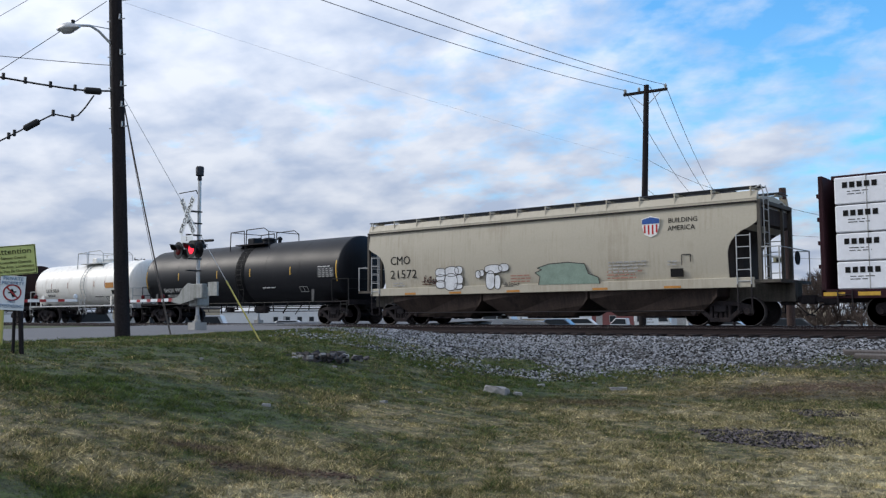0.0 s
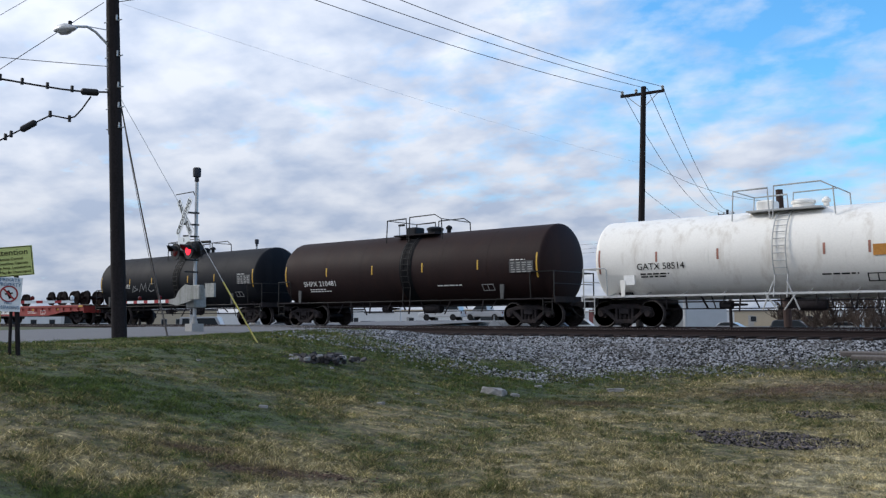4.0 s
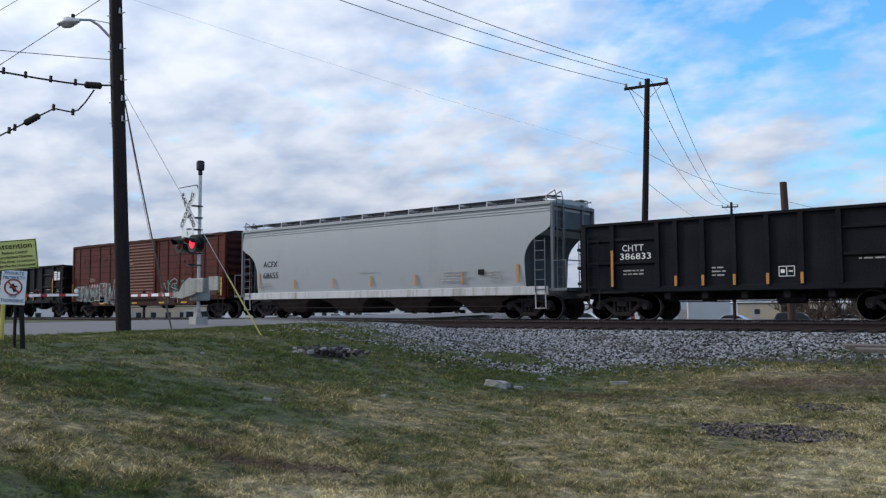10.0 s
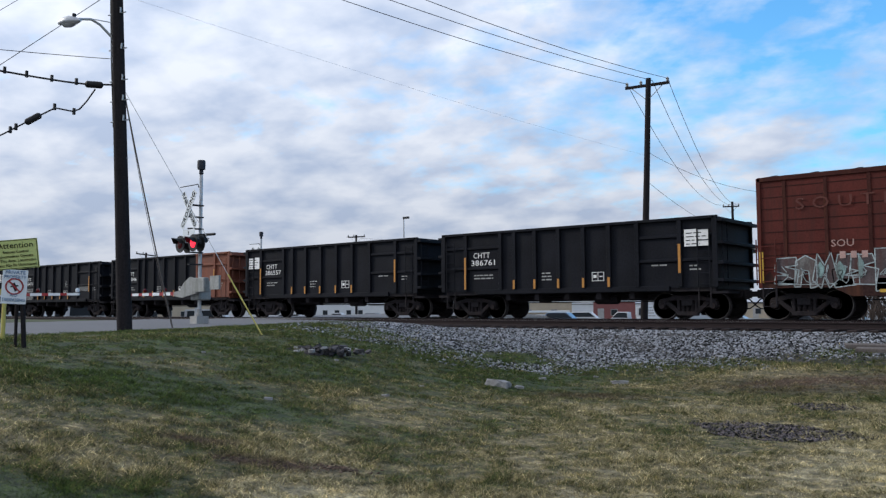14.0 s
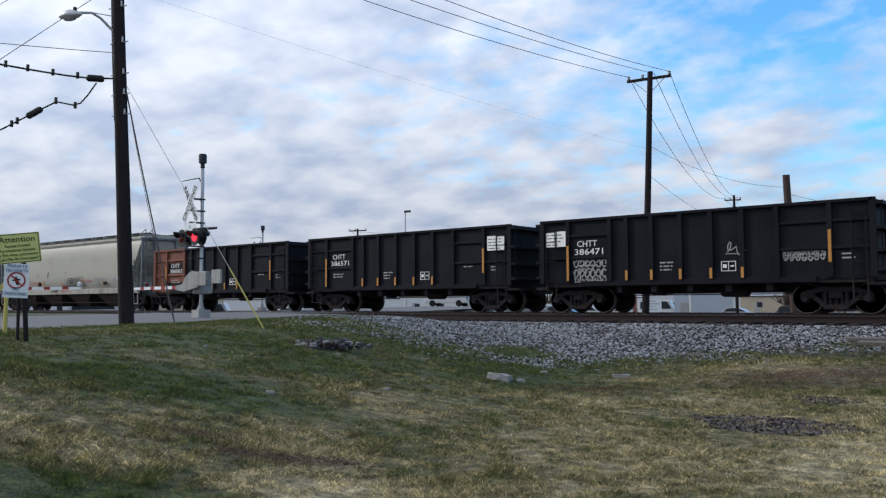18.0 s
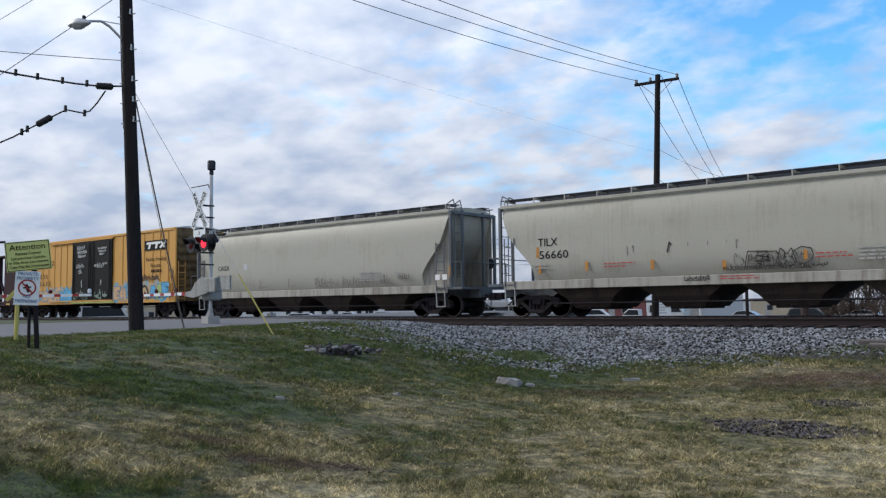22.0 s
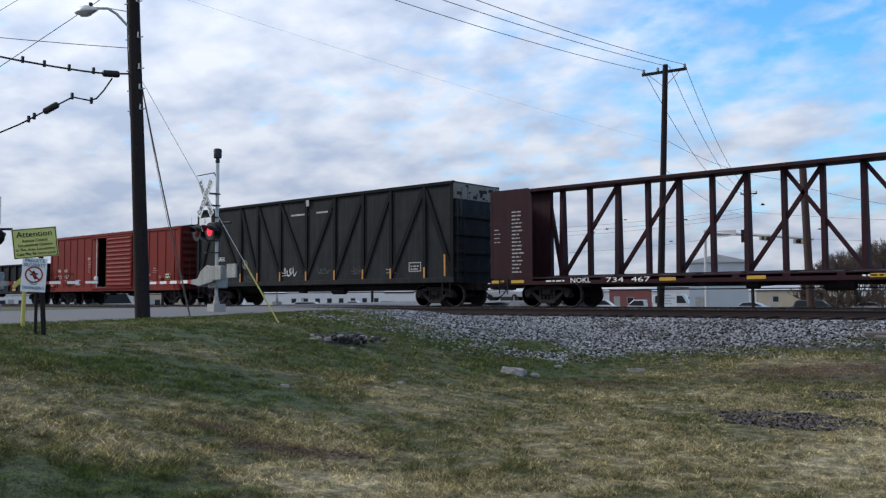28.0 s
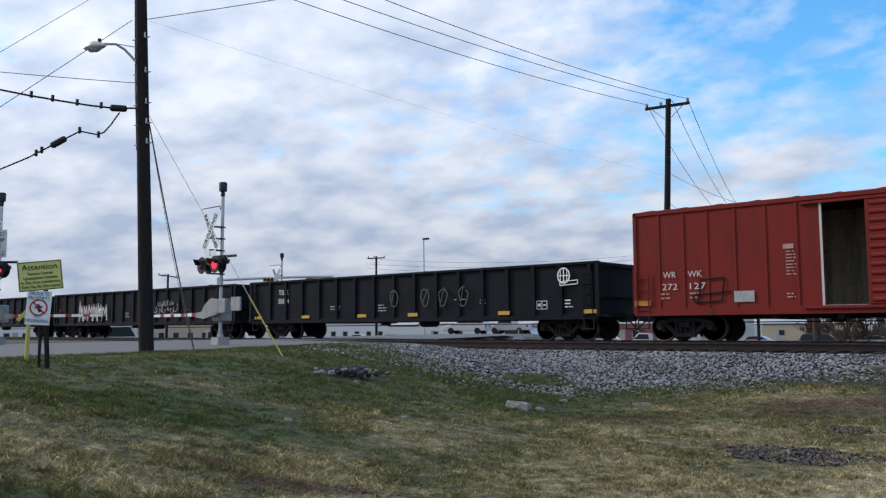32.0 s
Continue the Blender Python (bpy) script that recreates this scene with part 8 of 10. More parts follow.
        L(ma("MAXIMUM", ma("MINIMUM", ma("MULTIPLY", ma("SUBTRACT", sep.outputs["Y"], 32.0), 0.4), 1.0), 0.0), lot.inputs["Factor"])
        L(g, lot.inputs["A"])
        lot.inputs["B"].default_value = (0.19, 0.185, 0.18, 1)
        g = lot.outputs["Result"]
    f = rampof(fine, [(0.3, (0.30, 0.30, 0.30)), (0.7, (0.95, 0.92, 0.86))])
    if blades:
        f = rampof(ma("FRACT", ma("MULTIPLY", geo.outputs["Random Per Island"], 97.0), 0.0), [(0.0, (0.42, 0.44, 0.4)), (0.55, (1.05, 1.05, 1.0)), (1.0, (2.1, 2.05, 1.95))])
    # light clumps a hand's width across; shaded gaps between them painted dark by noise
    clump = rampof(ma("ADD", ma("MULTIPLY", nz(5.5, 4, 0.65), 0.6), ma("MULTIPLY", nz(21.0, 3, 0.6), 0.4)), [(0.38, (0.42, 0.43, 0.40)), (0.50, (0.95, 0.95, 0.93)), (0.62, (1.75, 1.68, 1.58))])
    mk = N("ShaderNodeMix")
    mk.data_type, mk.blend_type = "RGBA", "MULTIPLY"
    mk.inputs["Factor"].default_value = 1.0
    L(f, mk.inputs["A"])
    L(clump, mk.inputs["B"])
    f = mk.outputs["Result"]
    mx = N("ShaderNodeMix")
    mx.data_type, mx.blend_type = "RGBA", "MULTIPLY"
    mx.inputs["Factor"].default_value = 1.0
    L(g, mx.inputs["A"])
    L(f, mx.inputs["B"])
    L(mx.outputs["Result"], p.inputs["Base Color"])
    if blades:
        # thin leaves let some light through
        tr, ms = N("ShaderNodeBsdfTranslucent"), N("ShaderNodeMixShader")
        L(mx.outputs["Result"], tr.inputs["Color"])
        ms.inputs[0].default_value = 0.45
        L(p.outputs[0], ms.inputs[1])
        L(tr.outputs[0], ms.inputs[2])
        L(ms.outputs[0], nt.nodes["Material Output"].inputs["Surface"])
    if not blades:
        b = N("ShaderNodeBump")
        b.inputs["Strength"].default_value, b.inputs["Distance"].default_value = 0.8, 0.05
        L(fine, b.inputs["Height"])
        L(b.outputs[0], p.inputs["Normal"])
    return m


M["lawn"], M["blades"] = grass_ground_material(), grass_ground_material("grass_blades", True)
XS = [-3000, -1200, -600, -300, -180, -120] + steps(-90, 14, 0.75) + [20, 30, 50, 90, 200, 600, 1200, 3000]
YS = [-3000, -1000, -300, -100, -40, -15] + steps(-6, 40, 0.6) + [46, 55, 70, 100, 160, 300, 700, 1500, 3000]
ground = new("ground", grid_mesh("ground", XS, YS, ground_z, M["lawn"]))
tagged(ground, "patchy green and straw-coloured lawn rising to the track", "ground", kind="structure")


def build_road():
    us, vs = steps(-30, 60, 1.0), steps(0.0, ROAD_W, 0.6)
    left = Vector((-ROAD_DIR.y, ROAD_DIR.x))
    co, n = [], len(vs)
    for u in us:
        for v in vs:
            p = ROAD_A + ROAD_DIR * u + left * v
            crown = 0.05 * (1 - ((v - ROAD_W / 2) / (ROAD_W / 2)) ** 2)
            co.append((p.x, p.y, -0.035 + crown - (0.02 if p.y > 22 else 0)))
    fs = [(i * n + j, i * n + j + 1, (i + 1) * n + j + 1, (i + 1) * n + j) for i in range(len(us) - 1) for j in range(n - 1)]
    me = bpy.data.meshes.new("road")
    me.from_pydata(co, [], fs)
    me.materials.append(M["asphalt"])
    tagged(new("road", me), "worn pale asphalt road over the crossing", "road", kind="structure")


build_road()


def rail_mesh():
    def build():
        bm = B()
        prof = [(-0.07, -0.17), (0.07, -0.17), (0.07, -0.155), (0.012, -0.135), (0.012, -0.045), (0.035, -0.035), (0.036, -0.006), (0.03, 0.0), (-0.03, 0.0), (-0.036, -0.006), (-0.035, -0.035), (-0.012, -0.045), (-0.012, -0.135), (-0.07, -0.155)]
        prism(bm, prof, "x", -260, 220)
        me = mesh_of("rail", bm, M["rail"])
        me.materials.append(M["railhead"])
        for f in me.polygons:
            if f.center.z > -0.003:
                f.material_index = 1
        return me
    return shared("rail", build)


def build_tracks():
    rnd = random.Random(3)

    def tie():
        bm = B()
        box(bm, -0.115, 0.115, -1.3, 1.3, -0.36, -0.178)
        return mesh_of("tie", bm, M["tie"], False, 0.012)
    tie_me = shared("tie", tie)
    for y, near in ((NEAR_TRACK_Y, True), (TRACK_Y, False)):
        track = thing("railway_track", "steel rails on dark wooden ties in grey ballast", "railway track", pose(0, y, 0), kind="structure")
        for s in (-1, 1):
            part("rail", rail_mesh(), None, track, at=pose(0, s * 0.7525, 0))
        if near:
            u = -62.0
            while u < 6:
                part("tie", tie_me, None, track, at=pose(u, rnd.uniform(-0.05, 0.05), rnd.uniform(-0.008, 0.0), 0, 0, rnd.uniform(-1, 1)))
                u += 0.53
            bm, rest = B(), [u for u in steps(-230, -62.6, 0.55)] + [u for u in steps(6.5, 120, 0.55)]
        else:
            bm, rest = B(), steps(-230, 120, 0.55)
        for u in rest:
            box(bm, u - 0.115, u + 0.115, -1.3, 1.3, -0.36, -0.178)
        tagged(part("far_ties", bm, M["tie"], track), kind="stuff")
    # the bed under both tracks
    bm = B()
    prof = [(18.6, -1.05), (21.5, -0.46), (22.8, -0.27), (30.2, -0.27), (32.5, -0.6), (32.5, -1.2), (18.6, -1.2)]
    prism(bm, prof, "x", -250, 200)
    tagged(new("ballast_bed", mesh_of("ballast_bed", bm, M["bed_soil"])), "grey crushed-stone ballast bed", "ballast", kind="structure")


build_tracks()
# ---- poles, wires, signals and signs ----


def polar(turn, up, r):
    """A place seen from the camera's stand: degrees to the left, degrees up, metres along the ground."""
    a = radians(turn)
    return Vector((-math.sin(a) * r, math.cos(a) * r, EYE_Z + math.tan(radians(up)) * r))


def on_ground(turn, r, sink=0.0):
    p = polar(turn, 0, r)
    return Vector((p.x, p.y, ground_z(p.x, p.y) - sink))


def sag_points(a, b, sag, n=14):
    a, b = Vector(a), Vector(b)
    return [a.lerp(b, i / n) - Vector((0, 0, sag * 4 * (i / n) * (1 - i / n))) for i in range(n + 1)]


def wire(name, label, a, b, sag=0.0, r=0.008, material=None, n=14, group=""):
    bm = B()
    path_bar(bm, sag_points(a, b, sag, n), r, 5)
    ob = new(name, mesh_of(name, bm, material or M["cable"], True))
    return tagged(ob, label, "wire", group)


def tapered(bm, a, b, r0, r1, n=14, cuts=8, wob=0.0):
    a, b = Vector(a), Vector(b)
    rings = []
    for i in range(cuts + 1):
        c, r = a.lerp(b, i / cuts), r0 + (r1 - r0) * i / cuts
        rings.append([bm.verts.new(c + Vector((math.cos(k) * r * (1 + wob * math.sin(3 * k + i)), math.sin(k) * r, 0))) for k in (2 * math.pi * j / n for j in range(n))])
    for p, q in zip(rings, rings[1:]):
        for j in range(n):
            bm.faces.new((p[j], p[(j + 1) % n], q[(j + 1) % n], q[j]))
    bm.faces.new(rings[0][::-1])
    bm.faces.new(rings[-1])
    return bm


def insulator(parent, p):
    bm = B()
    lathe(bm, [(0, 0.03), (0.06, 0.075), (0.09, 0.05), (0.13, 0.08), (0.17, 0.04), (0.20, 0.03)], "z", 10, p)
    part("insulator", bm, M["grey_ink"], parent, smooth=True)


POLE_A = on_ground(59.83, 20.0)
POLE_A_TOP = polar(61.05, 25.6, 20.0)


def near_pole():
    base, top = POLE_A, POLE_A_TOP
    pole = thing("utility_pole", "tall dark wooden utility pole with a street lamp arm", "utility pole", Matrix.Translation(base))
    bm = B()
    tapered(bm, (0, 0, -0.4), top - base, 0.165, 0.115, 16, 14, 0.03)
    part("shaft", bm, M["wood_pole"], pole, smooth=True)

    def at(k):
        return (top - base) * k
    # crossarm near the top, out along the line of the road
    z = top - base
    bm = B()
    c = at(0.955)
    d = Vector((0.95, -0.3, 0)).normalized()
    s = Vector((-d.y, d.x, 0)) * 0.05
    for q in (1,):
        a, b = c - d * 1.2 + s * 3, c + d * 1.2 + s * 3
        up = Vector((0, 0, 0.055))
        vs = [bm.verts.new(p) for p in (a - s - up, a + s - up, a + s + up, a - s + up, b - s - up, b + s - up, b + s + up, b - s + up)]
        for f in ((0, 1, 2, 3), (7, 6, 5, 4), (0, 4, 5, 1), (1, 5, 6, 2), (2, 6, 7, 3), (3, 7, 4, 0)):
            bm.faces.new([vs[i] for i in f])
    part("crossarm", bm, M["wood_grey"], pole)
    for u in (-1.1, -0.2, 1.1):
        insulator(pole, c + d * u + s * 3 + Vector((0, 0, 0.05)))
    # lamp bracket
    lamp = polar(63.3, 17.45, 19.7) - base
    root, root2 = polar(60.95, 16.75, 20.0) - base, polar(60.95, 17.65, 20.0) - base
    bm = B()
    mid = root.lerp(lamp, 0.55) + Vector((0, 0, 0.22))
    path_bar(bm, [root, root.lerp(mid, 0.6) + Vector((0, 0, 0.05)), mid, lamp + Vector((0.05, 0, 0.05))], 0.028, 8)
    part("lamp_arm", bm, M["galv"], pole, smooth=True)
    bm = B()
    bar(bm, root2, mid + Vector((0, 0, 0.01)), 0.012)
    part("tie_rod", bm, M["galv"], pole)
    bm = B()
    lathe(bm, [(-0.30, 0.02), (-0.28, 0.05), (-0.15, 0.115), (0.02, 0.135), (0.15, 0.10), (0.26, 0.05), (0.30, 0.03)], "x", 16)
    for v in bm.verts:
        if v.co.z < 0:
            v.co.z *= 0.55
    head = part("lamp_head", bm, M["galv"], pole, smooth=True, at=Matrix.Translation(lamp + Vector((-0.08, -0.03, 0))) @ pose(0, 0, 0, 0, 0, 20))
    bm = B()
    lathe(bm, [(-0.20, 0.02), (-0.13, 0.09), (0.0, 0.105), (0.10, 0.08), (0.16, 0.02)], "x", 14, (0, 0, -0.03))
    for v in bm.verts:
        v.co.z = -0.03 + (v.co.z + 0.03) * 0.8 if v.co.z < -0.03 else -0.03
    part("lamp_lens", bm, M["alum"], head, smooth=True)
    bm = B()
    lathe(bm, [(0, 0.04), (0.06, 0.04), (0.07, 0.02)], "z", 10, (0.12, 0, 0.11))
    part("photocell", bm, M["signal_black"], head, smooth=True)
    # hardware down the shaft
    for k in (0.46, 0.505, 0.55, 0.62, 0.70):
        bm = B()
        p = at(k)
        bar(bm, p + Vector((-0.22, -0.1, 0)), p + Vector((0.24, 0.06, 0.02)), 0.014)
        bar(bm, p + Vector((0.15, -0.02, 0)), p + Vector((0.16, -0.02, 0.12)), 0.02)
        part("bracket_bolt", bm, M["galv"], pole)
    bm = B()
    path_bar(bm, [at(0.80) + Vector((-0.16, -0.06, 0)), at(0.60) + Vector((-0.19, -0.07, 0)), at(0.45) + Vector((-0.18, -0.07, 0)), at(0.44) + Vector((-0.12, -0.05, 0))], 0.012)
    part("drop_cable", bm, M["cable"], pole)
    return pole


near_pole()
LEFT_OFF = 30.0     # cables leave the picture and end well outside it


def strung(name, label, pts, r, boxes=(), marks=()):
    """A hung cable through places, with splice cases and clips on it."""
    ob = thing(name, label, "cable")
    bm = B()
    path_bar(bm, pts, r, 6)
    part("cable", bm, M["cable"], ob, smooth=True)
    for a, b, q in boxes:
        bm = B()
        a, b = Vector(a), Vector(b)
        bar(bm, a, a.lerp(b, 0.1), q * 0.5, 10, q)
        bar(bm, a.lerp(b, 0.1), a.lerp(b, 0.9), q, 10)
        bar(bm, a.lerp(b, 0.9), b, q, 10, q * 0.5)
        part("splice_case", bm, M["cable"], ob, smooth=True)
    for p in marks:
        bm = B()
        p = Vector(p)
        box(bm, p.x - 0.025, p.x + 0.025, p.y - 0.025, p.y + 0.025, p.z - 0.05, p.z + 0.09)
        part("clip", bm, M["cable"], ob)
    return ob


def cables():
    R = 20.0
    a = [polar(60.9, 13.95, R), polar(61.6, 13.9, R), polar(62.5, 13.85, R), polar(63.6, 13.88, R), polar(65.2, 13.98, R), polar(67.2, 14.13, R), polar(70, 14.4, R + 1), polar(75, 15.0, R + 3)]
    strung("telephone_cable", "thick black telephone cable with a splice case, hung from the pole", a, 0.022, [(polar(61.45, 13.87, R), polar(62.5, 13.85, R), 0.075)], [polar(63.0, 13.9, R), polar(64.4, 13.95, R), polar(65.8, 14.05, R), polar(67.0, 14.15, R)])
    b = [polar(61.9, 13.6, R), polar(62.4, 12.8, R), polar(62.8, 12.3, R), polar(63.2, 12.15, R), polar(64.17, 12.27, R), polar(65.56, 11.4, R), polar(67.06, 10.42, R), polar(70, 8.8, R + 0.5), polar(76, 6.0, R + 2)]
    strung("telephone_cable", "looped black telephone drop with a splice case", b, 0.018, [(polar(64.95, 11.8, R), polar(65.8, 11.22, R), 0.07)], [polar(64.2, 12.28, R), polar(63.1, 12.1, R), polar(66.3, 10.9, R), polar(66.6, 10.7, R)])
    wire("overhead_wire", "thin black wire leaving the near pole", polar(60.9, 15.5, R), polar(72, 15.2, R), 0.02, 0.008)
    wire("overhead_wire", "thin black wire leaving the near pole", polar(61.3, 19.25, R), polar(74, 8.6, R), 0.0, 0.008)
    wire("overhead_wire", "thin black wire leaving the near pole", polar(61.3, 22.0, R), polar(74, 12.2, R), 0.0, 0.006)
    # guys
    wire("guy_wire", "steel guy wire from the pole to the ground", polar(60.5, 15.0, 19.95), on_ground(57.0, 22.0), 0.12, 0.017, M["wood_grey"])
    wire("guy_wire", "second steel guy wire from the pole to the ground", polar(60.5, 15.2, 20.05), on_ground(57.05, 22.3), 0.3, 0.006, M["wood_grey"])


cables()


def guy_guard():
    foot = on_ground(51.17, 18.0, 0.15)
    head = polar(60.2, 13.7, 20.0)
    wire("guy_wire", "thin guy wire running to a yellow guard", head, foot, 0.0, 0.007, M["galv"])
    d = (head - foot).normalized()
    end = foot + d * 1.68
    ob = thing("guy_guard", "faded yellow plastic guy wire guard leaning from the grass", "guy guard", Matrix.Translation(foot))
    bm = B()
    bar(bm, (0, 0, 0), end - foot, 0.016, 8, 0.016)
    part("tube", bm, M["post_yellow"], ob, smooth=True)


guy_guard()


def arm_pole(name, label, foot, top, arm, r0, r1, wood="wood_pole"):
    ob = thing(name, label, "utility pole", Matrix.Translation(foot))
    t = top - foot
    bm = B()
    tapered(bm, (0, 0, -0.4), t, r0, r1, 12, 10, 0.03)
    part("shaft", bm, M[wood], ob, smooth=True)
    if arm:
        a, b = arm
        a, b = a - foot, b - foot
        d = (b - a).normalized()
        n = Vector((-d.y, d.x, 0)).normalized() * 0.05
        up = Vector((0, 0, 0.06))
        bm = B()
        vs = [bm.verts.new(p) for p in (a - n - up, a + n - up, a + n + up, a - n + up, b - n - up, b + n - up, b + n + up, b - n + up)]
        for f in ((0, 1, 2, 3), (7, 6, 5, 4), (0, 4, 5, 1), (1, 5, 6, 2), (2, 6, 7, 3), (3, 7, 4, 0)):
            bm.faces.new([vs[i] for i in f])
        part("crossarm", bm, M["wood_pole"], ob)
        c = a.lerp(b, 0.5)
        for k in (0.12, 0.88):
            bm = B()
            bar(bm, a.lerp(b, k), c - Vector((0, 0, 0.7)), 0.018)
            part("arm_brace", bm, M["galv"], ob)
        for k in (0.04, 0.36, 0.96):
            insulator(ob, a.lerp(b, k) + Vector((0, 0, 0.06)))
    return ob


ARM_L, ARM_R = polar(27.25, 14.20, 40.0), polar(24.42, 14.42, 39.4)
POLE_B = on_ground(26.4, 40.0)
arm_pole("utility_pole", "dark wooden utility pole with a crossarm behind the tracks", POLE_B, polar(25.75, 14.75, 39.7), (ARM_L, ARM_R), 0.17, 0.12)
FAR_L, FAR_R = polar(21.3, 6.35, 90.0), polar(20.3, 6.35, 90.0)
arm_pole("utility_pole", "distant wooden utility pole with a crossarm", on_ground(20.7, 90.0), polar(20.72, 6.65, 90.0), (FAR_L, FAR_R), 0.17, 0.12)
POLE_C = on_ground(17.3, 42.0)
arm_pole("utility_pole", "short brown wooden pole beyond the tracks", POLE_C, polar(17.6, 7.75, 42.0), None, 0.19, 0.16, "pole_brown")
arm_pole("utility_pole", "distant utility pole with a crossarm", on_ground(45.3, 95.0), polar(45.33, 4.9, 95.0), (polar(45.9, 4.75, 95.0), polar(44.75, 4.8, 95.0)), 0.16, 0.11)
arm_pole("utility_pole", "distant utility pole with a crossarm", on_ground(58.7, 100.0), polar(58.7, 3.6, 100.0), (polar(59.3, 3.55, 100.0), polar(58.1, 3.4, 100.0)), 0.16, 0.11)


def overhead():
    g = "overhead power wires"
    top = POLE_A_TOP
    for k, px, sag in ((0.04, (-1.0, 0.3), 0.32), (0.62, (-0.1, 0.05), 0.30), (0.96, (1.0, -0.3), 0.40)):
        a = ARM_L.lerp(ARM_R, k) + Vector((0, 0, 0.2))
        b = Vector((top.x + px[0], top.y + px[1], top.z - 0.3))
        wire("overhead_wire", "black power wire between two poles", a, b, sag, 0.012, group=g, n=24)
        c = FAR_L.lerp(FAR_R, k) + Vector((0, 0, 0.2))
        wire("overhead_wire", "black power wire running to a distant pole", a, c, 1.6, 0.014, group=g, n=20)
    wire("overhead_wire", "thin black wire strung between two poles", polar(60.2, 19.3, 20.0), polar(26.0, 9.85, 39.9), 0.15, 0.0026, M["galv"], group=g, n=24)
    wire("overhead_wire", "black wire passing high overhead", polar(60.4, 19.4, 20.0), polar(28, 25.0, 20.0), 0.1, 0.009, group=g)
    # lower wires to the short pole and beyond
    wire("overhead_wire", "thin cable strung to the short pole", polar(25.95, 10.1, 39.9), polar(17.65, 7.0, 42.0), 0.45, 0.008, group=g)
    wire("overhead_wire", "thin cable strung to a distant pole", polar(26.0, 8.2, 39.9), polar(20.8, 5.0, 90.0), 0.6, 0.010, group=g)
    wire("overhead_wire", "thin cable running on past the short pole", polar(17.6, 6.6, 42.0), polar(5, 4.6, 60.0), 0.6, 0.009, group=g)
    for e0, e1 in ((4.75, 5.5), (4.4, 5.25), (4.1, 5.0), (3.0, 3.9)):
        wire("overhead_wire", "thin black wire far beyond the tracks", polar(46.0, e0, 96.0), polar(20.6, e1, 91.0), 1.2, 0.012, group=g, n=20)
    for e0, e1 in ((5.2, 4.2), (3.7, 3.6)):
        wire("overhead_wire", "thin black wire far beyond the tracks", polar(20.7, e0, 90.0), polar(-5, e1, 100.0), 1.2, 0.012, group=g, n=20)


overhead()


# -- crossing signals --
def flasher(parent, m, lit, back=True):
    bm = B()
    lathe(bm, [(-0.01, 0.02), (-0.01, 0.26), (0.01, 0.26), (0.03, 0.14), (0.16, 0.12), (0.18, 0.05)], "y", 26)
    disc = part("background_disc", bm, M["signal_black"], parent, smooth=True, at=m)
    bm = B()
    lathe(bm, [(-0.05, 0.01), (-0.05, 0.05), (-0.035, 0.12), (-0.012, 0.15)], "y", 24)
    part("lens", bm, M["lens_on"] if lit else M["lens_off"], disc, "lit red lens" if lit else "dark red lens", smooth=True)
    bm = B()
    n = 16
    rings = []
    for k in (math.pi * (0.95 * i / n - 0.475) for i in range(n + 1)):
        rings.append([bm.verts.new((r * math.sin(k), y, r * math.cos(k))) for r, y in ((0.165, 0.0), (0.175, 0.0), (0.175, -0.30 + 0.12 * abs(k)), (0.165, -0.30 + 0.12 * abs(k)))])
    for p, q in zip(rings, rings[1:]):
        for i in range(4):
            bm.faces.new((p[i], p[(i + 1) % 4], q[(i + 1) % 4], q[i]))
    bm.faces.new(rings[0][::-1])
    bm.faces.new(rings[-1])
    part("visor", bm, M["signal_black"], disc)


def crossbuck(parent, z, back=False):
    for s in (-1, 1):
        bm = B()
        slant(bm, (-0.37 * s, z - 0.54), (0.37 * s, z + 0.54), 0.235, -0.405 - 0.012 * s, -0.395 - 0.012 * s)
        blade = part("crossbuck_blade", bm, M["sign_white"], parent, "white crossbuck blade with black lettering")
        m = pose(0, -0.405 - 0.012 * s - 0.008, z, 0, -55.6 * s, 0)
        if s > 0:
            words("CROSSING", 0.215, M["black"], blade, m, width=1.2)
        else:
            words("RAIL", 0.215, M["black"], blade, pose(-0.23, -0.405 + 0.012 - 0.008, z + 0.335, 0, 55.6, 0), width=0.44)
            words("ROAD", 0.215, M["black"], blade, pose(0.23, -0.405 + 0.012 - 0.008, z - 0.335, 0, 55.6, 0), width=0.44)


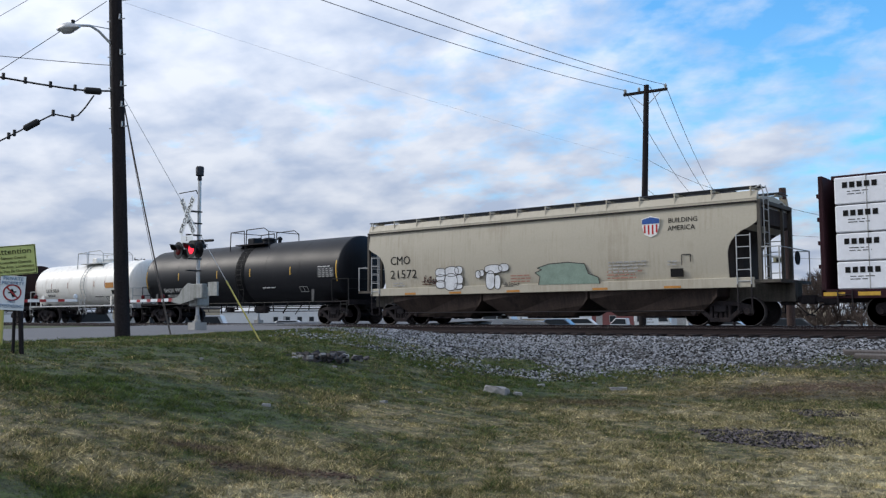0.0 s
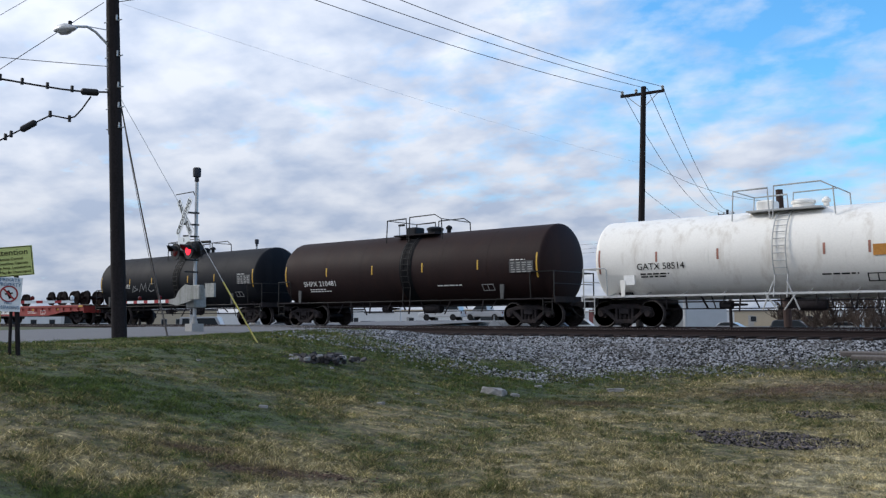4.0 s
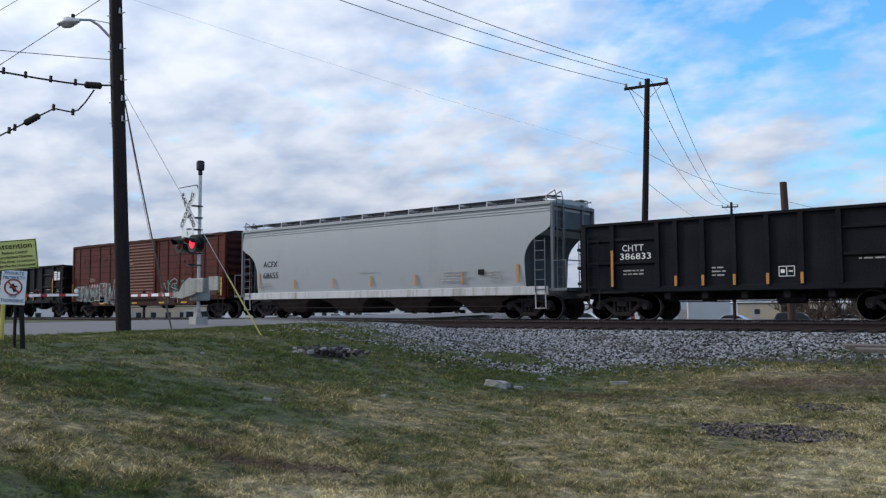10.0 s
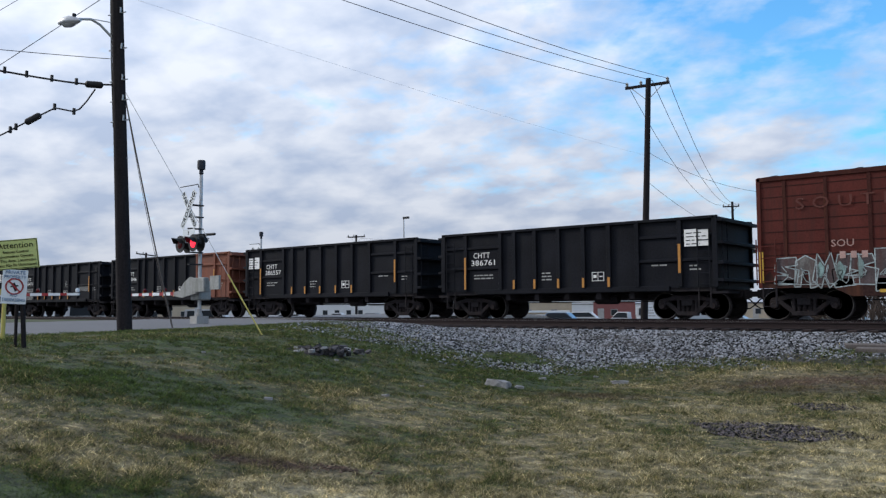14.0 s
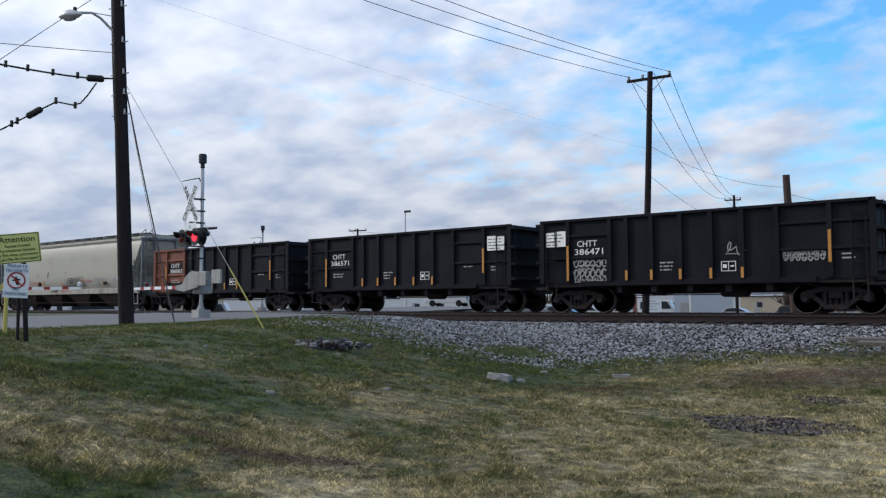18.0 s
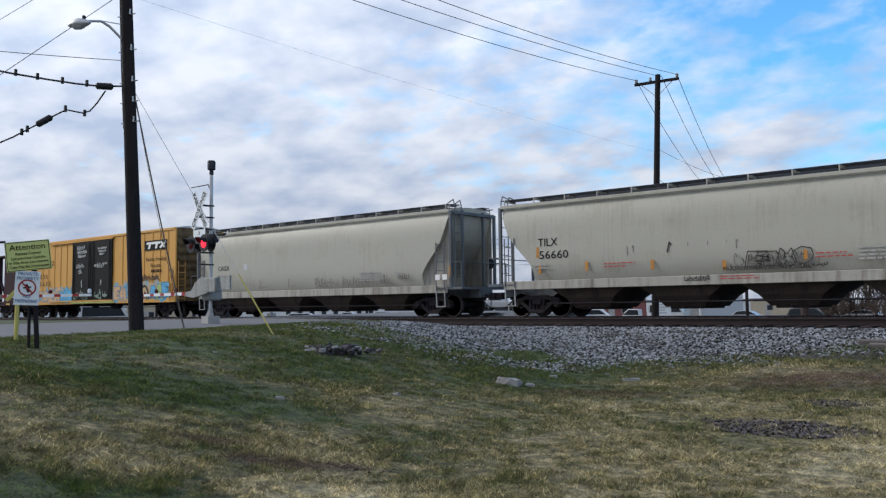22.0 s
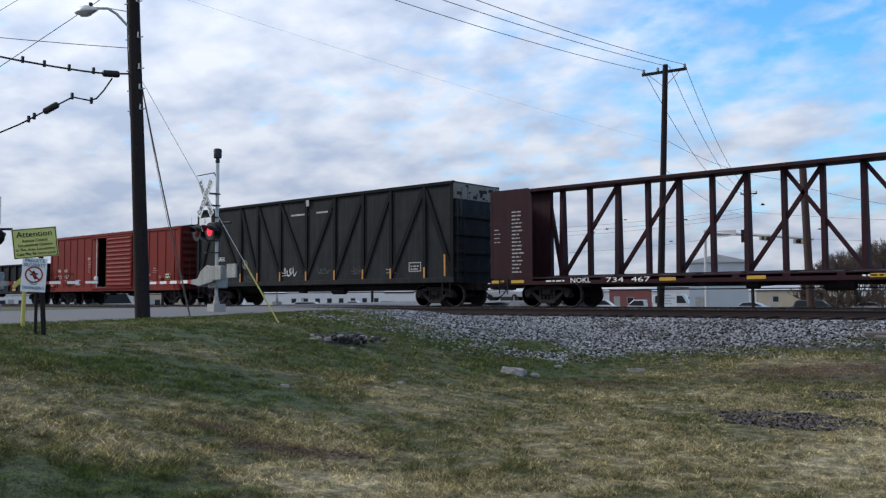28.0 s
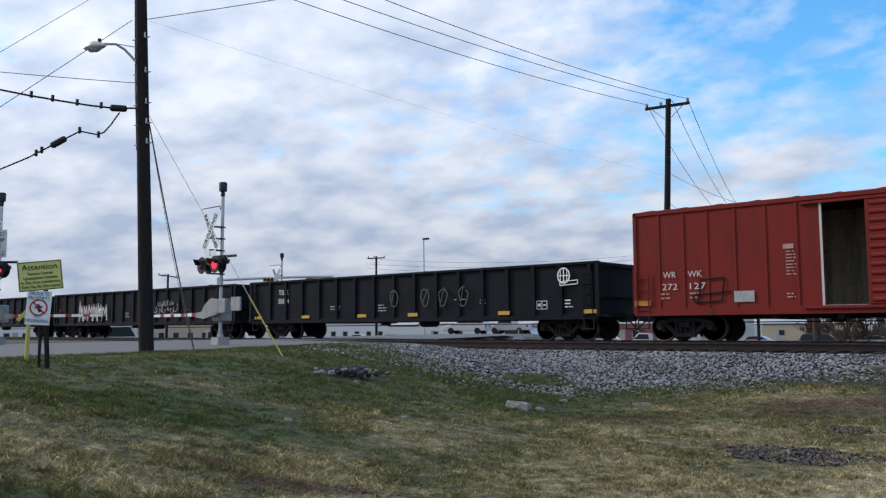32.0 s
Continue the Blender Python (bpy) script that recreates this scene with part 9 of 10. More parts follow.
def crossing_signal(label, foot, face, lit=(True, False), arm=0.0, side=-1, tall=4.95, plate="", zl=2.42):
    """face: turn of the signal's face; arm: length of the gate; side: the way the gate goes from the mast."""
    ob = thing("crossing_signal", label, "crossing signal", Matrix.Translation(foot) @ pose(0, 0, 0, 0, 0, face))
    bm = B()
    bar(bm, (0, 0, 0.25), (0, 0, tall - 0.45), 0.055, 14)
    part("mast", bm, M["alum"], ob, smooth=True)
    bm = B()
    prism(bm, [(-0.20, -0.20), (0.20, -0.20), (0.20, 0.20), (-0.20, 0.20)], "z", -0.3, 0.24)
    lathe(bm, [(0.24, 0.10), (0.30, 0.10), (0.34, 0.075), (0.46, 0.07)], "z", 14)
    part("base_casting", bm, M["concrete"], ob)
    bm = B()
    lathe(bm, [(tall - 0.45, 0.03), (tall - 0.42, 0.07), (tall - 0.30, 0.06), (tall - 0.28, 0.12), (tall - 0.04, 0.125), (tall, 0.10), (tall + 0.01, 0.03)], "z", 16)
    part("bell", bm, M["walk_steel"], ob, smooth=True)
    bm = B()
    path_bar(bm, [(0, 0, tall - 0.75), (-0.12, 0, tall - 0.82), (-0.18, 0, tall - 0.72), (-1.05, -0.1, tall - 0.74)], 0.014)
    part("bracket_rod", bm, M["signal_black"], ob)
    for k in range(6):
        bm = B()
        z = tall - 1.4 - k * 0.36
        box(bm, -0.07, 0.07, -0.40, 0.07, z - 0.02, z + 0.02)
        part("band_clamp", bm, M["signal_black"], ob)
    crossbuck(ob, tall - 1.55)
    bm = B()
    box(bm, -0.34, 0.34, -0.405, -0.395, tall - 2.55, tall - 2.15)
    pl = part("tracks_plate", bm, M["sign_white"], ob, "white plate under the crossbuck")
    words("TRACKS", 0.13, M["black"], pl, pose(0, -0.412, tall - 2.44), width=0.55)
    words("3", 0.16, M["black"], pl, pose(0, -0.412, tall - 2.26))
    # flashing lights on their arm
    bm = B()
    bar(bm, (-0.62, -0.34, zl), (0.62, -0.34, zl), 0.035, 8)
    bar(bm, (0, -0.36, zl + 0.1), (0, 0.05, zl + 0.1), 0.05, 8)
    box(bm, -0.14, 0.14, -0.12, 0.12, zl + 0.18, zl + 0.30)
    bar(bm, (-0.35, -0.2, zl + 0.27), (0.62, 0.12, zl + 0.28), 0.04, 8)
    part("light_arm", bm, M["signal_black"], ob, smooth=True)
    for k, s in enumerate((-1, 1)):
        flasher(ob, pose(s * 0.38, -0.46, zl), lit[k])
        flasher(ob, pose(s * 0.38, -0.22, zl, 0, 0, 180), lit[1 - k])
    if arm:
        s = side
        bm = B()
        box(bm, -0.16, 0.30, -0.22, 0.22, 0.72, 1.30)
        part("gate_motor_box", bm, M["gate_grey"], ob, "grey gate mechanism case", bevel=0.03)
        bm = B()
        prism(bm, [(s * -0.75, 1.30), (s * -0.75, 0.98), (s * 0.45, 0.80), (s * 0.95, 0.86), (s * 0.95, 0.98), (s * 0.55, 1.02), (s * 0.35, 1.25), (s * 0.0, 1.42)], "y", -0.34, -0.30)
        part("gate_bracket", bm, M["gate_grey"], ob)
        bm = B()
        box(bm, -s * 0.62 - 0.28, -s * 0.62 + 0.28, -0.40, -0.22, 0.95, 1.38)
        part("counterweight", bm, M["gate_grey"], ob, bevel=0.02)
        bm = B()
        box(bm, -s * 1.3 - 0.24, -s * 1.3 + 0.24, -0.30, -0.24, 1.02, 1.42)
        part("counterweight_plate", bm, M["gate_grey"], ob)
        n = max(4, round(arm / 0.42))
        n -= n % 2
        for i in range(n):
            cut = (arm - 0.9) / (n / 2)
            a = 0.9 + cut * (i // 2) + (0.36 * cut if i % 2 else 0.0)
            b = a + (0.64 if i % 2 else 0.36) * cut
            h = 0.052 - 0.016 * i / n
            bm = B()
            box(bm, *sorted((s * a, s * b)), -0.34, -0.30, 0.93 - h, 0.93 + h)
            part("arm_band", bm, M["sign_white"] if i % 2 else M["gate_red"], ob, "red and white gate arm band")
        for k in (0.35, 0.65, 0.985):
            bm = B()
            lathe(bm, [(0.99, 0.05), (1.04, 0.06), (1.08, 0.06), (1.12, 0.02)], "z", 10, (s * arm * k, -0.32, 0))
            part("arm_lamp", bm, M["lens_off"] if k < 0.9 else M["sign_white"], ob, smooth=True)
    if plate:
        bm = B()
        box(bm, -0.38, 0.38, -0.13, -0.12, 2.85, 3.75)
        pl = part("warning_plate", bm, M["sign_white"], ob, "white do-not-stop plate")
        for i, line in enumerate(("DO NOT", "STOP", "ON", "TRACKS")):
            words(line, 0.19, M["black"], pl, pose(0, -0.137, 3.62 - i * 0.215), width=0.28 if line == "ON" else 0.6)
    return ob


MAST_1 = polar(55.40, 0, 27.0)
crossing_signal("silver crossing signal with red flashers, crossbuck and lowered gate", Vector((MAST_1.x, MAST_1.y, -0.02)), -4, (False, True), 4.3, -1, 5.0)
MAST_2 = polar(68.35, 0, 31.5)
crossing_signal("second crossing signal with lowered gate and white warning plate", Vector((MAST_2.x, MAST_2.y, -0.02)), 26, (False, True), 4.2, 1, 5.0, plate="yes")
MAST_3 = polar(51.55, 0, 54.0)
crossing_signal("crossing signal beyond the tracks with red flashers", Vector((MAST_3.x, MAST_3.y, -0.1)), 0, (True, False), 0, -1, 5.3, zl=2.95)
MAST_4 = polar(59.75, 0, 66.0)
crossing_signal("far crossing signal beyond the tracks", Vector((MAST_4.x, MAST_4.y, -0.1)), 0, (False, False), 0, -1, 5.2)


# -- notices beside the road --
def notice_signs():
    foot = on_ground(65.6, 13.5)
    ob = thing("notice_sign", "faded yellow-green attention notice over a white no-trespassing notice on posts", "sign", Matrix.Translation(foot) @ pose(0, 0, 0, 0, 0, 62))
    bm = B()
    tapered(bm, (0.03, 0.03, -0.3), (-0.06, 0.02, 1.5), 0.033, 0.033, 8, 3)
    part("post", bm, M["wood_pole"], ob)
    bm = B()
    tapered(bm, (-0.10, 0.08, -0.3), (-0.09, 0.04, 1.0), 0.022, 0.022, 8, 3)
    part("rear_post", bm, M["wood_pole"], ob)
    up = polar(66.12, 3.38, 13.4) - foot
    rot = pose(0, 0, 0, 0, 0, -62).to_3x3()
    p = rot @ up
    m = Matrix.Translation((p.x, -0.035, p.z)) @ pose(0, 0, 0, 0, -6.5, 0)
    bm = B()
    box(bm, -0.29, 0.29, -0.006, 0.006, -0.21, 0.21)
    face = part("attention_board", bm, M["sign_yellow"], ob, "yellow-green attention board", at=m)
    bm = B()
    for a, b, c, d in ((-0.28, 0.28, 0.195, 0.203), (-0.28, 0.28, -0.203, -0.195), (-0.28, -0.272, -0.195, 0.195), (0.272, 0.28, -0.195, 0.195)):
        box(bm, a, b, -0.010, -0.006, c, d)
    part("border", bm, M["black"], face)
    words("Attention", 0.115, M["black"], face, pose(0, -0.012, 0.125), width=0.46)
    for i, line in enumerate(("Remote Control", "Locomotives Operate", "in This Area. Locomotive", "Cabs May Be Unoccupied")):
        words(line, 0.058, M["black"], face, pose(0, -0.012, 0.035 - i * 0.062), width=(0.32, 0.44, 0.5, 0.5)[i])
    p = rot @ (polar(66.15, 1.42, 13.4) - foot)
    m = Matrix.Translation((p.x, -0.035, p.z)) @ pose(0, 0, 0, 0, 3.0, 0)
    bm = B()
    box(bm, -0.16, 0.16, -0.006, 0.006, -0.24, 0.24)
    face = part("trespass_board", bm, M["sign_white"], ob, "white no-trespassing board", at=m)
    words("PRIVATE", 0.07, M["sign_blue"], face, pose(0, -0.012, 0.20), width=0.25)
    words("PROPERTY", 0.07, M["sign_blue"], face, pose(0, -0.012, 0.135), width=0.28)
    words("NO", 0.06, M["sign_blue"], face, pose(0, -0.012, -0.12))
    words("TRESPASSING", 0.065, M["sign_blue"], face, pose(0, -0.012, -0.185), width=0.29)
    bm = B()
    for k in range(24):
        a, b = 2 * math.pi * k / 24, 2 * math.pi * (k + 1) / 24
        slant(bm, (0.108 * math.cos(a), 0.005 + 0.108 * math.sin(a)), (0.108 * math.cos(b), 0.005 + 0.108 * math.sin(b)), 0.02, -0.012, -0.006)
    slant(bm, (-0.075, 0.08), (0.075, -0.07), 0.02, -0.014, -0.006)
    part("barred_ring", bm, M["gate_red"], face)
    bm = B()
    slant(bm, (-0.02, 0.05), (0.03, -0.055), 0.045, -0.0115, -0.006)
    slant(bm, (-0.05, 0.0), (0.05, 0.02), 0.02, -0.0115, -0.006)
    part("pictogram", bm, M["black"], face)


notice_signs()


def marker_post():
    foot = on_ground(66.7, 15.0)
    ob = thing("marker_post", "yellow marker post with a slanted cap", "marker post", Matrix.Translation(foot) @ pose(0, 0, 0, 0, 0, 60))
    bm = B()
    tapered(bm, (0, 0, -0.3), (0.02, 0, 0.78), 0.032, 0.032, 8, 2)
    part("post", bm, M["post_yellow"], ob)
    bm = B()
    slant(bm, (-0.14, 0.62), (0.05, 0.84), 0.055, -0.04, 0.04)
    part("cap", bm, M["post_yellow"], ob)


marker_post()


# ---- beyond the tracks ----
def vehicle(label, paint, turn, r, heading, kind="suv"):
    foot = on_ground(turn, r)
    ob = thing("parked_car", label, "car", Matrix.Translation(foot) @ pose(0, 0, 0, 0, 0, heading), group="parked cars")
    L2, W2 = (2.3, 0.9) if kind != "van" else (2.7, 1.0)
    low = [(-L2, 0.35), (-L2 + 0.05, 0.85), (-L2 + 0.1, 0.95), (L2 - 1.2, 0.98), (L2 - 0.1, 0.80), (L2, 0.6), (L2, 0.35)]
    hi = {"suv": [(-L2 + 0.12, 0.95), (-L2 + 0.35, 1.55), (-L2 + 0.6, 1.68), (0.3, 1.68), (1.1, 0.98)], "sedan": [(-L2 + 0.7, 0.95), (-L2 + 1.2, 1.38), (-0.4, 1.45), (0.3, 1.38), (1.05, 0.97)],
          "van": [(-L2 + 0.05, 0.95), (-L2 + 0.1, 2.2), (L2 - 1.5, 2.25), (L2 - 0.9, 1.0)], "pickup": [(-0.6, 0.95), (-0.5, 1.7), (0.6, 1.72), (1.3, 0.98)]}[kind]
    bm = B()
    prism(bm, low, "y", -W2, W2)
    part("body", bm, paint, ob, bevel=0.06)
    bm = B()
    prism(bm, hi, "y", -W2 + 0.12, W2 - 0.12)
    part("cabin", bm, paint, ob, bevel=0.05)
    cx, cz = sum(p[0] for p in hi) / len(hi), sum(p[1] for p in hi) / len(hi)
    win = [(cx + (p[0] - cx) * 0.86, cz + 0.03 + (p[1] - cz) * 0.72) for p in hi]
    for s in (-1, 1):
        bm = B()
        prism(bm, win, "y", *sorted((s * (W2 - 0.115), s * (W2 - 0.13))))
        part("side_window", bm, M["glass"], ob)
    for x in (-L2 + 0.85, L2 - 0.9):
        for s in (-1, 1):
            bm = B()
            lathe(bm, [(-0.11, 0.2), (-0.11, 0.31), (-0.08, 0.34), (0.08, 0.34), (0.11, 0.31), (0.11, 0.2)], "y", 18, (x, s * (W2 - 0.1), 0.34))
            tyre = part("wheel", bm, M["tyre"], ob, smooth=True)
            bm = B()
            lathe(bm, [(-0.01, 0.05), (0.0, 0.19), (0.01, 0.2)], "y", 14, (x, s * (W2 + 0.005), 0.34))
            part("hub", bm, M["signal_black"], tyre, smooth=True)
    for s in (-1, 1):
        bm = B()
        box(bm, L2 - 0.08, L2 + 0.01, s * 0.62 - 0.16, s * 0.62 + 0.16, 0.62, 0.76)
        part("headlight", bm, M["sign_white"], ob)
        bm = B()
        box(bm, -L2 - 0.01, -L2 + 0.06, s * 0.7 - 0.12, s * 0.7 + 0.12, 0.7, 0.9)
        part("tail_light", bm, M["lens_off"], ob)
    return ob


for spec in (("white sport utility vehicle parked beyond the tracks", "car_white", 29.9, 100.0, 20, "suv"), ("dark sport utility vehicle parked beyond the tracks", "car_dark", 16.9, 84.0, 12, "suv"),
             ("white van parked beyond the tracks", "car_white", 25.4, 110.0, 15, "van"), ("silver sedan parked beyond the tracks", "car_silver", 37.5, 95.0, 30, "sedan"),
             ("white sedan parked near the road", "car_white", 52.0, 84.0, 40, "sedan"), ("silver sport utility vehicle parked near the road", "car_silver", 49.2, 92.0, 40, "suv"),
             ("white pickup parked near the road", "car_white", 46.6, 100.0, 35, "pickup"), ("blue-grey sedan parked beyond the tracks", "car_blue", 41.0, 104.0, 20, "sedan"),
             ("white sedan parked beyond the tracks", "car_white", 13.9, 92.0, 0, "sedan"), ("dark sedan parked beyond the tracks", "car_dark", 33.0, 96.0, 10, "sedan"),
             ("silver sedan parked beyond the tracks", "car_silver", 20.6, 92.0, 5, "sedan"), ("dark pickup parked beyond the tracks", "car_dark", 44.3, 90.0, 25, "pickup"), ("white sport utility vehicle parked beyond the tracks", "car_white", 39.3, 88.0, 200, "suv"), ("white van parked beyond the tracks", "car_white", 35.4, 104.0, 10, "van"), ("blue-grey sport utility vehicle parked beyond the tracks", "car_blue", 31.4, 90.0, 15, "suv"), ("white pickup parked beyond the tracks", "car_white", 27.6, 92.0, 195, "pickup"), ("silver van parked near the road", "car_silver", 54.6, 92.0, 40, "van"), ("dark sedan parked near the road", "car_dark", 57.2, 86.0, 45, "sedan"), ("white sedan parked beyond the tracks", "car_white", 42.8, 98.0, 20, "sedan"), ("silver pickup parked beyond the tracks", "car_silver", 36.4, 90.0, 190, "pickup"), ("white van beside the far road", "car_white", 61.5, 88.0, 60, "van")):
    vehicle(spec[0], M[spec[1]], *spec[2:])


def low_building(name, label, paint, turn0, turn1, r, h, roof_h=0.0, windows=5, depth=9.0, trim="roof_dark", door=True):
    """A plain low building whose long face is seen from the tracks."""
    a, b = on_ground(turn0, r), on_ground(turn1, r)
    base = min(a.z, b.z) - 0.2
    d = (b - a)
    w, ang = math.hypot(d.x, d.y), math.degrees(math.atan2(d.y, d.x))
    ob = thing(name, label, "building", Matrix.Translation((a.x, a.y, base)) @ pose(0, 0, 0, 0, 0, ang))
    bm = B()
    box(bm, 0, w, 0, depth, 0, h)
    part("wall", bm, M[paint], ob)
    bm = B()
    if roof_h:
        prism(bm, [(-0.25, h), (w + 0.25, h), (w + 0.25, h + 0.08), (w / 2, h + roof_h), (-0.25, h + 0.08)], "y", -0.25, depth + 0.25)
    else:
        box(bm, -0.15, w + 0.15, -0.15, depth + 0.15, h, h + 0.25)
    part("roof", bm, M[trim], ob)
    for i in range(windows):
        u = w * (i + 0.7) / (windows + 0.4)
        bm = B()
        box(bm, u - 0.55, u + 0.55, -0.03, 0.02, 1.0, 2.1)
        win = part("window", bm, M["grey_ink"], ob)
        bm = B()
        box(bm, u - 0.47, u + 0.47, -0.045, -0.03, 1.08, 2.02)
        part("pane", bm, M["glass"], win)
    if door:
        u = w * 0.18
        bm = B()
        box(bm, u - 0.5, u + 0.5, -0.04, 0.02, 0.1, 2.2)
        part("door", bm, M["grey_ink"], ob)
    return ob


def shed():
    ob = low_building("metal_shed", "pale blue metal-sided shed with a low gable", "wall_blue", 24.55, 20.95, 100.0, 6.0, 0.9, 0, 8.0, "galv")
    for i in range(20):
        bm = B()
        u = 0.15 + i * 0.32
        if u < 6.2:
            box(bm, u - 0.02, u + 0.02, -0.02, 0.0, 0.1, 5.95)
            part("siding_rib", bm, M["wall_blue"], ob)
        else:
            bm.free()


shed()
low_building("low_building", "tan block building with a flat roof", "wall_tan", 35.0, 31.0, 150.0, 3.3, 0, 2, 8, "sign_white")
low_building("low_building", "dull red panel building with a flat roof", "wall_red", 29.6, 26.9, 140.0, 3.2, 0, 1, 8, "sign_white")
low_building("low_building", "off-white building with a flat roof", "wall_white", 26.5, 23.9, 150.0, 3.5, 0, 2, 8)
low_building("low_building", "off-white building with a tan roof edge", "wall_white", 42.5, 37.0, 170.0, 3.4, 0, 3, 9, "wall_tan")
low_building("low_building", "off-white storefront building beyond the tracks", "wall_white", 51.0, 44.5, 190.0, 3.8, 0, 8, 9)
low_building("low_building", "tan storefront building beyond the tracks", "wall_tan", 60.5, 54.0, 170.0, 3.6, 0, 7, 9)
low_building("low_building", "grey-white building far down the road", "wall_white", 68.5, 62.0, 180.0, 3.4, 0, 6, 9)
low_building("low_building", "tan building with a dark flat roof", "wall_tan", 20.5, 15.0, 170.0, 3.0, 0, 3, 9)


low_building("low_building", "long pale low warehouse far beyond the tracks", "wall_white", 76.0, 6.0, 300.0, 3.3, 0, 0, 9, "roof_dark", False)


low_building("low_building", "grey-white shop with a flat roof beyond the tracks", "wall_white", 37.8, 34.3, 135.0, 2.65, 0, 4, 8, "wall_brick")
low_building("loading_dock", "low tan block loading dock beyond the tracks", "wall_tan", 34.1, 31.2, 118.0, 1.75, 0, 0, 5, "sign_white", False)


def lot_sign():
    foot = on_ground(25.85, 96.0)
    ob = thing("lot_sign", "white rectangular lot sign with grey lines of print on two posts", "sign", Matrix.Translation(foot) @ pose(0, 0, 0, 0, 0, 26))
    for x in (-0.75, 0.75):
        bm = B()
        box(bm, x - 0.05, x + 0.05, -0.03, 0.07, -0.2, 2.4)
        part("post", bm, M["wood_grey"], ob)
    bm = B()
    box(bm, -0.85, 0.85, -0.06, -0.03, 0.95, 2.42)
    board = part("board", bm, M["sign_white"], ob)
    bm = B()
    small_print(bm, -0.7, 2.1, 1.4, 4, 0.3, -0.062, random.Random(8), 0.12)
    part("panel_print", bm, M["grey_ink"], board)


lot_sign()


def signal_head(parent, p, turn, paint, sections=3, flat=False):
    m = Matrix.Translation(p) @ pose(0, 0, 0, 0, 90 if flat else 0, turn)
    bm = B()
    box(bm, -0.18, 0.18, -0.12, 0.12, -0.17 * sections - 0.02, 0.17 * sections + 0.02)
    body = part("signal_head", bm, M[paint], parent, at=m, bevel=0.02)
    for i in range(sections):
        bm = B()
        lathe(bm, [(-0.24, 0.13), (-0.24, 0.14), (-0.12, 0.15), (-0.12, 0.13)], "y", 14, (0, 0, (i - (sections - 1) / 2) * 0.34))
        part("visor", bm, M["signal_black"], body, smooth=True)


def mast_arm(label, foot, a, b, heads, boxes=()):
    ob = thing("traffic_signal", label, "traffic signal", Matrix.Translation(foot))
    a, b = a - foot, b - foot
    bm = B()
    tapered(bm, (0, 0, -0.2), (0, 0, a.z + 0.25), 0.15, 0.12, 12, 3)
    part("mast", bm, M["galv"], ob, smooth=True)
    bm = B()
    path_bar(bm, [a.lerp(b, i / 8) + Vector((0, 0, 0.35 * math.sin(math.pi * i / 16))) for i in range(9)], 0.12, 8)
    part("arm", bm, M["galv"], ob, smooth=True)
    for k, paint, turn, flat in heads:
        signal_head(ob, a.lerp(b, k) + Vector((0, 0, 0.05)), turn, paint, 3, flat)
    for k, w, h in boxes:
        bm = B()
        p = a.lerp(b, k)
        box(bm, p.x - w / 2, p.x + w / 2, p.y - 0.05, p.y + 0.05, p.z - 0.1, p.z - 0.1 + h)
        part("sign_blade", bm, M["galv"], ob)


mast_arm("galvanised traffic signal arm over the far road", on_ground(23.5, 76.0), polar(23.42, 3.95, 76.0), polar(17.1, 3.12, 74.0), ((0.36, "signal_black", 20, False), (0.56, "signal_dull", 70, True), (0.60, "signal_dull", 70, True), (0.86, "signal_dull", 80, True), (0.93, "signal_dull", 80, True)), ((0.2, 1.6, 0.5),))
mast_arm("traffic signal arm over the far intersection", on_ground(55.6, 84.0), polar(55.6, 3.25, 84.0), polar(48.2, 3.3, 88.0), ((0.42, "signal_yellow", 60, True), (0.80, "signal_yellow", 60, True), (0.96, "signal_yellow", 60, True)))


def tall_lamp():
    foot, top = on_ground(42.1, 70.0), polar(42.15, 6.0, 70.0)
    ob = thing("street_lamp", "tall thin grey street lamp beyond the tracks", "street lamp", Matrix.Translation(foot))
    bm = B()
    tapered(bm, (0, 0, -0.2), top - foot, 0.08, 0.05, 10, 4)
    part("pole", bm, M["galv"], ob, smooth=True)
    bm = B()
    p = top - foot
    box(bm, p.x - 0.05, p.x + 0.55, p.y - 0.12, p.y + 0.12, p.z - 0.02, p.z + 0.14)
    part("lamp_head", bm, M["signal_black"], ob, bevel=0.03)


tall_lamp()


def yield_sign():
    foot = on_ground(35.85, 62.0)
    ob = thing("road_sign", "diamond road sign seen from behind", "sign", Matrix.Translation(foot) @ pose(0, 0, 0, 0, 0, 36))
    bm = B()
    bar(bm, (0, 0, -0.2), (0, 0, 2.2), 0.03)
    part("post", bm, M["galv"], ob)
    bm = B()
    prism(bm, [(0, 1.05), (0.45, 1.5), (0, 1.95), (-0.45, 1.5)], "y", -0.05, -0.04)
    part("plate", bm, M["alum"], ob)


yield_sign()


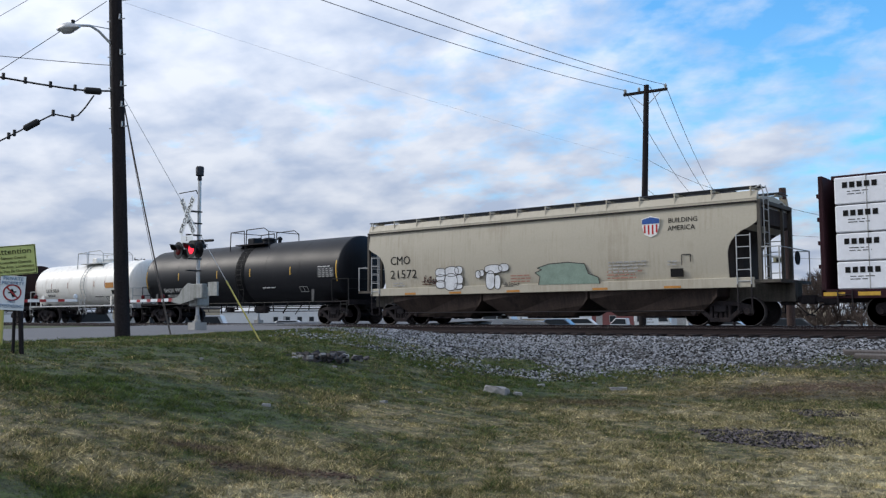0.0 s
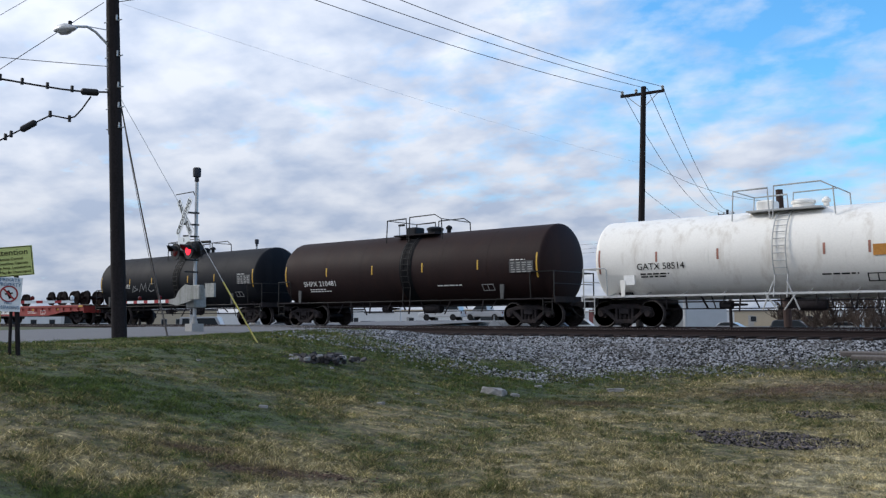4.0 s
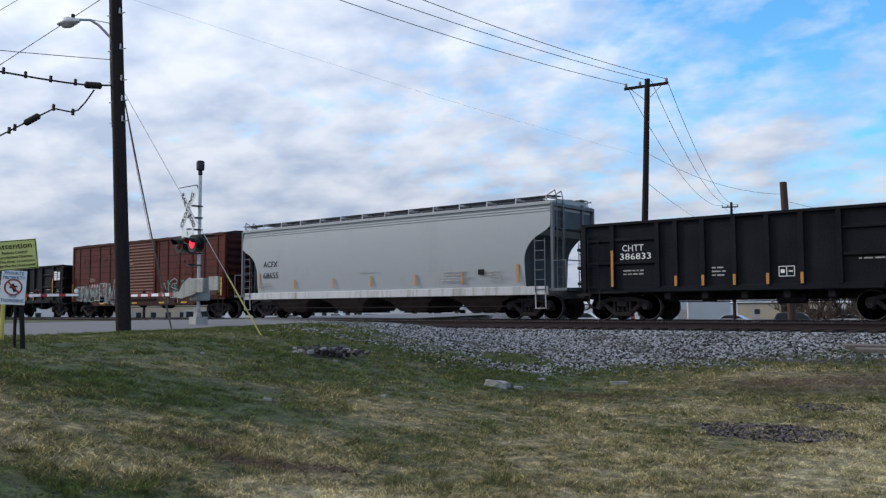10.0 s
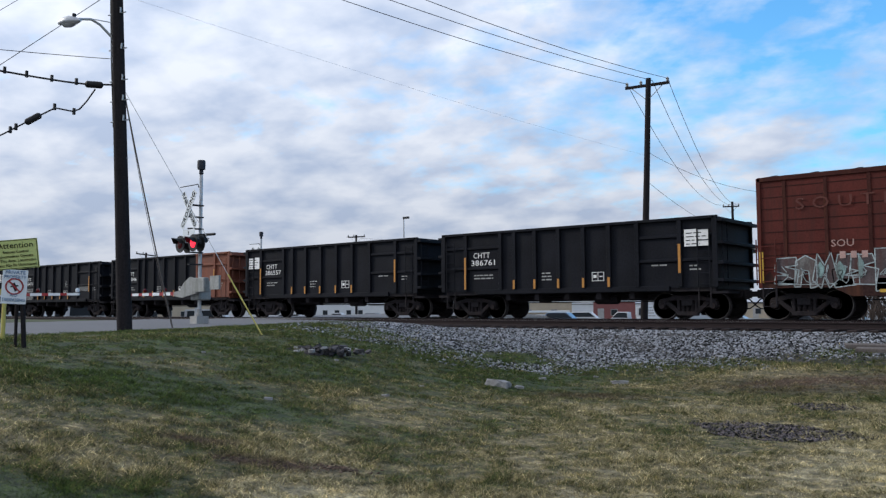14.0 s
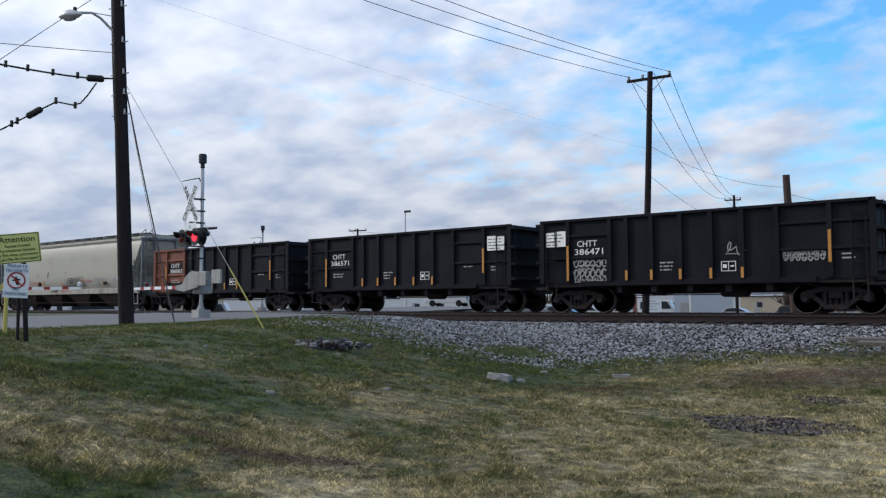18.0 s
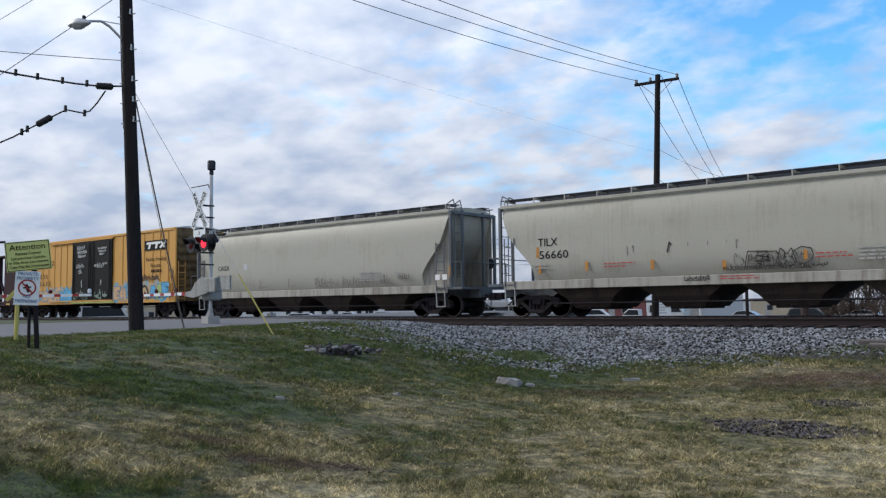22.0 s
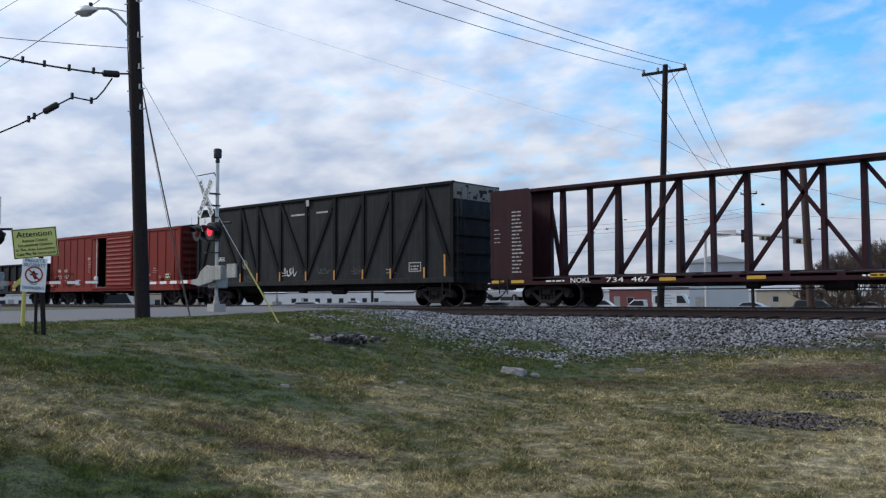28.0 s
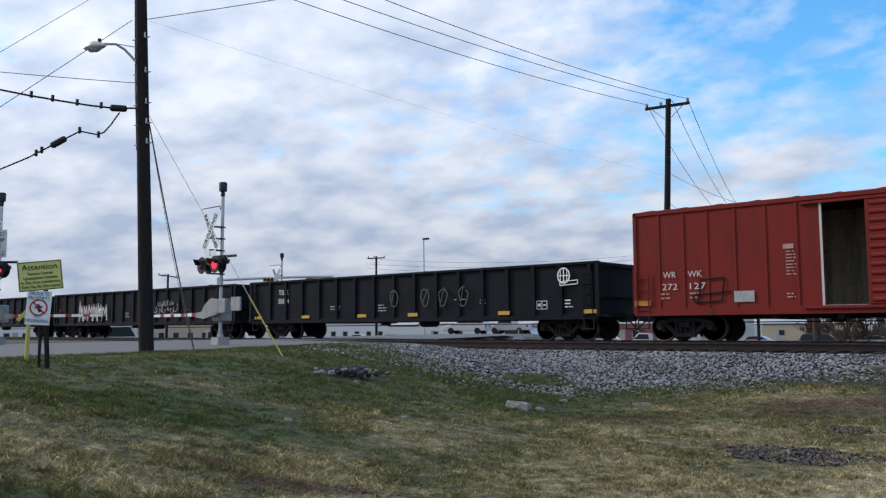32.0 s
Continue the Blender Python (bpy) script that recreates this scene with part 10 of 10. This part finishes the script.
def bare_tree(label, turn, r, height, spread, seed):
    """A leafless thicket of stems that fork into fine twigs."""
    rnd = random.Random(seed)
    foot = on_ground(turn, r)
    ob = thing("bare_tree", label, "tree", Matrix.Translation(foot), group="bare trees beyond the tracks")
    stems, twigs = B(), B()

    def grow(p, d, l, rad, level):
        q = p + d * l
        if level < 2:
            bar(stems, p, q, rad, 6, rad * 0.7)
        else:
            bar(twigs, p, q, rad, 3, rad * 0.6)
        if level == 5:
            return
        for _ in range(rnd.choice((2, 3, 3)) if level < 4 else 3):
            e = (d + Vector((rnd.uniform(-1, 1), rnd.uniform(-1, 1), rnd.uniform(-0.25, 0.75))) * 0.55).normalized()
            grow(p.lerp(q, rnd.uniform(0.55, 1.0)), e, l * rnd.uniform(0.62, 0.8), max(0.022, rad * 0.6), level + 1)
    for _ in range(8):
        d = Vector((rnd.uniform(-spread, spread), rnd.uniform(-spread, spread), 1)).normalized()
        grow(Vector((rnd.uniform(-0.6, 0.6), rnd.uniform(-0.6, 0.6), -0.2)), d, height * 0.30, 0.09, 0)
    # brush round the foot
    for _ in range(16):
        d = Vector((rnd.uniform(-0.8, 0.8), rnd.uniform(-0.8, 0.8), 1)).normalized()
        grow(Vector((rnd.uniform(-1.6, 1.6), rnd.uniform(-1.6, 1.6), -0.2)), d, height * 0.13, 0.03, 2)
    part("trunk", stems, M["bark"], ob)
    tagged(part("crown", twigs, M["bark"], ob, "tangle of fine bare twigs"), kind="stuff")


for k, (turn, r, h) in enumerate(((16.2, 95.0, 6.6), (15.5, 92.0, 8.2), (14.7, 96.0, 9.0), (13.9, 93.0, 9.6), (13.0, 90.0, 9.8), (12.2, 95.0, 10.0), (11.3, 94.0, 9.6), (10.2, 92.0, 9.0), (17.4, 100.0, 4.2))):
    bare_tree("bare brown thicket beyond the tracks", turn, r, h, 0.55, 60 + k)

# ---- stones, rubble and grass ----
GX, GY = np.array(XS, float), np.array(YS, float)
GZ = np.array([v.co.z for v in ground.data.vertices]).reshape(len(YS), len(XS))


def heights(x, y):
    i = np.clip(np.searchsorted(GX, x) - 1, 0, len(GX) - 2)
    j = np.clip(np.searchsorted(GY, y) - 1, 0, len(GY) - 2)
    u, v = (x - GX[i]) / (GX[i + 1] - GX[i]), (y - GY[j]) / (GY[j + 1] - GY[j])
    z = GZ[j, i] * (1 - u) * (1 - v) + GZ[j, i + 1] * u * (1 - v) + GZ[j + 1, i] * (1 - u) * v + GZ[j + 1, i + 1] * u * v
    return z


def bed_heights(y):
    return np.interp(y, [18.6, 21.5, 22.8, 30.2, 32.5], [-1.05, -0.46, -0.27, -0.27, -0.6], left=-2, right=-2)


def raw_mesh(name, verts, faces_n, material):
    """A mesh of many separate faces with the same number of corners, from arrays."""
    me = bpy.data.meshes.new(name)
    nv = len(verts)
    nf = len(faces_n)
    k = faces_n.shape[1]
    me.vertices.add(nv)
    me.vertices.foreach_set("co", verts.astype(np.float32).ravel())
    me.loops.add(nf * k)
    me.loops.foreach_set("vertex_index", faces_n.astype(np.int32).ravel())
    me.polygons.add(nf)
    me.polygons.foreach_set("loop_start", np.arange(nf, dtype=np.int32) * k)
    me.polygons.foreach_set("loop_total", np.full(nf, k, dtype=np.int32))
    me.update(calc_edges=True)
    me.validate()
    me.materials.append(material)
    return me


STONE_V = np.array([(1, 0, 0.1), (0.3, 0.95, 0), (-0.8, 0.6, -0.1), (-0.85, -0.55, 0.1), (0.35, -0.9, 0), (0.1, 0.1, 0.8), (0, 0, -0.7)])
STONE_F = np.array([(0, 1, 5), (1, 2, 5), (2, 3, 5), (3, 4, 5), (4, 0, 5), (1, 0, 6), (2, 1, 6), (3, 2, 6), (4, 3, 6), (0, 4, 6)])


def stones(name, label, x, y, z, size, material, seed, parent=None):
    rng = np.random.default_rng(seed)
    n = len(x)
    v = STONE_V[None] * rng.uniform(0.6, 1.3, (n, 7, 1)) * size[:, None, None]
    v[:, :, 2] *= rng.uniform(0.5, 1.0, (n, 1))
    a = rng.uniform(0, 6.283, n)
    c, s = np.cos(a)[:, None], np.sin(a)[:, None]
    vx, vy = v[:, :, 0] * c - v[:, :, 1] * s, v[:, :, 0] * s + v[:, :, 1] * c
    tilt = rng.uniform(-0.6, 0.6, n)[:, None]
    vz = v[:, :, 2] + vx * tilt
    co = np.stack([vx + x[:, None], vy + y[:, None], vz + z[:, None]], -1).reshape(-1, 3)
    f = (STONE_F[None] + 7 * np.arange(n)[:, None, None]).reshape(-1, 3)
    ob = new(name, raw_mesh(name, co, f, material))
    return tagged(ob, label, "gravel", kind="stuff")


def value_noise(x, y, scale, seed):
    """Smooth random values over the plane, 0 to 1."""
    rng = np.random.default_rng(seed)
    g = rng.uniform(0, 1, (64, 64))
    u, v = x / scale + 500, y / scale + 500
    i, j = np.floor(u).astype(int), np.floor(v).astype(int)
    fu, fv = u - i, v - j
    fu, fv = fu * fu * (3 - 2 * fu), fv * fv * (3 - 2 * fv)
    g00, g10, g01, g11 = g[j % 64, i % 64], g[j % 64, (i + 1) % 64], g[(j + 1) % 64, i % 64], g[(j + 1) % 64, (i + 1) % 64]
    return (g00 * (1 - fu) + g10 * fu) * (1 - fv) + (g01 * (1 - fu) + g11 * fu) * fv


TOE_X = [-40, -27, -23, -20, -17.5, -15, -13, -11.5, -10.7, -9.8, -9, -7.5, -5, -3, 5]
TOE_Y = [21.6, 21.2, 19.6, 17.2, 15.0, 13.4, 13.0, 12.8, 13.4, 15.4, 16.6, 17.3, 18.6, 19.4, 20.0]


def stone_share(x, y):
    """How much of the ground is stone: all of it on the bed, thinning out over the lawn."""
    n = 0.55 * value_noise(x, y, 1.3, 1) + 0.45 * value_noise(x, y, 0.35, 2)
    toe = np.interp(x, TOE_X, TOE_Y)
    # a tongue of grass that has grown over the stones
    tongue = 1.9 * np.exp(-((x + 11.5) / 1.0) ** 2 - ((y - 17.0) / 1.1) ** 2) + 0.5 * np.exp(-((x + 6.0) / 2.4) ** 2 - ((y - 19.6) / 0.9) ** 2)
    return np.clip((y - toe) / 2.4 + (n - 0.5) * 2.2 - tongue, 0, 1)


def scatter_stones():
    rng = np.random.default_rng(7)
    n = 300000
    x, y = rng.uniform(-38, 4.5, n), 12.4 + 11.0 * rng.uniform(0, 1, n) ** 0.8
    keep = rng.uniform(0, 1, n) < stone_share(x, y)
    x, y = x[keep], y[keep]
    gz, bz = heights(x, y), bed_heights(y)
    keep = (bz > gz - 0.12) | (rng.uniform(0, 1, len(x)) < 0.75)
    x, y, gz, bz = x[keep], y[keep], gz[keep], bz[keep]
    z = np.maximum(gz, bz) + 0.005
    keep = ~((y > 23.0) & (z > -0.2))
    x, y, z = x[keep], y[keep], z[keep]
    stones("ballast_stones", "grey and pale crushed ballast stones", x, y, z, 0.014 + 0.040 * rng.uniform(0, 1, len(x)) ** 2.4, M["ballast"], 8)
    # between the ties and between the tracks
    n = 36000
    x, y = rng.uniform(-45, 4.5, n), rng.uniform(22.8, 30.0, n)
    stones("ballast_stones", "grey ballast stones between the ties", x, y, np.full(n, -0.26), rng.uniform(0.022, 0.05, n), M["ballast"], 9)
    # bare patches of dark gravel in the lawn
    for k, (turn, r, w, d, m) in enumerate(((18.7, 11.4, 1.05, 0.75, 2600), (15.8, 14.3, 0.5, 0.5, 420))):
        c = polar(turn, 0, r)
        a, q = rng.uniform(0, 6.283, m), np.sqrt(rng.uniform(0, 1, m))
        x, y = c.x + w * q * np.cos(a) * (1 + 0.25 * np.sin(3 * a)), c.y + d * q * np.sin(a)
        stones("gravel_patch", "bare patch of dark gravel in the lawn", x, y, heights(x, y) + 0.008, 0.009 + 0.02 * rng.uniform(0, 1, m) ** 2, M["gravel_dark"], 10 + k)


SOIL = ((-6.15, 4.95, 0.6, 0.14), (-5.75, 5.45, 0.42, 0.12), (-7.0, 4.85, 0.35, 0.10), (-5.4, 17.0, 1.5, 0.5), (-3.6, 17.9, 1.3, 0.5))


def soil_axes(x, y, cx, cy):
    """Along and across a worn patch."""
    return (x - cx) * 0.766 + (y - cy) * 0.643, (y - cy) * 0.766 - (x - cx) * 0.643


def bare_soil(x, y):
    """One where the lawn is worn to the soil, fading to nothing round about."""
    v = np.zeros(len(x))
    for cx, cy, w, d in SOIL:
        p, q = soil_axes(x, y, cx, cy)
        v = np.maximum(v, 1.1 - np.sqrt((p / w) ** 2 + (q / d) ** 2) + 1.1 * (value_noise(x, y, 0.16, 33) - 0.5))
    return np.clip(v, 0, 1)


def scatter_soil():
    rng = np.random.default_rng(21)
    for k, (cx, cy, w, d) in enumerate(SOIL):
        n = int(5200 * w * d) + 150
        p, q = rng.normal(0, w * 0.6, n), rng.normal(0, d * 0.6, n)
        x, y = cx + p * 0.766 - q * 0.643, cy + p * 0.643 + q * 0.766
        keep = rng.uniform(0, 1, n) < bare_soil(x, y)
        x, y = x[keep], y[keep]
        stones("bare_soil", "patch of bare crumbly brown soil in the lawn", x, y, heights(x, y) - 0.002, rng.uniform(0.010, 0.026, len(x)), M["soil"], 40 + k)


M["gravel_dark"] = mat("dark_gravel", (0.070, 0.060, 0.062), 0.9, vary=0.95, scale=3, fine=20, bump=0.3, random_by="island", spread=2.2)
scatter_stones()
scatter_soil()


def rock(name, label, turn, r, sx, sy, sz, heading, seed, material):
    rnd = random.Random(seed)
    foot = on_ground(turn, r)
    bm = B()
    bmesh.ops.create_icosphere(bm, subdivisions=3, radius=1.0)
    for v in bm.verts:
        n = v.co.normalized()
        k = 1 + 0.22 * noise.noise(n * 1.7 + Vector((seed, 0, 0))) + 0.10 * noise.noise(n * 4 + Vector((0, seed, 0)))
        v.co = Vector((max(-0.8, min(0.8, n.x * 1.15)) * sx * k, max(-0.8, min(0.8, n.y * 1.1)) * sy * k, max(-0.6, min(0.62, n.z)) * sz * k))
    ob = new(name, mesh_of(name, bm, material))
    ob.matrix_basis = Matrix.Translation(foot + Vector((0, 0, sz * 0.22))) @ pose(0, 0, 0, rnd.uniform(-6, 6), rnd.uniform(-8, 8), heading)
    return tagged(ob, label, "rock")


rock("rock", "pale flat limestone rock in the grass", 35.95, 15.25, 0.25, 0.15, 0.14, 15, 1, M["rock"])
rock("rock", "small pale rock beside the larger one", 34.5, 15.3, 0.09, 0.07, 0.06, 40, 2, M["rock"])
rock("rock", "pale flat rock in the grass", 27.98, 17.6, 0.21, 0.12, 0.07, 30, 3, M["rock"])
rock("rock", "low pale slab at the foot of the ballast", 24.6, 22.2, 0.85, 0.25, 0.07, 15, 4, M["rock"])
for k, (turn, r, s) in enumerate(((49.2, 15.7, 0.05), (48.6, 16.3, 0.06), (46.2, 16.2, 0.05), (46.6, 15.4, 0.04), (55.1, 14.3, 0.04), (43.4, 12.5, 0.05), (51.0, 11.0, 0.05), (33.0, 17.2, 0.07), (29.5, 18.4, 0.06), (41.0, 14.0, 0.04))):
    rock("stone", "small pale stone lying in the grass", turn, r, s * 1.3, s, s * 0.7, k * 37, 20 + k, M["rock"])


def rubble():
    """Broken dark slabs in a heap."""
    rnd = random.Random(2)
    c = polar(47.5, 0, 16.0)
    heap = thing("rubble_heap", "low heap of broken dark asphalt and tie pieces in the grass", "rubble", Matrix.Translation((c.x, c.y, ground_z(c.x, c.y))))
    for i in range(84):
        bm = B()
        n = 6
        pts = [(rnd.uniform(0.7, 1.2) * math.cos(k), rnd.uniform(0.7, 1.2) * math.sin(k)) for k in (2 * math.pi * j / n for j in range(n))]
        s = rnd.uniform(0.03, 0.13)
        prism(bm, [(p[0] * s, p[1] * s * 0.7) for p in pts], "z", -0.02, rnd.uniform(0.02, 0.06))
        q = rnd.gauss(0, 0.21), rnd.gauss(0, 0.24)
        u = Vector((math.cos(radians(47)), math.sin(radians(47)), 0)) * q[0] * 1.6 + Vector((-0.73, 0.68, 0)) * q[1]
        part("slab", bm, M["rubble"] if i % 6 else M["rock"], heap, at=Matrix.Translation(u + Vector((0, 0, rnd.uniform(-0.01, 0.09)))) @ pose(0, 0, 0, rnd.uniform(-32, 32), rnd.uniform(-32, 32), rnd.uniform(0, 360)))


rubble()


def old_tie(x, y, heading, dz=0.0):
    bm = B()
    box(bm, -1.25, 1.25, -0.09, 0.09, -0.06, 0.05)
    for v in bm.verts:
        v.co.x += random.uniform(-0.06, 0.06)
    ob = new("old_tie", mesh_of("old_tie", bm, M["wood_grey"], False, 0.015))
    z = float(max(bed_heights(np.array([y]))[0], ground_z(x, y)))
    ob.matrix_basis = pose(x, y, z + 0.06 + dz, 8, 0, heading)
    tagged(ob, "weathered grey discarded tie lying on the ballast", "railway tie", group="discarded ties")


old_tie(-4.2, 21.1, 3)
old_tie(-3.9, 20.75, -2)


def grass():
    """Separate blades over the lawn, thicker near the camera's stand."""
    rng = np.random.default_rng(12)
    n = 820000
    r = 4.6 + 22.0 * rng.uniform(0, 1, n) ** 1.25
    a = np.radians(rng.uniform(8, 72, n))
    x, y = -np.sin(a) * r, np.cos(a) * r
    dx, dy = x - ROAD_A.x, y - ROAD_A.y
    left = dx * -ROAD_DIR.y + dy * ROAD_DIR.x
    keep = (left < 0.05 + 0.4 * value_noise(x, y, 0.7, 5)) & (y < 22.4) & (rng.uniform(0, 1, n) > 0.97 * stone_share(x, y)) & (rng.uniform(0, 1, n) > 0.75 * bare_soil(x, y))
    for turn, rr, w, d in ((18.7, 11.4, 1.05, 0.75), (15.8, 14.3, 0.5, 0.5)):
        c = polar(turn, 0, rr)
        keep &= (((x - c.x) / w) ** 2 + ((y - c.y) / d) ** 2 > 0.8) | (rng.uniform(0, 1, n) < 0.3)
    x, y, r = x[keep], y[keep], r[keep]
    tuft = value_noise(x, y, 0.17, 6) * 0.6 + value_noise(x, y, 0.9, 7) * 0.4
    keep = rng.uniform(0, 1, len(x)) < 0.20 + 1.35 * tuft
    x, y, r, tuft = x[keep], y[keep], r[keep], tuft[keep]
    m = len(x)
    z = np.maximum(heights(x, y), bed_heights(y)) - 0.004
    h = (0.010 + 0.085 * tuft ** 2.6) * rng.uniform(0.4, 1.5, m)
    w = 0.0030 * (0.6 + r / 9.0) * rng.uniform(0.7, 1.3, m)
    k = rng.uniform(0, 6.283, m)
    lean = rng.uniform(0.2, 2.6, m) * h
    k2 = rng.uniform(0, 6.283, m)
    v = np.empty((m, 3, 3))
    v[:, 0] = np.stack([x - w * np.cos(k), y - w * np.sin(k), z], -1)
    v[:, 1] = np.stack([x + w * np.cos(k), y + w * np.sin(k), z], -1)
    v[:, 2] = np.stack([x + lean * np.cos(k2), y + lean * np.sin(k2), z + h], -1)
    f = np.arange(3 * m).reshape(m, 3)
    # tufts that push through the edge of the stones
    c = 150
    tx = rng.uniform(-19, -1, c)
    ty = np.interp(tx, TOE_X, TOE_Y) + rng.uniform(0.3, 2.6, c)
    q = 110
    spread = rng.uniform(0.10, 0.38, c)[:, None]
    bx, by = (tx[:, None] + rng.normal(0, 1, (c, q)) * spread * 1.4).ravel(), (ty[:, None] + rng.normal(0, 1, (c, q)) * spread * 0.7).ravel()
    bz = np.maximum(heights(bx, by), bed_heights(by))
    bh, bw, ba = rng.uniform(0.03, 0.10, c * q), rng.uniform(0.005, 0.009, c * q), rng.uniform(0, 6.283, c * q)
    t = np.empty((c * q, 3, 3))
    t[:, 0] = np.stack([bx - bw * np.cos(ba), by - bw * np.sin(ba), bz], -1)
    t[:, 1] = np.stack([bx + bw * np.cos(ba), by + bw * np.sin(ba), bz], -1)
    t[:, 2] = np.stack([bx + rng.uniform(-1, 1, c * q) * bh, by + rng.uniform(-1, 1, c * q) * bh, bz + bh], -1)
    v = np.concatenate([v, t])
    f = np.arange(3 * len(v)).reshape(-1, 3)
    ob = new("grass", raw_mesh("grass", v.reshape(-1, 3), f, M["blades"]))
    tagged(ob, "short green and straw-coloured spring grass", "grass", kind="stuff")


grass()


# ---- birds over the lots beyond the tracks ----
BIRDS = []


def bird(k, x28, y, z, speed):
    ob = thing("bird", "small dark bird in flight beyond the tracks", "bird", group="birds in flight")
    bm = B()
    lathe(bm, [(-0.13, 0.01), (-0.10, 0.03), (-0.02, 0.045), (0.06, 0.04), (0.10, 0.028), (0.14, 0.022), (0.17, 0.004)], "x", 8)
    part("body", bm, M["feather"], ob, smooth=True)
    bm = B()
    prism(bm, [(-0.22, -0.04), (-0.10, -0.015), (-0.10, 0.015), (-0.22, 0.04)], "z", -0.006, 0.006)
    part("tail", bm, M["feather"], ob)
    for s in (-1, 1):
        bm = B()
        prism(bm, [(0.06, 0), (0.09, s * 0.09), (0.02, s * 0.22), (-0.05, s * 0.10), (-0.05, 0)], "z", -0.006, 0.006)
        part("wing", bm, M["feather"], ob, at=pose(0, s * 0.02, 0.01, s * (25 - 13 * (k % 4)), 0, 0))
    BIRDS.append((ob, x28, y, z, speed, k))


for k, spec in enumerate(((-36.0, 62.0, 5.6, 9.5), (-33.0, 60.0, 6.2, 9.0), (-30.5, 64.0, 5.2, 10.0), (-27.5, 61.0, 5.8, 9.2), (-21.5, 60.0, 6.3, 9.8), (-19.0, 63.0, 5.5, 9.4), (-12.5, 60.0, 6.0, 9.6), (-9.5, 62.0, 5.4, 9.0), (-39.0, 66.0, 6.4, 10.2))):
    bird(k, *spec)


# ---- what moves ----
def motions():
    times = [0, 2, 4, 6, 8, 10, 12, 14, 16, 18, 20, 22, 24, 26, 28, 30, 32]
    for ob, c in TRAIN:
        z, y = ob.location.z, ob.location.y
        walk(ob, [(t, pose(c + gone(t), y, z)) for t in times])
    for ws, x, r in WHEELSETS:
        rows, n = [], 960
        for i in range(n + 1):
            t = 32.0 * i / n
            rows.append((t, pose(x, 0, r, 0, math.degrees(gone(t) / r), 0)))
        walk(ws, rows)
    for ob, x28, y, z, speed, k in BIRDS:
        walk(ob, [(t, pose(x28 + speed * (t - 28), y + 1.2 * math.sin(0.5 * t + k), z + 0.5 * math.sin(0.7 * t + 2 * k), 0, -3 * math.cos(0.7 * t + 2 * k), 4 * math.cos(0.5 * t + k))) for t in range(33)])


motions()
